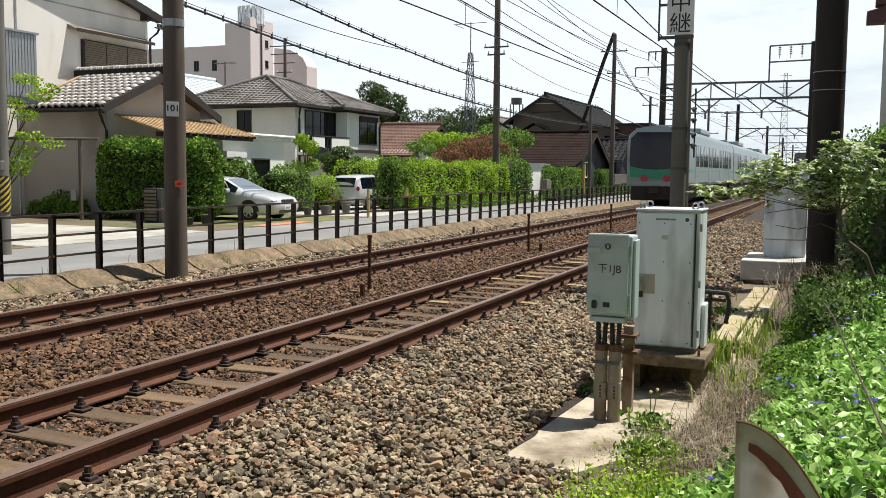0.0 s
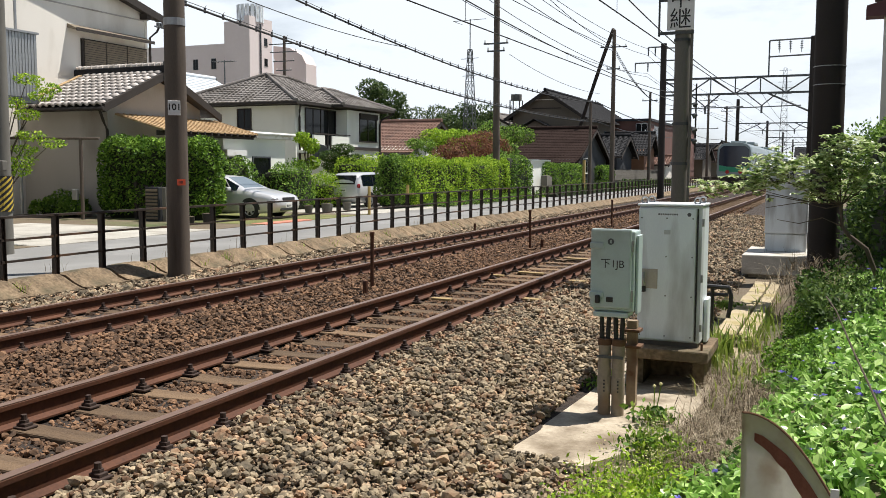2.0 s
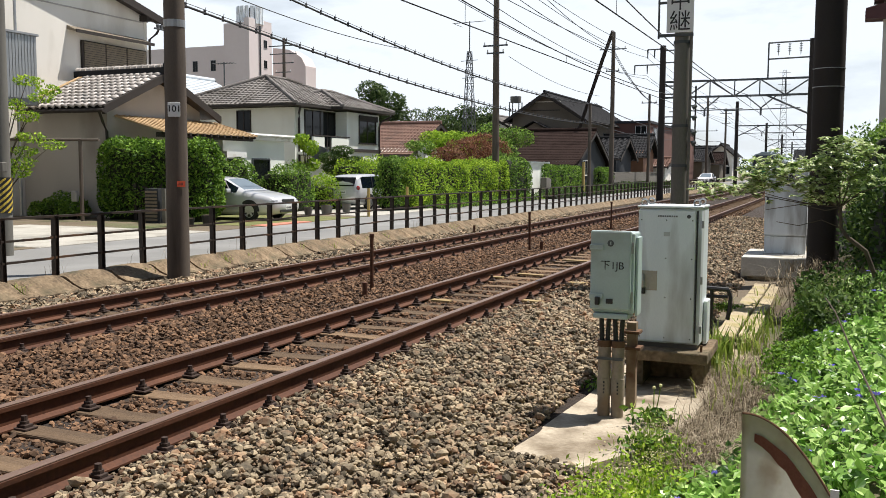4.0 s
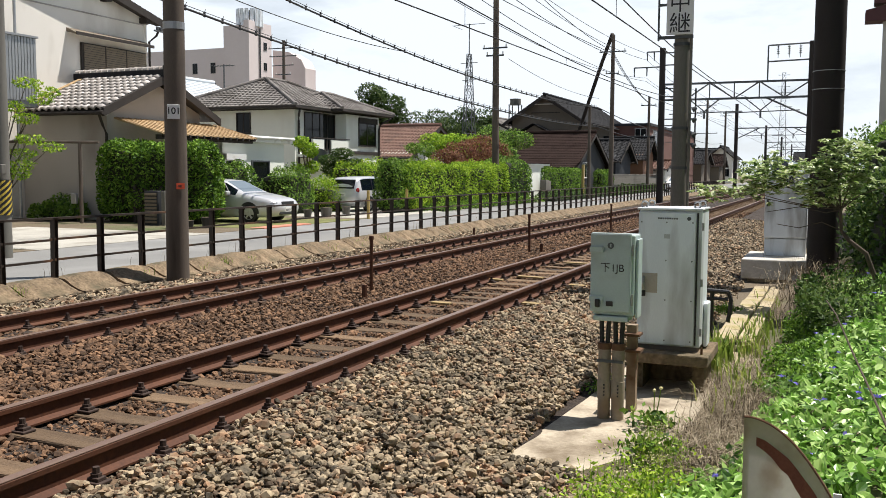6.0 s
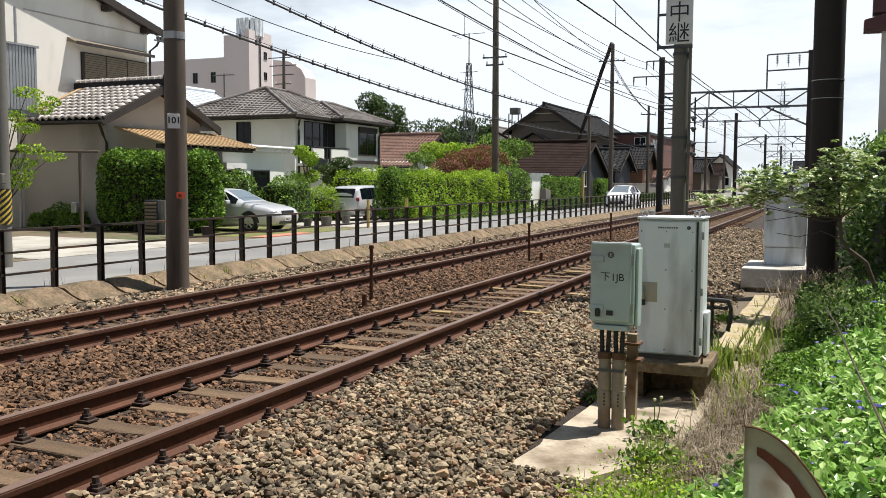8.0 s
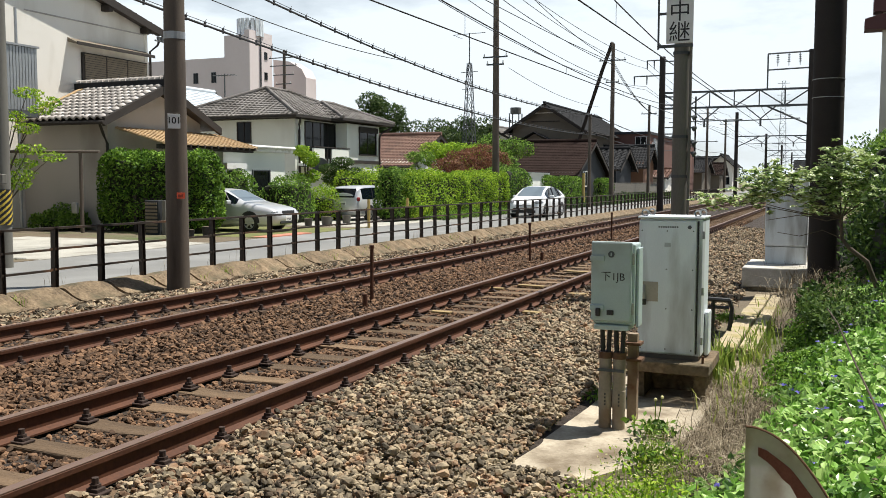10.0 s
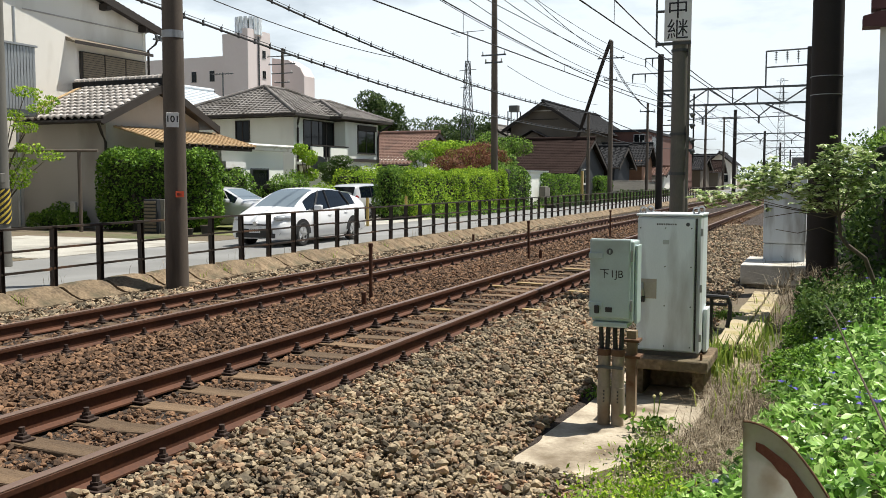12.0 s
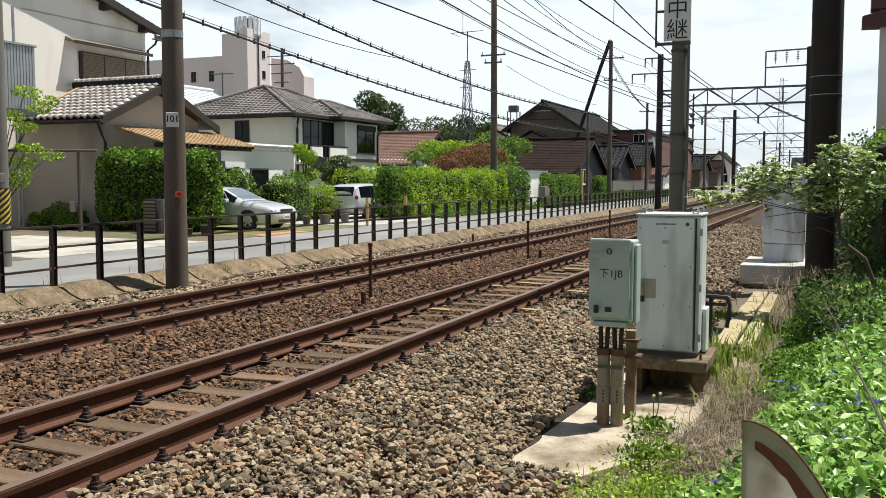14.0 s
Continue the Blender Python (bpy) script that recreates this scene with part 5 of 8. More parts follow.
def tile_slope(name, el, er, rl, rr, course, width, material, parent, wave=0.03, lift=0.035):
    """A roof slope laid in wavy tile courses between its eave (el, er) and its top edge (rl, rr)."""
    el, er, rl, rr = [Vector(p) for p in (el, er, rl, rr)]
    along = (er - el).normalized()
    up = ((rl + rr) / 2 - (el + er) / 2)
    nrm = along.cross(up).normalized()
    if nrm.z < 0:
        nrm = -nrm
    n = max(2, round(up.length / course))
    verts, faces = [], []
    m = max(2, int(math.ceil((er - el).length / width * 4)))
    for i in range(n):
        for t, h in ((i / n, lift), ((i + 1) / n, 0.0)):
            a, b = el.lerp(rl, t), er.lerp(rr, t)
            s0, s1 = (a - el).dot(along), (b - el).dot(along)
            for k in range(m + 1):
                s = (s0 + (s1 - s0) * k / m) / width
                verts.append(a.lerp(b, k / m) + nrm * (h + wave * math.sin(2 * math.pi * s)))
    m1 = m + 1
    faces = [(r * m1 + k, r * m1 + k + 1, r * m1 + m1 + k + 1, r * m1 + m1 + k) for r in range(2 * n - 1) for k in range(m)]
    # the front edge of the lowest course
    o = len(verts)
    verts += [v - nrm * 0.1 for v in verts[:m1]]
    faces += [(o + k, o + k + 1, k + 1, k) for k in range(m)]
    return mesh_part(name, verts, faces, material, parent)


def window(parent, face, plane, a, b, z0, z1, split=2, frame_mat=None, pane_mat=None, out=1):
    """A framed window proud of a wall: face x looks along +x, face y along -y."""
    frame_mat, pane_mat = frame_mat or M_DARKSTEEL, pane_mat or M_GLASS

    def slab(p, q, r, s, d0, d1):
        if face == "x":
            return (plane + d0, plane + d1, p, q, r, s)
        return (p, q, plane - d1, plane - d0, r, s)
    w = part("window", a_box(*slab(a, b, z0, z1, -0.02, 0.012)), pane_mat, parent)
    f = 0.05
    bm = bmesh.new()
    for p in ((a - f, b + f, z1, z1 + f), (a - f, b + f, z0 - f, z0), (a - f, a, z0, z1), (b, b + f, z0, z1)):
        box(bm, *slab(*p, -0.02, 0.06))
    for k in range(1, split):
        c = a + (b - a) * k / split
        box(bm, *slab(c - 0.025, c + 0.025, z0, z1, -0.02, 0.035))
    part("frame", bm, frame_mat, w)
    part("sill", a_box(*slab(a - 0.1, b + 0.1, z0 - f - 0.04, z0 - f, -0.02, 0.1)), frame_mat, w)
    return w


def gable_house(name, label, x0, x1, y0, y1, z_eave, z_ridge, axis, wall_mat, roof_mat, over=0.6, course=0.3, width=0.3, z0=-0.2, wave=0.03, lift=0.035):
    """A plain house body with a gabled tile roof; axis names the way the ridge runs."""
    h = thing(name, pose(0, 0, 0), label, "house")
    if axis == "y":
        xm = (x0 + x1) / 2
        wall = a_prism([(x0, z0), (x1, z0), (x1, z_eave), (xm, z_ridge - 0.15), (x0, z_eave)], "y", y0, y1)
        k = (z_ridge - z_eave) / (x1 - xm)
        ze = z_eave - k * over
        tile_slope("roof", (x1 + over, y0 - over, ze), (x1 + over, y1 + over, ze), (xm, y0 - over, z_ridge), (xm, y1 + over, z_ridge), course, width, roof_mat, h, wave, lift)
        tile_slope("roof", (x0 - over, y0 - over, ze), (x0 - over, y1 + over, ze), (xm, y0 - over, z_ridge), (xm, y1 + over, z_ridge), course, width, roof_mat, h, wave, lift)
        part("ridge", a_tube([(xm, y0 - over, z_ridge + 0.08), (xm, y1 + over, z_ridge + 0.08)], 0.14, 8), roof_mat, h)
        for s, xe in ((1, x1 + over), (-1, x0 - over)):
            part("bargeboard", a_prism([(xm, z_ridge - 0.05), (xe, ze - 0.05), (xe, ze - 0.3), (xm, z_ridge - 0.32)], "y", y0 - over + 0.02, y0 - over + 0.1), M_DARKWOOD, h)
            part("gutter", a_tube([(xe + s * 0.06, y0 - over, ze - 0.1), (xe + s * 0.06, y1 + over, ze - 0.1)], 0.06, 8), M_DARKWOOD, h)
    else:
        ym = (y0 + y1) / 2
        wall = a_prism([(y0, z0), (y1, z0), (y1, z_eave), (ym, z_ridge - 0.15), (y0, z_eave)], "x", x0, x1)
        k = (z_ridge - z_eave) / (y1 - ym)
        ze = z_eave - k * over
        tile_slope("roof", (x0 - over, y0 - over, ze), (x1 + over, y0 - over, ze), (x0 - over, ym, z_ridge), (x1 + over, ym, z_ridge), course, width, roof_mat, h, wave, lift)
        tile_slope("roof", (x0 - over, y1 + over, ze), (x1 + over, y1 + over, ze), (x0 - over, ym, z_ridge), (x1 + over, ym, z_ridge), course, width, roof_mat, h, wave, lift)
        part("ridge", a_tube([(x0 - over, ym, z_ridge + 0.08), (x1 + over, ym, z_ridge + 0.08)], 0.14, 8), roof_mat, h)
        for s, ye in ((1, y1 + over), (-1, y0 - over)):
            part("bargeboard", a_prism([(ym, z_ridge - 0.05), (ye, ze - 0.05), (ye, ze - 0.3), (ym, z_ridge - 0.32)], "x", x1 + over - 0.1, x1 + over - 0.02), M_DARKWOOD, h)
            part("gutter", a_tube([(x0 - over, ye + s * 0.06, ze - 0.1), (x1 + over, ye + s * 0.06, ze - 0.1)], 0.06, 8), M_DARKWOOD, h)
    part("wall", wall, wall_mat, h)
    return h


def build_house_a():
    h = thing("house", pose(0, 0, 0), "cream two-storey house with shuttered window and dark eaves", "house")
    x1 = -27.0
    part("wall", a_prism([(12.5, -0.2), (30.85, -0.2), (30.85, 8.0), (23.0, 10.0), (12.5, 7.4)], "x", -38, x1), M_CREAM, h)
    for (ya, za), (yb, zb) in (((31.5, 8.0), (23.0, 10.2)), ((11.3, 7.2), (23.0, 10.2))):
        tile_slope("roof", (-38.5, ya, za), (x1 + 0.5, ya, za), (-38.5, yb, zb), (x1 + 0.5, yb, zb), 0.3, 0.3, M_KAWARA2, h)
        part("bargeboard", a_prism([(ya, za + 0.02), (yb, zb + 0.02), (yb, zb - 0.3), (ya, za - 0.28)], "x", x1 + 0.42, x1 + 0.5), M_DARKWOOD, h)
        part("soffit", a_prism([(ya, za - 0.1), (yb, zb - 0.1), (yb, zb - 0.16), (ya, za - 0.16)], "x", x1, x1 + 0.42), M_DARKWOOD, h)
    for y, z in ((30.6, 7.95), (28.4, 8.5)):
        part("purlin", a_box(x1, x1 + 0.4, y - 0.12, y + 0.12, z - 0.15, z + 0.1), M_DARKWOOD, h)
    part("trim_board", a_box(x1 + 0.003, x1 + 0.03, 24.5, 30.7, 7.75, 7.8), M_STUCCO, h)
    part("corner_board", a_box(x1 - 0.05, x1 + 0.03, 30.72, 30.88, 4.0, 7.9), M_CREAM, h)
    # shutters and hood
    slat = bpy.data.meshes.new("slat")
    bm = a_box(-0.015, 0.015, -0.55, 0.55, -0.035, 0.035, bevel=0.006)
    bm.to_mesh(slat)
    bm.free()
    slat.materials.append(M_SHUTTER)
    w = part("shutter_box", a_box(x1 + 0.005, x1 + 0.1, 27.15, 30.75, 5.2, 6.6), M_DARKWOOD, h)
    for k in range(3):
        a = 27.25 + 1.17 * k
        for i in range(15):
            z = 5.25 + 0.088 * i
            shared("slat", slat, pose(x1 + 0.115, a + 0.55, z + 0.035), w)
    part("hood", a_prism([(x1, 7.08), (x1 + 0.5, 6.86), (x1 + 0.5, 6.8), (x1, 6.92)], "y", 26.5, 30.75), M_SHUTTER, h)
    part("hood_edge", a_box(x1 + 0.49, x1 + 0.53, 26.48, 30.77, 6.78, 6.9), M_DARKWOOD, h)
    # downpipe and bracket at the corner
    part("downpipe", a_tube([(x1 + 0.3, 31.4, 7.75), (x1 + 0.2, 31.3, 7.4), (x1 + 0.1, 30.95, 7.1), (x1 + 0.1, 30.95, 3)], 0.05, 8), M_DARKWOOD, h)
    bm = bmesh.new()
    for k in range(4):
        tube(bm, [(x1 + 0.6, 30.9 + 0.2 * k, 7.5), (x1 + 0.6, 30.9 + 0.2 * k, 7.7)], 0.07, 8)
    tube(bm, [(x1 + 0.6, 30.7, 7.52), (x1 + 0.6, 31.7, 7.52)], 0.04, 6)
    part("service_bracket", bm, M_DARKSTEEL, h)
    part("wing_wall", a_box(x1 + 0.005, x1 + 1.2, 12.5, 22.4, -0.2, 8.0), M_STUCCO, h)
    part("downpipe", a_tube([(x1 + 1.25, 23.0, 0), (x1 + 1.25, 23.0, 7.5)], 0.05, 8), M_STEEL, h)
    b = part("balcony", a_box(x1 + 1.2, x1 + 2.2, 16.0, 23.0, 3.75, 3.95), M_DARKSTEEL, h, "corrugated grey metal balcony")
    me = bpy.data.meshes.new("panel")
    bm = a_box(-0.03, 0.03, -0.055, 0.055, 3.95, 6.05, bevel=0.012)
    bm.to_mesh(me)
    bm.free()
    me.materials.append(M_STEEL)
    for k in range(56):
        shared("panel", me, pose(x1 + 2.17, 16.06 + 0.125 * k, 0), b)
    for k in range(8):
        shared("panel", me, pose(x1 + 1.26 + 0.125 * k, 22.97, 0, 0, 0, 90), b)
    part("balcony_rail", a_box(x1 + 1.2, x1 + 2.26, 16, 23.05, 6.05, 6.12), M_STEEL, b)

    # single-storey wing with silvery tiles
    g = thing("house_wing", pose(0, 0, 0), "single-storey stucco wing under silvery wavy roof tiles", "house")
    xa, xb, ya, yb = -27.0, -23.05, 24.3, 29.3
    ridge_y, ridge_z, eave_y, eave_z = 26.8, 5.14, 23.62, 3.72
    part("wall", a_prism([(ya, -0.2), (yb, -0.2), (yb, 3.85), (ridge_y, 4.85), (ya, 3.85)], "x", xa, xb), M_STUCCO, g)
    up = Vector((0, ridge_y - eave_y, ridge_z - eave_z))
    n, cols = 10, 12
    step = up.length / n
    slope = math.degrees(math.atan2(up.z, up.y))
    bm = bmesh.new()
    seg = 8
    rows = []
    for y, lift in ((-step * 0.6, 0.085), (step * 0.6, 0.012)):
        rows.append([(Vector((-0.16 + 0.32 * k / seg, y, lift + 0.045 * math.sin(2 * math.pi * (k / seg) - 0.6)))) for k in range(seg + 1)])
    vs = [[bm.verts.new(p) for p in r] for r in rows] + [[bm.verts.new(p - Vector((0, 0, 0.07))) for p in rows[0]]]
    for k in range(seg):
        bm.faces.new((vs[0][k], vs[0][k + 1], vs[1][k + 1], vs[1][k]))
        bm.faces.new((vs[2][k], vs[2][k + 1], vs[0][k + 1], vs[0][k]))
    me = bpy.data.meshes.new("roof_tile")
    bm.to_mesh(me)
    bm.free()
    me.materials.append(M_KAWARA)
    me.shade_smooth()
    rng = random.Random(2)
    roof = part("roof", a_prism([(eave_y, eave_z - 0.08), (ridge_y, ridge_z - 0.08), (yb + 0.6, 3.7), (yb + 0.6, 3.6), (ridge_y, ridge_z - 0.2), (eave_y, eave_z - 0.2)], "x", -26.4, -22.55), M_DARKWOOD, g)
    for i in range(n):
        for k in range(cols):
            c = Vector((-26.2 + 0.305 * k + 0.1, eave_y, eave_z)) + up * ((i + 0.5) / n)
            shared("roof_tile", me, Matrix.Translation(c) @ pose(rng.uniform(-0.004, 0.004), 0, rng.uniform(-0.004, 0.004), slope + rng.uniform(-0.7, 0.7), 0, 0), roof)
    tile_slope("back_slope", (-26.3, yb + 0.6, 3.72), (-22.6, yb + 0.6, 3.72), (-26.3, ridge_y, ridge_z), (-22.6, ridge_y, ridge_z), 0.3, 0.3, M_KAWARA, roof)
    rd = part("ridge", a_box(-26.9, -22.5, ridge_y - 0.14, ridge_y + 0.14, ridge_z - 0.05, ridge_z + 0.2, bevel=0.03), M_DARKTILE, g)
    for k in range(16):
        part("ridge_tile", a_tube([(-26.85 + 0.275 * k, ridge_y, ridge_z + 0.22), (-26.62 + 0.275 * k, ridge_y, ridge_z + 0.24)], 0.1, 10), M_KAWARA, rd, smooth=True)
    part("ridge_end", a_box(-22.55, -22.4, ridge_y - 0.22, ridge_y + 0.22, ridge_z - 0.1, ridge_z + 0.35, bevel=0.06), M_DARKTILE, rd)
    for (yy, zz) in ((eave_y, eave_z), (yb + 0.65, 3.7)):
        part("bargeboard", a_prism([(yy, zz + 0.02), (ridge_y, ridge_z + 0.02), (ridge_y, ridge_z - 0.28), (yy, zz - 0.26)], "x", -22.62, -22.5), M_DARKWOOD, g)
    part("gutter", a_tube([(-26.3, eave_y - 0.05, eave_z - 0.12), (-22.5, eave_y - 0.05, eave_z - 0.14)], 0.07, 8), M_DARKWOOD, g)
    part("downpipe", a_tube([(-22.75, eave_y, eave_z - 0.15), (-22.95, 24.0, 3.2), (-22.98, 24.2, 2.9), (-22.98, 24.2, 0)], 0.05, 8), M_DARKWOOD, g)
    part("verge_strip", a_prism([(eave_y, eave_z + 0.06), (ridge_y, ridge_z + 0.06), (ridge_y, ridge_z - 0.1), (eave_y, eave_z - 0.1)], "x", -26.62, -26.42), M_TANROOF, g)
    part("gable_vent", a_box(xb + 0.003, xb + 0.04, 25.0, 25.4, 4.05, 4.3), M_DARKWOOD, g)
    cn = part("canopy", a_prism([(-23.0, 3.5), (-20.9, 2.93), (-20.9, 2.88), (-23.0, 3.44)], "y", 24.6, 30.1), M_TANROOF, g, "tan corrugated porch canopy")
    for k in range(14):
        part("rafter_end", a_box(-21.1, -20.86, 24.8 + 0.39 * k, 24.88 + 0.39 * k, 2.8, 2.9), M_DARKWOOD, cn)
    for k in range(19):
        y = 24.68 + 0.3 * k
        part("batten", a_prism([(-22.98, 3.52), (-20.88, 2.95), (-20.88, 2.93), (-22.98, 3.5)], "y", y - 0.012, y + 0.012), M_TANROOF, cn)
    part("canopy_beam", a_box(-21.2, -21.1, 24.6, 30.1, 2.72, 2.88), M_DARKWOOD, cn)
    # free-standing pipe frame before the wall
    f = thing("carport_frame", pose(0, 0, 0), "grey steel pipe frame beside the forecourt", "frame")
    part("crossbar", a_tube([(-27.0, 22.6, 2.62), (-21.8, 22.6, 2.55)], 0.045, 8), M_POLE, f)
    part("upright", a_tube([(-22.6, 22.6, -0.2), (-22.6, 22.6, 2.58)], 0.06, 8), M_POLE, f)
    part("meter", a_box(-22.95, -22.72, 22.48, 22.6, 0.55, 0.9, bevel=0.03), M_STEEL, f)
    # garden gate of slats inside the hedge
    gt = thing("slatted_gate", pose(-20.9, 23.62, 0), "dark slatted garden gate in the hedge", "gate")
    for x in (-0.35, 0.75):
        part("post", a_box(x - 0.06, x + 0.06, -0.06, 0.06, -0.15, 1.15), M_DARKWOOD, gt)
    for k in range(9):
        part("slat", a_box(-0.3, 0.7, -0.02, 0.02, 0.05 + 0.115 * k, 0.13 + 0.115 * k), M_DARKWOOD, gt)


def build_annex():
    h = thing("house_annex", pose(0, 0, 0), "low pale annex with a white flat roof edge", "house")
    part("wall", a_box(-27, -22.5, 30.0, 34.45, -0.2, 2.85), M_PALEWALL, h)
    part("roof_slab", a_box(-27.2, -22.32, 29.6, 34.9, 2.85, 3.13, bevel=0.03), M_WHITE, h, "white fascia of a flat roof")
    part("gutter", a_tube([(-22.27, 29.6, 3.06), (-22.27, 34.9, 3.06)], 0.07, 8), M_WHITE, h)
    window(h, "x", -22.5, 32.0, 33.2, 0.0, 2.05, split=1)
    window(h, "x", -22.5, 30.15, 31.2, 1.1, 2.05, frame_mat=M_WHITE)
    part("shutter_box", a_box(-22.5, -22.3, 30.0, 31.35, 2.1, 2.35), M_WHITE, h)


def hip_roof(h, x0, x1, y0, y1, ze, zr, inset, material):
    """Four slopes up to a ridge along y."""
    xm = (x0 + x1) / 2
    a, b = (xm, y0 + inset, zr), (xm, y1 - inset, zr)
    for el, er, rl, rr in (((x1, y0, ze), (x1, y1, ze), a, b), ((x0, y0, ze), (x0, y1, ze), a, b), ((x0, y0, ze), (x1, y0, ze), a, a), ((x0, y1, ze), (x1, y1, ze), b, b)):
        tile_slope("roof", el, er, rl, rr, 0.28, 0.3, material, h, wave=0.022, lift=0.04)
    for p, q in ((a, b), (a, (x0, y0, ze)), (a, (x1, y0, ze)), (b, (x0, y1, ze)), (b, (x1, y1, ze))):
        part("ridge", a_tube([Vector(p) + Vector((0, 0, 0.05)), Vector(q) + Vector((0, 0, 0.05))], 0.1, 8), material, h)
    part("fascia", a_box(x0, x1, y0, y1, ze - 0.13, ze - 0.02), M_DARKWOOD, h)


def build_house_b():
    h = thing("house", pose(0, 0, 0), "pale two-storey house with hipped grey tile roof and balcony", "house")
    part("wall", a_box(-34.6, -27.0, 42.4, 50.9, -0.2, 5.02), M_PALEWALL, h)
    hip_roof(h, -35.4, -26.35, 41.5, 51.5, 5.18, 7.06, 3.9, M_KAWARA2)
    part("bay_wall", a_box(-30, -26.2, 46.7, 50.8, -0.2, 5.0), M_PALEWALL, h)
    hip_roof(h, -31.5, -25.6, 45.2, 51.8, 5.2, 6.35, 2.7, M_KAWARA2)
    window(h, "y", 42.4, -30.75, -29.9, 3.8, 4.85, split=2, frame_mat=M_DARKWOOD)
    # dark opening behind the balcony
    window(h, "x", -27.0, 43.4, 46.65, 3.0, 4.9, split=4, frame_mat=M_DARKWOOD)
    b = part("balcony", a_box(-27.0, -25.95, 42.6, 46.65, 2.45, 2.6), M_PALEWALL, h)
    part("parapet", a_box(-26.07, -25.95, 42.6, 43.75, 2.6, 3.42), M_PALEWALL, b)
    part("parapet", a_box(-26.07, -25.95, 44.55, 46.5, 2.6, 3.42), M_PALEWALL, b)
    for y in (43.82, 44.15, 44.48):
        part("baluster", a_box(-26.05, -25.99, y - 0.03, y + 0.03, 2.6, 3.42), M_DARKWOOD, b)
    part("rail", a_box(-26.1, -25.93, 42.6, 46.6, 3.46, 3.52), M_DARKWOOD, b)
    window(h, "x", -26.2, 48.2, 50.3, 3.25, 4.8, split=2, frame_mat=M_DARKWOOD)
    part("shutter_case", a_box(-26.15, -26.06, 48.1, 50.4, 4.55, 4.88), M_DARKWOOD, h)
    part("string_course", a_box(-26.2, -26.12, 46.6, 50.9, 2.68, 2.86), M_DARKWOOD, h)
    part("downpipe", a_tube([(-26.4, 42.0, 5.0), (-26.85, 42.6, 4.7), (-26.92, 42.7, 4.4), (-26.92, 42.7, 0)], 0.06, 8), M_DARKWOOD, h)
    part("downpipe", a_tube([(-25.7, 51.6, 5.0), (-26.1, 50.9, 4.6), (-26.12, 50.7, 4.3), (-26.12, 50.7, 0)], 0.06, 8), M_DARKWOOD, h)
    window(h, "x", -26.2, 47.2, 50.0, 0.6, 2.1, split=3)
    fan = part("round_dish", a_tube([(-24.6, 41.0, 2.42), (-24.55, 40.9, 2.42)], 0.42, 20), M_DARKSTEEL, h, "round grey satellite dish")
    part("dish_arm", a_tube([(-24.6, 41.0, 2.42), (-27.0, 43.0, 2.42)], 0.03, 6), M_DARKSTEEL, fan)


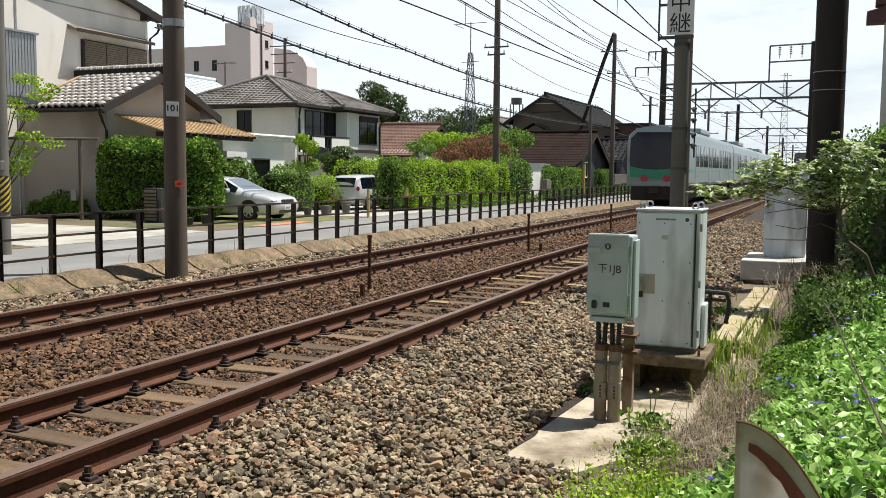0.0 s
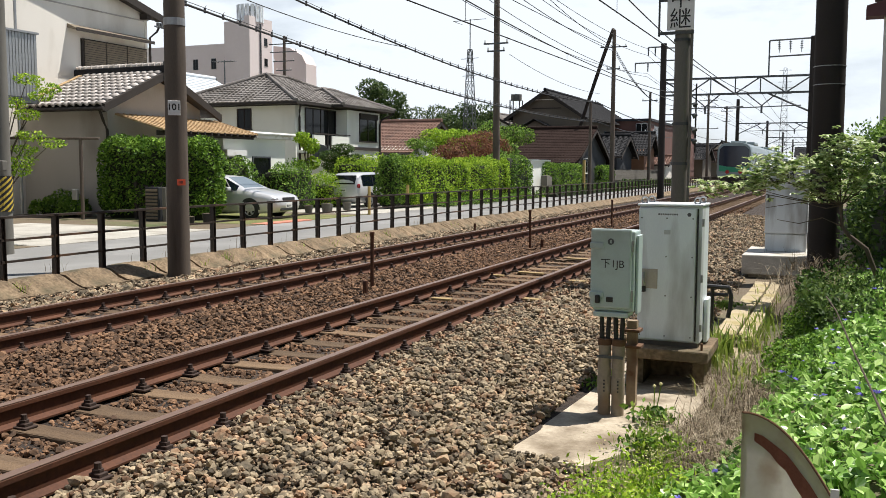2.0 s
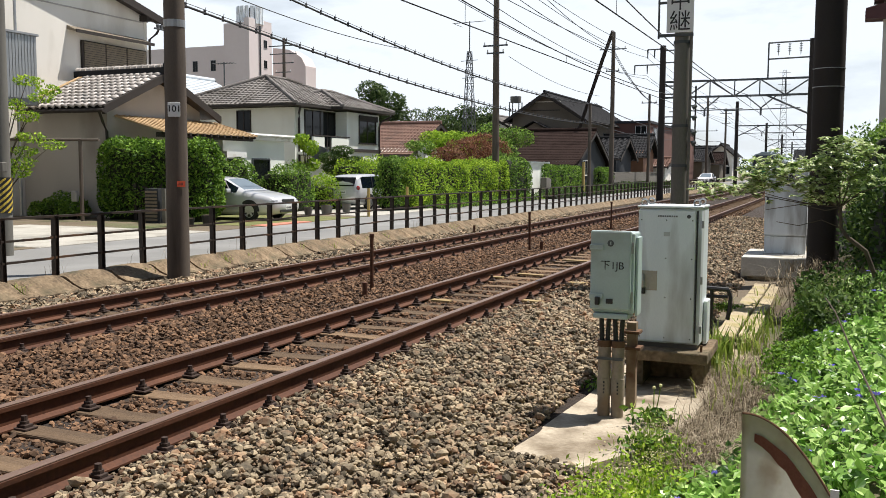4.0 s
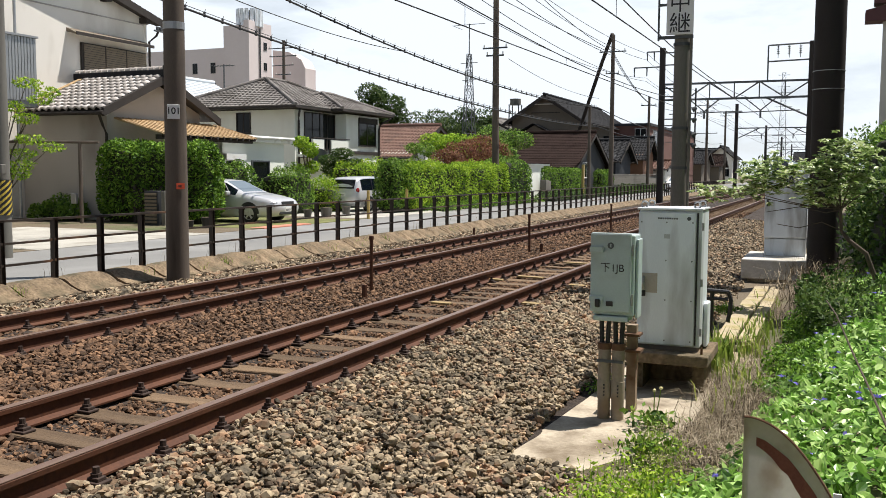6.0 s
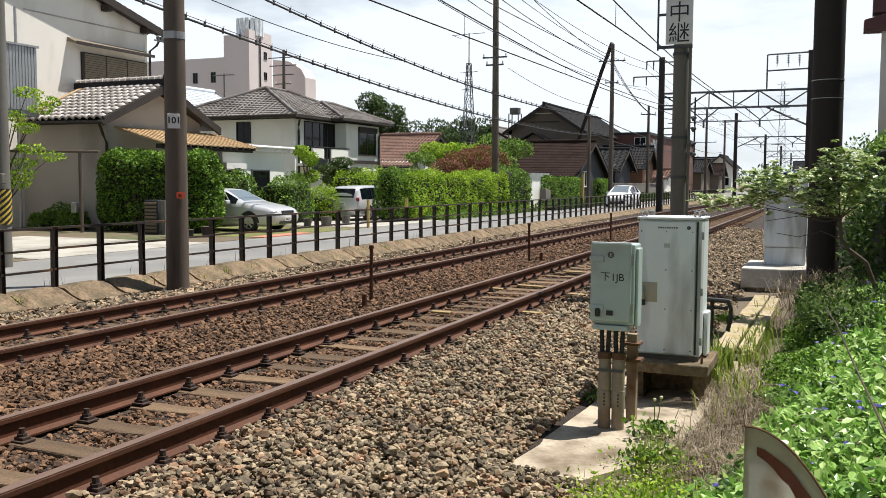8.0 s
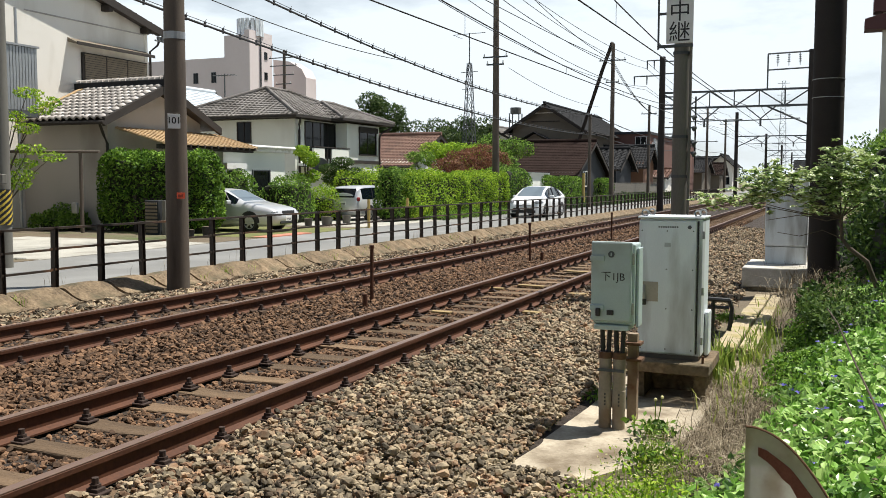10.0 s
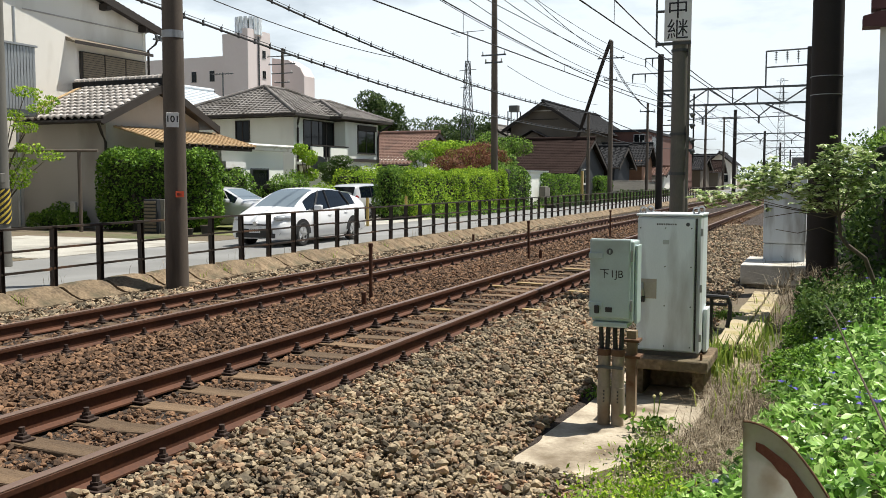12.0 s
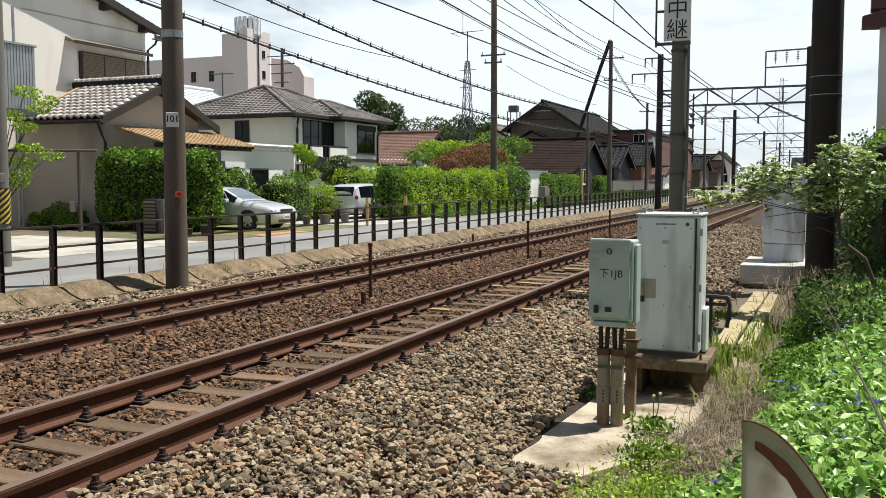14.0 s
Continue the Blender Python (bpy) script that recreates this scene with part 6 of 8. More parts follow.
def build_other_houses():
    gable_house("house", "low house with red-brown tiled roof behind a red maple", -40, -29.0, 61, 71, 3.0, 5.3, "x", M_PALEWALL, M_REDTILE, over=0.5)
    d = gable_house("house", "dark old two-storey house with brown plaster gable", -28.3, -21.7, 82.7, 104, 6.75, 8.9, "y", M_BROWNWALL, M_DARKTILE, over=0.7)
    for z in (8.1, 7.3):
        part("gable_board", a_box(-26.4, -23.6, 82.6, 82.68, z - 0.08, z), M_CREAM if z > 8 else M_DARKWOOD, d)
    part("porch_gable", a_prism([(-28.0, 4.75), (-23.3, 4.75), (-25.8, 6.05)], "y", 81.6, 82.7), M_BROWNWALL, d)
    for xa, xb in ((-28.4, -25.8), (-22.9, -25.8)):
        tile_slope("porch_roof", (xa, 81.2, 4.8), (xa, 82.75, 4.8), (xb, 81.2, 6.2), (xb, 82.75, 6.2), 0.3, 0.3, M_DARKTILE, d)
    window(d, "x", -21.7, 85, 88, 3.8, 5.4, split=3)
    window(d, "x", -21.7, 92, 99, 3.9, 5.4, split=5)
    e = gable_house("house", "low house with a broad dark brown tiled roof", -28, -18.0, 66.7, 77.3, 2.3, 4.85, "x", M_DARKCLAD, M_BROWNTILE, over=0.5, course=0.3, width=0.25, wave=0.008, lift=0.02)
    window(e, "x", -18.0, 69.6, 70.9, 1.3, 2.4, split=2, frame_mat=M_WHITE)
    gable_house("house", "small house with black ribbed tile roof and porch", -20.5, -17.6, 79.6, 86, 3.0, 4.6, "x", M_DARKCLAD, M_DARKTILE, over=0.6, wave=0.05, width=0.5)
    f = thing("flat_roofed_house", pose(0, 0, 0), "reddish flat-roofed house with a white bay window", "house")
    part("wall", a_box(-24, -17.8, 96, 112, -0.2, 6.6), M_BRICKWALL, f)
    part("parapet", a_box(-24.2, -17.6, 95.8, 112.2, 6.6, 6.85), M_DARKCLAD, f)
    window(f, "y", 96, -19.2, -18.1, 4.2, 6.3, split=2, frame_mat=M_WHITE)
    window(f, "x", -17.8, 98.5, 101, 4.2, 6.2, split=3, frame_mat=M_WHITE)
    window(f, "y", 96, -22.6, -21.2, 4.4, 5.6, split=2)
    f = thing("flat_roofed_house", pose(0, 0, 0), "brick-red house with a plain flat roof", "house")
    part("wall", a_box(-24, -17.6, 115, 128, -0.2, 7.0), M_BRICKWALL, f)
    part("parapet", a_box(-24.2, -17.4, 114.8, 128.2, 7.0, 7.2), M_DARKCLAD, f)
    for k in range(3):
        window(f, "y", 115, -23 + 1.8 * k, -21.9 + 1.8 * k, 4.4, 5.8, split=2)
    g = gable_house("house", "wooden-boarded house with a black gable roof", -22, -17.2, 90, 95.5, 3.4, 5.2, "x", surface("boarded_wall", (0.16, 0.08, 0.045), (0.27, 0.14, 0.08), scale=1, fine=20, stretch=(1, 6, 1)), M_DARKTILE)
    gable_house("shed", "cream shed with a rusty brown roof by the lane", -19, -16.4, 98, 104, 2.2, 3.0, "x", M_CREAM, M_REDTILE, over=0.4)
    gable_house("house", "grey-roofed house far along the lane", -24, -17, 132, 142, 3.2, 4.9, "x", M_BROWNWALL, M_DARKTILE)
    c = gable_house("house", "cream house with yellow gable far along the line", -20.4, -16.4, 168, 180, 4.8, 6.5, "y", M_CREAM, M_DARKTILE)
    window(c, "y", 168, -19.4, -18.2, 3.2, 4.4)
    window(c, "y", 168, -17.8, -16.9, 1.2, 2.4)
    gable_house("house", "dark-roofed house far along the line", -30, -19, 176, 190, 4.4, 6.4, "x", M_DARKCLAD, M_DARKTILE)
    gable_house("house", "brown house far along the line", -19.6, -16.6, 150, 158, 3.0, 4.6, "x", M_BROWNWALL, M_BROWNTILE)
    gable_house("house", "grey house far beyond the tracks", -12, -3, 330, 345, 6, 9, "x", M_PALEWALL, M_DARKTILE)
    gable_house("house", "white house with blue-white roof behind the others", -44, -36.2, 42.2, 52.2, 5.7, 7.75, "y", M_CREAM, surface("pale_blue_metal_roof", (0.55, 0.6, 0.64), (0.66, 0.7, 0.73), rough=0.4, bump=0.05), over=0.4, wave=0.0)
    gable_house("house", "grey-roofed house half hidden by garden trees", -40, -31, 96, 110, 5.5, 7.8, "y", M_PALEWALL, M_KAWARA2)

    w = thing("block_wall", pose(0, 0, 0), "weathered concrete block wall along the lane", "wall", kind="structure")
    me = bpy.data.meshes.new("block")
    bm = a_box(-0.075, 0.075, -0.193, 0.193, -0.093, 0.093, bevel=0.006)
    bm.to_mesh(me)
    bm.free()
    me.materials.append(M_BLOCKWALL)
    part("core", a_box(-16.76, -16.64, 74.2, 98, -0.2, 1.38), M_BLOCKWALL, w)
    for r in range(4):
        for k in range(40):
            shared("block", me, pose(-16.64, 74.5 + 0.4 * k + 0.2 * (r % 2), 0.75 + 0.2 * r), w)
    part("coping", a_box(-16.82, -16.55, 74.1, 98.1, 1.45, 1.52, bevel=0.01), M_BLOCKWALL, w)
    g = thing("garden_wall", pose(0, 0, 0), "pale grey rendered garden wall at the hedge's end", "wall", kind="structure")
    part("panel", a_box(-17.6, -17.2, 53.7, 56.6, -0.2, 2.08), M_PALEWALL, g)
    part("coping", a_box(-17.7, -17.1, 53.6, 57.6, 2.08, 2.18), M_PALEWALL, g)
    part("gate_post", a_box(-16.9, -16.5, 54.9, 55.6, -0.2, 1.18, bevel=0.03), M_BLOCKWALL, g)
    part("gate_post", a_box(-16.9, -16.6, 55.9, 56.3, -0.2, 1.1, bevel=0.03), M_BLOCKWALL, g)
    for x, y in ((-15.7, 29.6), (-15.7, 32.9), (-15.7, 60.9)):
        p = part("guide_post", a_tube([(0, 0, -0.2), (0, 0, 0.95 if y < 60 else 2.2)], 0.055 if y < 60 else 0.1, 10), surface("yellow_wood", (0.42, 0.3, 0.09), (0.55, 0.4, 0.14), rough=0.8) if y == 29.6 else bpy.data.materials["yellow_wood"])
        p.location = (x, y, 0)
        tagged(p, "short yellow wooden post at the edge of the lane", "post")


def build_hotel():
    h = thing("apartment_tower", pose(0, 0, 0), "pink-grey tower building far behind the houses", "building")
    part("tower", a_box(-111.8, -105.8, 150, 157.8, -0.2, 30.3), M_PINK, h)
    part("wing", a_box(-140, -111.8, 152, 166, -0.2, 26.4), M_PINK, h)
    part("low_wing", a_box(-107, -99.2, 160, 164, -0.2, 22.6), M_PINK, h)
    part("low_roof", a_prism([(-107, 22.6), (-99.2, 22.6), (-100.2, 24.4), (-103.0, 26.0), (-107, 26.6)], "y", 160, 164), M_PINK, h)
    crown = part("crown_core", a_tube([(-108.0, 153.5, 30.3), (-108.0, 153.5, 33.4)], 1.9, 20), M_POLE_GREY, h)
    for k in range(16):
        a = 2 * math.pi * k / 16
        part("column", a_box(-0.25, 0.25, -0.35, 0.35, 30.3, 33.7, m=pose(-108.0 + 2.4 * math.cos(a), 153.5 + 2.4 * math.sin(a), 0, 0, 0, math.degrees(a))), M_CABGREY, crown)
    part("step", a_box(-107.0, -105.8, 150, 157.8, 30.3, 31.2), M_PINK, h)
    for x, z in ((-116.5, 21.5), (-113.2, 21.5), (-116.5, 17.5), (-113.2, 17.5), (-121, 21.5), (-125, 21.5)):
        window(h, "y", 152, x, x + 1.1, z, z + 2.0)
    for z in (14, 18, 22, 26):
        window(h, "x", -105.8, 155, 156, z, z + 1.4)
    part("ladder", a_tube([(-105.6, 153.5, 10), (-105.6, 153.5, 30)], 0.15, 6), M_DARKSTEEL, h)
    p = thing("antenna", pose(-41, 55, 0), "television antenna on a thin mast above the roofs", "antenna")
    part("mast", a_tube([(0, 0, -0.2), (0, 0, 9.4)], 0.05, 6), M_DARKSTEEL, p)
    part("boom", a_tube([(-0.9, 0, 9.3), (0.9, 0, 9.3)], 0.03, 6), M_DARKSTEEL, p)
    for k in range(7):
        part("element", a_tube([(-0.8 + 0.26 * k, -0.4, 9.3), (-0.8 + 0.26 * k, 0.4, 9.3)], 0.015, 5), M_DARKSTEEL, p)
    build_roadside_pole(-45, 69, 13.6, 0.18, [(12.9, 1.5), (12.2, 1.4), (11.4, 1.1), (10.6, 0.8)], "utility pole with crossarms behind the houses")


def lattice(name, x, y, z0, z1, w0, w1, bays, r, label, category):
    t = thing(name, pose(x, y, 0), label, category)
    corners = lambda f: [(sx * (w0 + (w1 - w0) * f), sy * (w0 + (w1 - w0) * f), z0 + (z1 - z0) * f) for sx, sy in ((-1, -1), (1, -1), (1, 1), (-1, 1))]
    for k in range(4):
        part("leg", a_tube([corners(0)[k], corners(1)[k]], r, 5), M_DARKSTEEL, t)
    for i in range(bays):
        a, b = corners(i / bays), corners((i + 1) / bays)
        bm = bmesh.new()
        for k in range(4):
            tube(bm, [a[k], b[(k + 1) % 4]], r * 0.6, 4)
            tube(bm, [a[(k + 1) % 4], b[k]], r * 0.6, 4)
            tube(bm, [b[k], b[(k + 1) % 4]], r * 0.6, 4)
        part("bracing", bm, M_DARKSTEEL, t)
    return t


def build_towers():
    t = lattice("antenna_tower", -26, 65.6, -0.2, 10.7, 0.6, 0.14, 9, 0.03, "small steel lattice antenna tower behind the garden trees", "tower")
    part("mast", a_tube([(0, 0, 10.6), (0, 0, 13.0)], 0.04, 6), M_DARKSTEEL, t)
    for z, w in ((12.9, 1.3), (10.0, 0.7), (8.7, 0.6)):
        part("aerial", a_tube([(-w, 0, z), (w, 0, z + 0.05)], 0.025, 5), M_DARKSTEEL, t)
    part("aerial", a_tube([(-1.0, -1.0, 12.75), (-1.0, 1.0, 12.75)], 0.02, 5), M_DARKSTEEL, t)
    p = lattice("pylon", -20.6, 420, -0.2, 45, 2.0, 0.65, 15, 0.055, "tall steel transmission pylon on the horizon", "pylon")
    for z, w in ((44, 2.4), (41.5, 3.2), (39, 2.6), (36.5, 3.4), (34, 2.8), (30.5, 3.6)):
        part("crossarm", a_tube([(-w, 0, z), (w, 0, z)], 0.1, 5), M_DARKSTEEL, p)
    k = thing("roof_tank", pose(-29.8, 88, 0), "grey water tank on a steel stand above a roof", "tank")
    part("tank", a_tube([(0, 0, 8.45), (0, 0, 8.52), (0, 0, 9.0), (0, 0, 9.08)], 0.55, 16), M_POLE_GREY, k, smooth=True)
    for x in (-0.5, 0.5):
        for y in (-0.5, 0.5):
            part("leg", a_tube([(x, y, -0.2), (x, y, 8.5)], 0.06, 6), M_DARKSTEEL, k)
    b = thing("apartment_house", pose(0, 0, 0), "pale apartment house with a maroon eave above the bushes", "building")
    maroon = surface("maroon_eave", (0.085, 0.03, 0.03), (0.14, 0.05, 0.045), rough=0.6)
    part("wall", a_prism([(1.0, 25), (9, 25), (9.6, 40), (1.75, 40)], "z", -0.2, 7.4), M_CREAM, b)
    part("eave", a_prism([(0.6, 5.36), (9, 5.3), (9, 5.8), (0.98, 5.72), (0.6, 5.62)], "y", 24.8, 25.4), maroon, b, "maroon sheet-metal eave")
    part("upper_eave", a_prism([(0.79, 5.78), (9, 5.7), (9, 7.2), (0.95, 7.0), (0.79, 6.8)], "y", 24.8, 25.4), maroon, b, "maroon sheet-metal eave")
    window(b, "y", 25, 1.35, 2.6, 3.0, 4.3)


def build_yard_things():
    u = thing("louvred_cabinet", pose(-19.85, 22.85, -0.1), "dark brown louvred garden cabinet set into the hedge", "cabinet")
    part("body", a_box(-0.27, 0.27, -0.1, 0.3, 0.0, 1.1, bevel=0.015), M_DARKCLAD, u)
    for k in range(9):
        part("slat", a_box(-0.23, 0.23, -0.14, -0.1, 0.08 + 0.11 * k, 0.15 + 0.11 * k, bevel=0.006), M_SHUTTER, u)
    p = thing("gate_pillar", pose(-19.4, 22.85, -0.1), "slim grey concrete pillar beside the hedge", "pillar")
    part("shaft", a_box(-0.07, 0.07, -0.07, 0.07, 0, 1.1, bevel=0.01), M_POLE_GREY, p)
    rng = random.Random(8)
    for x, y, r in ((-18.2, 21.8, 0.17), (-17.75, 22.0, 0.14), (-17.4, 22.4, 0.19), (-18.3, 29.6, 0.17), (-18.0, 30.4, 0.2), (-18.4, 31.3, 0.16), (-18.1, 32.2, 0.19)):
        t = thing("flower_pot", pose(x, y, -0.085), "round garden pot with a small leafy plant", "pot")
        dark = y < 25
        part("pot", a_tube([(0, 0, 0), (0, 0, r * 1.7)], r * 0.75, 14, r), M_BLACK if dark else M_POLE_GREY, t, smooth=True)
        part("soil", a_tube([(0, 0, r * 1.62), (0, 0, r * 1.72)], r * 0.9, 14), M_SOIL, t)


build_yard_things()
build_house_a()
build_annex()
build_house_b()
build_other_houses()
build_hotel()
build_towers()


def build_surroundings():
    """Plain buildings that close the place beside and behind the camera."""
    for k, (x0, x1, y0, y1, h) in enumerate(((4.6, 13, -26, -9, 7.5), (4.4, 12, -8, 7, 8.5), (4.8, 13, 8, 22, 7.0), (-6, 9, -46, -36, 9), (-34, -19, -14, 8, 7.0), (-34, -18, -40, -18, 7.0))):
        b = thing("neighbouring_house", pose(0, 0, 0), "plain rendered house closing the view beside the line", "house")
        part("wall", a_box(x0, x1, y0, y1, -0.3, h), M_STUCCO, b)
        part("roof", a_prism([(x0 - 0.4, h), (x1 + 0.4, h), ((x0 + x1) / 2, h + 1.6)], "y", y0 - 0.4, y1 + 0.4), M_KAWARA2, b)


build_surroundings()

# ---- plants ----
M_LEAF_DARK = leaf_material("dark_hedge_leaves", (0.022, 0.055, 0.008), (0.1, 0.21, 0.022), (0.28, 0.45, 0.06), translucent=0.28, rough=0.6)
M_LEAF_MID = leaf_material("garden_leaves", (0.025, 0.06, 0.01), (0.11, 0.22, 0.028), (0.3, 0.46, 0.075), translucent=0.3, rough=0.6)
M_LEAF_LIGHT = leaf_material("young_bright_leaves", (0.06, 0.13, 0.01), (0.23, 0.39, 0.028), (0.48, 0.62, 0.06), translucent=0.36, rough=0.6)
M_LEAF_RED = leaf_material("red_maple_leaves", (0.07, 0.028, 0.018), (0.17, 0.065, 0.04), (0.3, 0.17, 0.08))
M_LEAF_FAR = leaf_material("far_tree_leaves", (0.014, 0.035, 0.01), (0.05, 0.09, 0.025), (0.12, 0.17, 0.05), scale=0.3)
# palest ground cover colour also carries the highlights of sunlit leaves
M_LEAF_COVER = leaf_material("ground_cover_leaves", (0.02, 0.065, 0.01), (0.24, 0.46, 0.075), (0.58, 0.77, 0.28), scale=2.0, rough=0.34, translucent=0.3)
# near-white end of the ramp paints the sun's shine on bush leaves
M_LEAF_BUSH = leaf_material("sun_pale_bush_leaves", (0.06, 0.13, 0.025), (0.36, 0.48, 0.15), (0.84, 0.87, 0.62), scale=3.0, rough=0.28, translucent=0.3)
# dark evergreen leaves, with the thicket's shade put into the colour
M_LEAF_SHADE = leaf_material("shade_dark_leaves", (0.02, 0.045, 0.011), (0.05, 0.1, 0.022), (0.13, 0.2, 0.045))
# near-black colour stands in for the shade deep inside the hedges
M_CORE = surface("hedge_shade", (0.012, 0.016, 0.008), (0.03, 0.035, 0.016), scale=4, fine=20, rough=1.0, bump=0.5)
M_BARK = surface("grey_brown_bark", (0.06, 0.045, 0.035), (0.14, 0.11, 0.085), scale=3, fine=30, rough=0.95, bump=0.6, depth=0.01, stretch=(4, 4, 0.6))
M_DRY = leaf_material("dry_grass", (0.07, 0.054, 0.035), (0.21, 0.168, 0.11), (0.52, 0.45, 0.33), rough=0.8, translucent=0.2)
M_GRASSBLADE = leaf_material("grass_blades", (0.1, 0.17, 0.025), (0.23, 0.33, 0.05), (0.46, 0.5, 0.13), rough=0.5)
M_FLOWER = leaf_material("violet_blue_petals", (0.1, 0.09, 0.5), (0.18, 0.15, 0.62), (0.3, 0.27, 0.75), translucent=0.3)
M_WHITEPETAL = leaf_material("pale_petals", (0.5, 0.47, 0.2), (0.62, 0.58, 0.28), (0.74, 0.7, 0.42), translucent=0.3)


def leaf_mesh(name, pts, size, material, parent, seed=0, outward=None, aspect=0.5, up=0.5, vary=0.35, fold=0.25, facing=0.0, oval=False):
    """Many four-cornered folded leaves at pts, as one mesh; facing turns their faces out of the crown."""
    rng = np.random.default_rng(seed)
    pts = np.asarray(pts, float)
    n = len(pts)
    d = rng.normal(size=(n, 3))
    if outward is not None:
        d += (1.1 - 0.8 * facing) * np.asarray(outward)
    d /= np.linalg.norm(d, axis=1)[:, None] + 1e-9
    nr = rng.normal(size=(n, 3)) * 0.7 + np.array([0, 0, up * 2 - 0.3 * facing])
    if outward is not None and facing:
        nr = nr + 1.1 * facing * np.asarray(outward)
    nr -= d * (nr * d).sum(1)[:, None]
    nr /= np.linalg.norm(nr, axis=1)[:, None] + 1e-9
    s = np.cross(d, nr)
    L = (size * (1 + vary * rng.uniform(-1, 1, n)))[:, None]
    W = L * aspect * 0.5
    base = pts - d * L * 0.5
    mid = pts + nr * L * fold * 0.3
    verts = np.stack([base, mid + s * W - nr * L * fold * 0.2, base + d * L, mid - s * W - nr * L * fold * 0.2], 1).reshape(-1, 3)
    faces = np.arange(4 * n).reshape(n, 4)
    if oval:
        # two halves folded along the midrib, broad in the middle
        tip, dip = base + d * L, nr * L * fold * 0.4
        a, b = base + d * L * 0.3 + dip * 0.6, base + d * L * 0.68 + dip * 0.4
        verts = np.stack([base, a + s * W, b + s * W * 0.85, tip - dip, b - s * W * 0.85, a - s * W], 1).reshape(-1, 3)
        o = 6 * np.arange(n)[:, None]
        faces = np.concatenate([o + np.array([[0, 3, 2, 1]]), o + np.array([[0, 5, 4, 3]])])
    ob = big_mesh(name, verts, faces, material, parent)
    ob["kind"] = "stuff"
    return ob


def shell_points(rng, n, lo, hi, round_=0.35, depth=0.25, bump=0.18):
    """Points just under the surface of a rounded, lumpy block, and the way out of it."""
    lo, hi = np.array(lo, float), np.array(hi, float)
    c, h = (lo + hi) / 2, (hi - lo) / 2
    area = np.array([h[1] * h[2], h[1] * h[2], h[0] * h[2], h[0] * h[2], h[0] * h[1]])
    side = rng.choice(5, n, p=area / area.sum())
    u = rng.uniform(-1, 1, (n, 3))
    out = np.zeros((n, 3))
    for k, (ax, sg) in enumerate(((0, -1), (0, 1), (1, -1), (1, 1), (2, 1))):
        m = side == k
        u[m, ax] = sg
        out[m, ax] = sg
    p = u * h
    # round the edges off
    r = min(round_, h.min() * 0.95)
    q = np.clip(p, -(h - r), h - r)
    dlt = p - q
    ln = np.linalg.norm(dlt, axis=1)[:, None] + 1e-9
    p = q + dlt / ln * np.minimum(ln, r)
    nrm = np.where(ln > 1e-6, dlt / ln, out)
    w = c + p
    lump = np.array([noise.noise(Vector(v * 0.9)) + 0.6 * noise.noise(Vector(v * 2.3)) for v in w])
    w = w + nrm * (bump * lump - depth * rng.uniform(0, 1, n) ** 1.7)[:, None]
    return w, nrm


def hedge(name, label, lo, hi, n, size, material, seed, bump=0.18, round_=0.35, category="hedge", core=0.3):
    h = thing(name, pose(0, 0, 0), label, category)
    rng = np.random.default_rng(seed)
    p, nr = shell_points(rng, n, lo, hi, round_, 0.3, bump)
    leaf_mesh("foliage", p, size, material, h, seed, nr, facing=0.6)
    # solid dark box painted as the shade behind the leaves
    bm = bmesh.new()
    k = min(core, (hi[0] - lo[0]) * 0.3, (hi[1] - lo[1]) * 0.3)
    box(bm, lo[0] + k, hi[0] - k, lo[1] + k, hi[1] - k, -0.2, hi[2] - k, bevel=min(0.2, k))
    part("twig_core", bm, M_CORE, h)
    return h


def tree(name, label, x, y, z0, height, clumps, n, size, material, seed, trunk=0.12, category="tree"):
    """clumps: ellipsoids (dx, dy, z, rx, ry, rz) that make the uneven crown."""
    t = thing(name, pose(0, 0, 0), label, category)
    rng = np.random.default_rng(seed)
    top = Vector((x + rng.uniform(-0.2, 0.2), y, z0 + height * 0.7))
    base = Vector((x, y, z0))
    part("trunk", a_tube([base, base.lerp(top, 0.4) + Vector((0.08, 0.05, 0)), top], trunk, 8, trunk * 0.4), M_BARK, t, smooth=True)
    vol = np.array([c[3] * c[4] * c[5] for c in clumps]) ** 0.7
    pts, nrm = [], []
    for c, v in zip(clumps, vol / vol.sum()):
        m = max(20, int(n * v))
        u = rng.normal(size=(m, 3))
        u /= np.linalg.norm(u, axis=1)[:, None]
        r = rng.uniform(0.55, 1.0, m) ** 0.6
        q = u * r[:, None] * np.array(c[3:6]) * (1 + 0.25 * np.array([noise.noise(Vector(k * 2.2) + Vector((seed, c[0], c[1]))) for k in u]))[:, None]
        pts.append(q + np.array([x + c[0], y + c[1], c[2]]))
        nrm.append(u)
        end = Vector((x + c[0], y + c[1], c[2]))
        st = base.lerp(top, min(0.9, max(0.25, (c[2] - z0) / max(height, 0.1) * 0.7)))
        part("limb", a_tube([st, st.lerp(end, 0.5) + Vector((0, 0, 0.1)), end], trunk * 0.45, 6, trunk * 0.12), M_BARK, t)
    leaf_mesh("crown", np.concatenate(pts), size, material, t, seed, np.concatenate(nrm), facing=0.7)
    return t


def clump_set(seed, n, rx, ry, z0, z1, r0, r1):
    rng = random.Random(seed)
    out = []
    for k in range(n):
        a, d = rng.uniform(0, 2 * math.pi), rng.uniform(0, 1) ** 0.5
        r = rng.uniform(r0, r1)
        out.append((rx * d * math.cos(a), ry * d * math.sin(a), rng.uniform(z0, z1), r * rng.uniform(0.8, 1.3), r * rng.uniform(0.8, 1.3), r * rng.uniform(0.6, 0.9)))
    return out


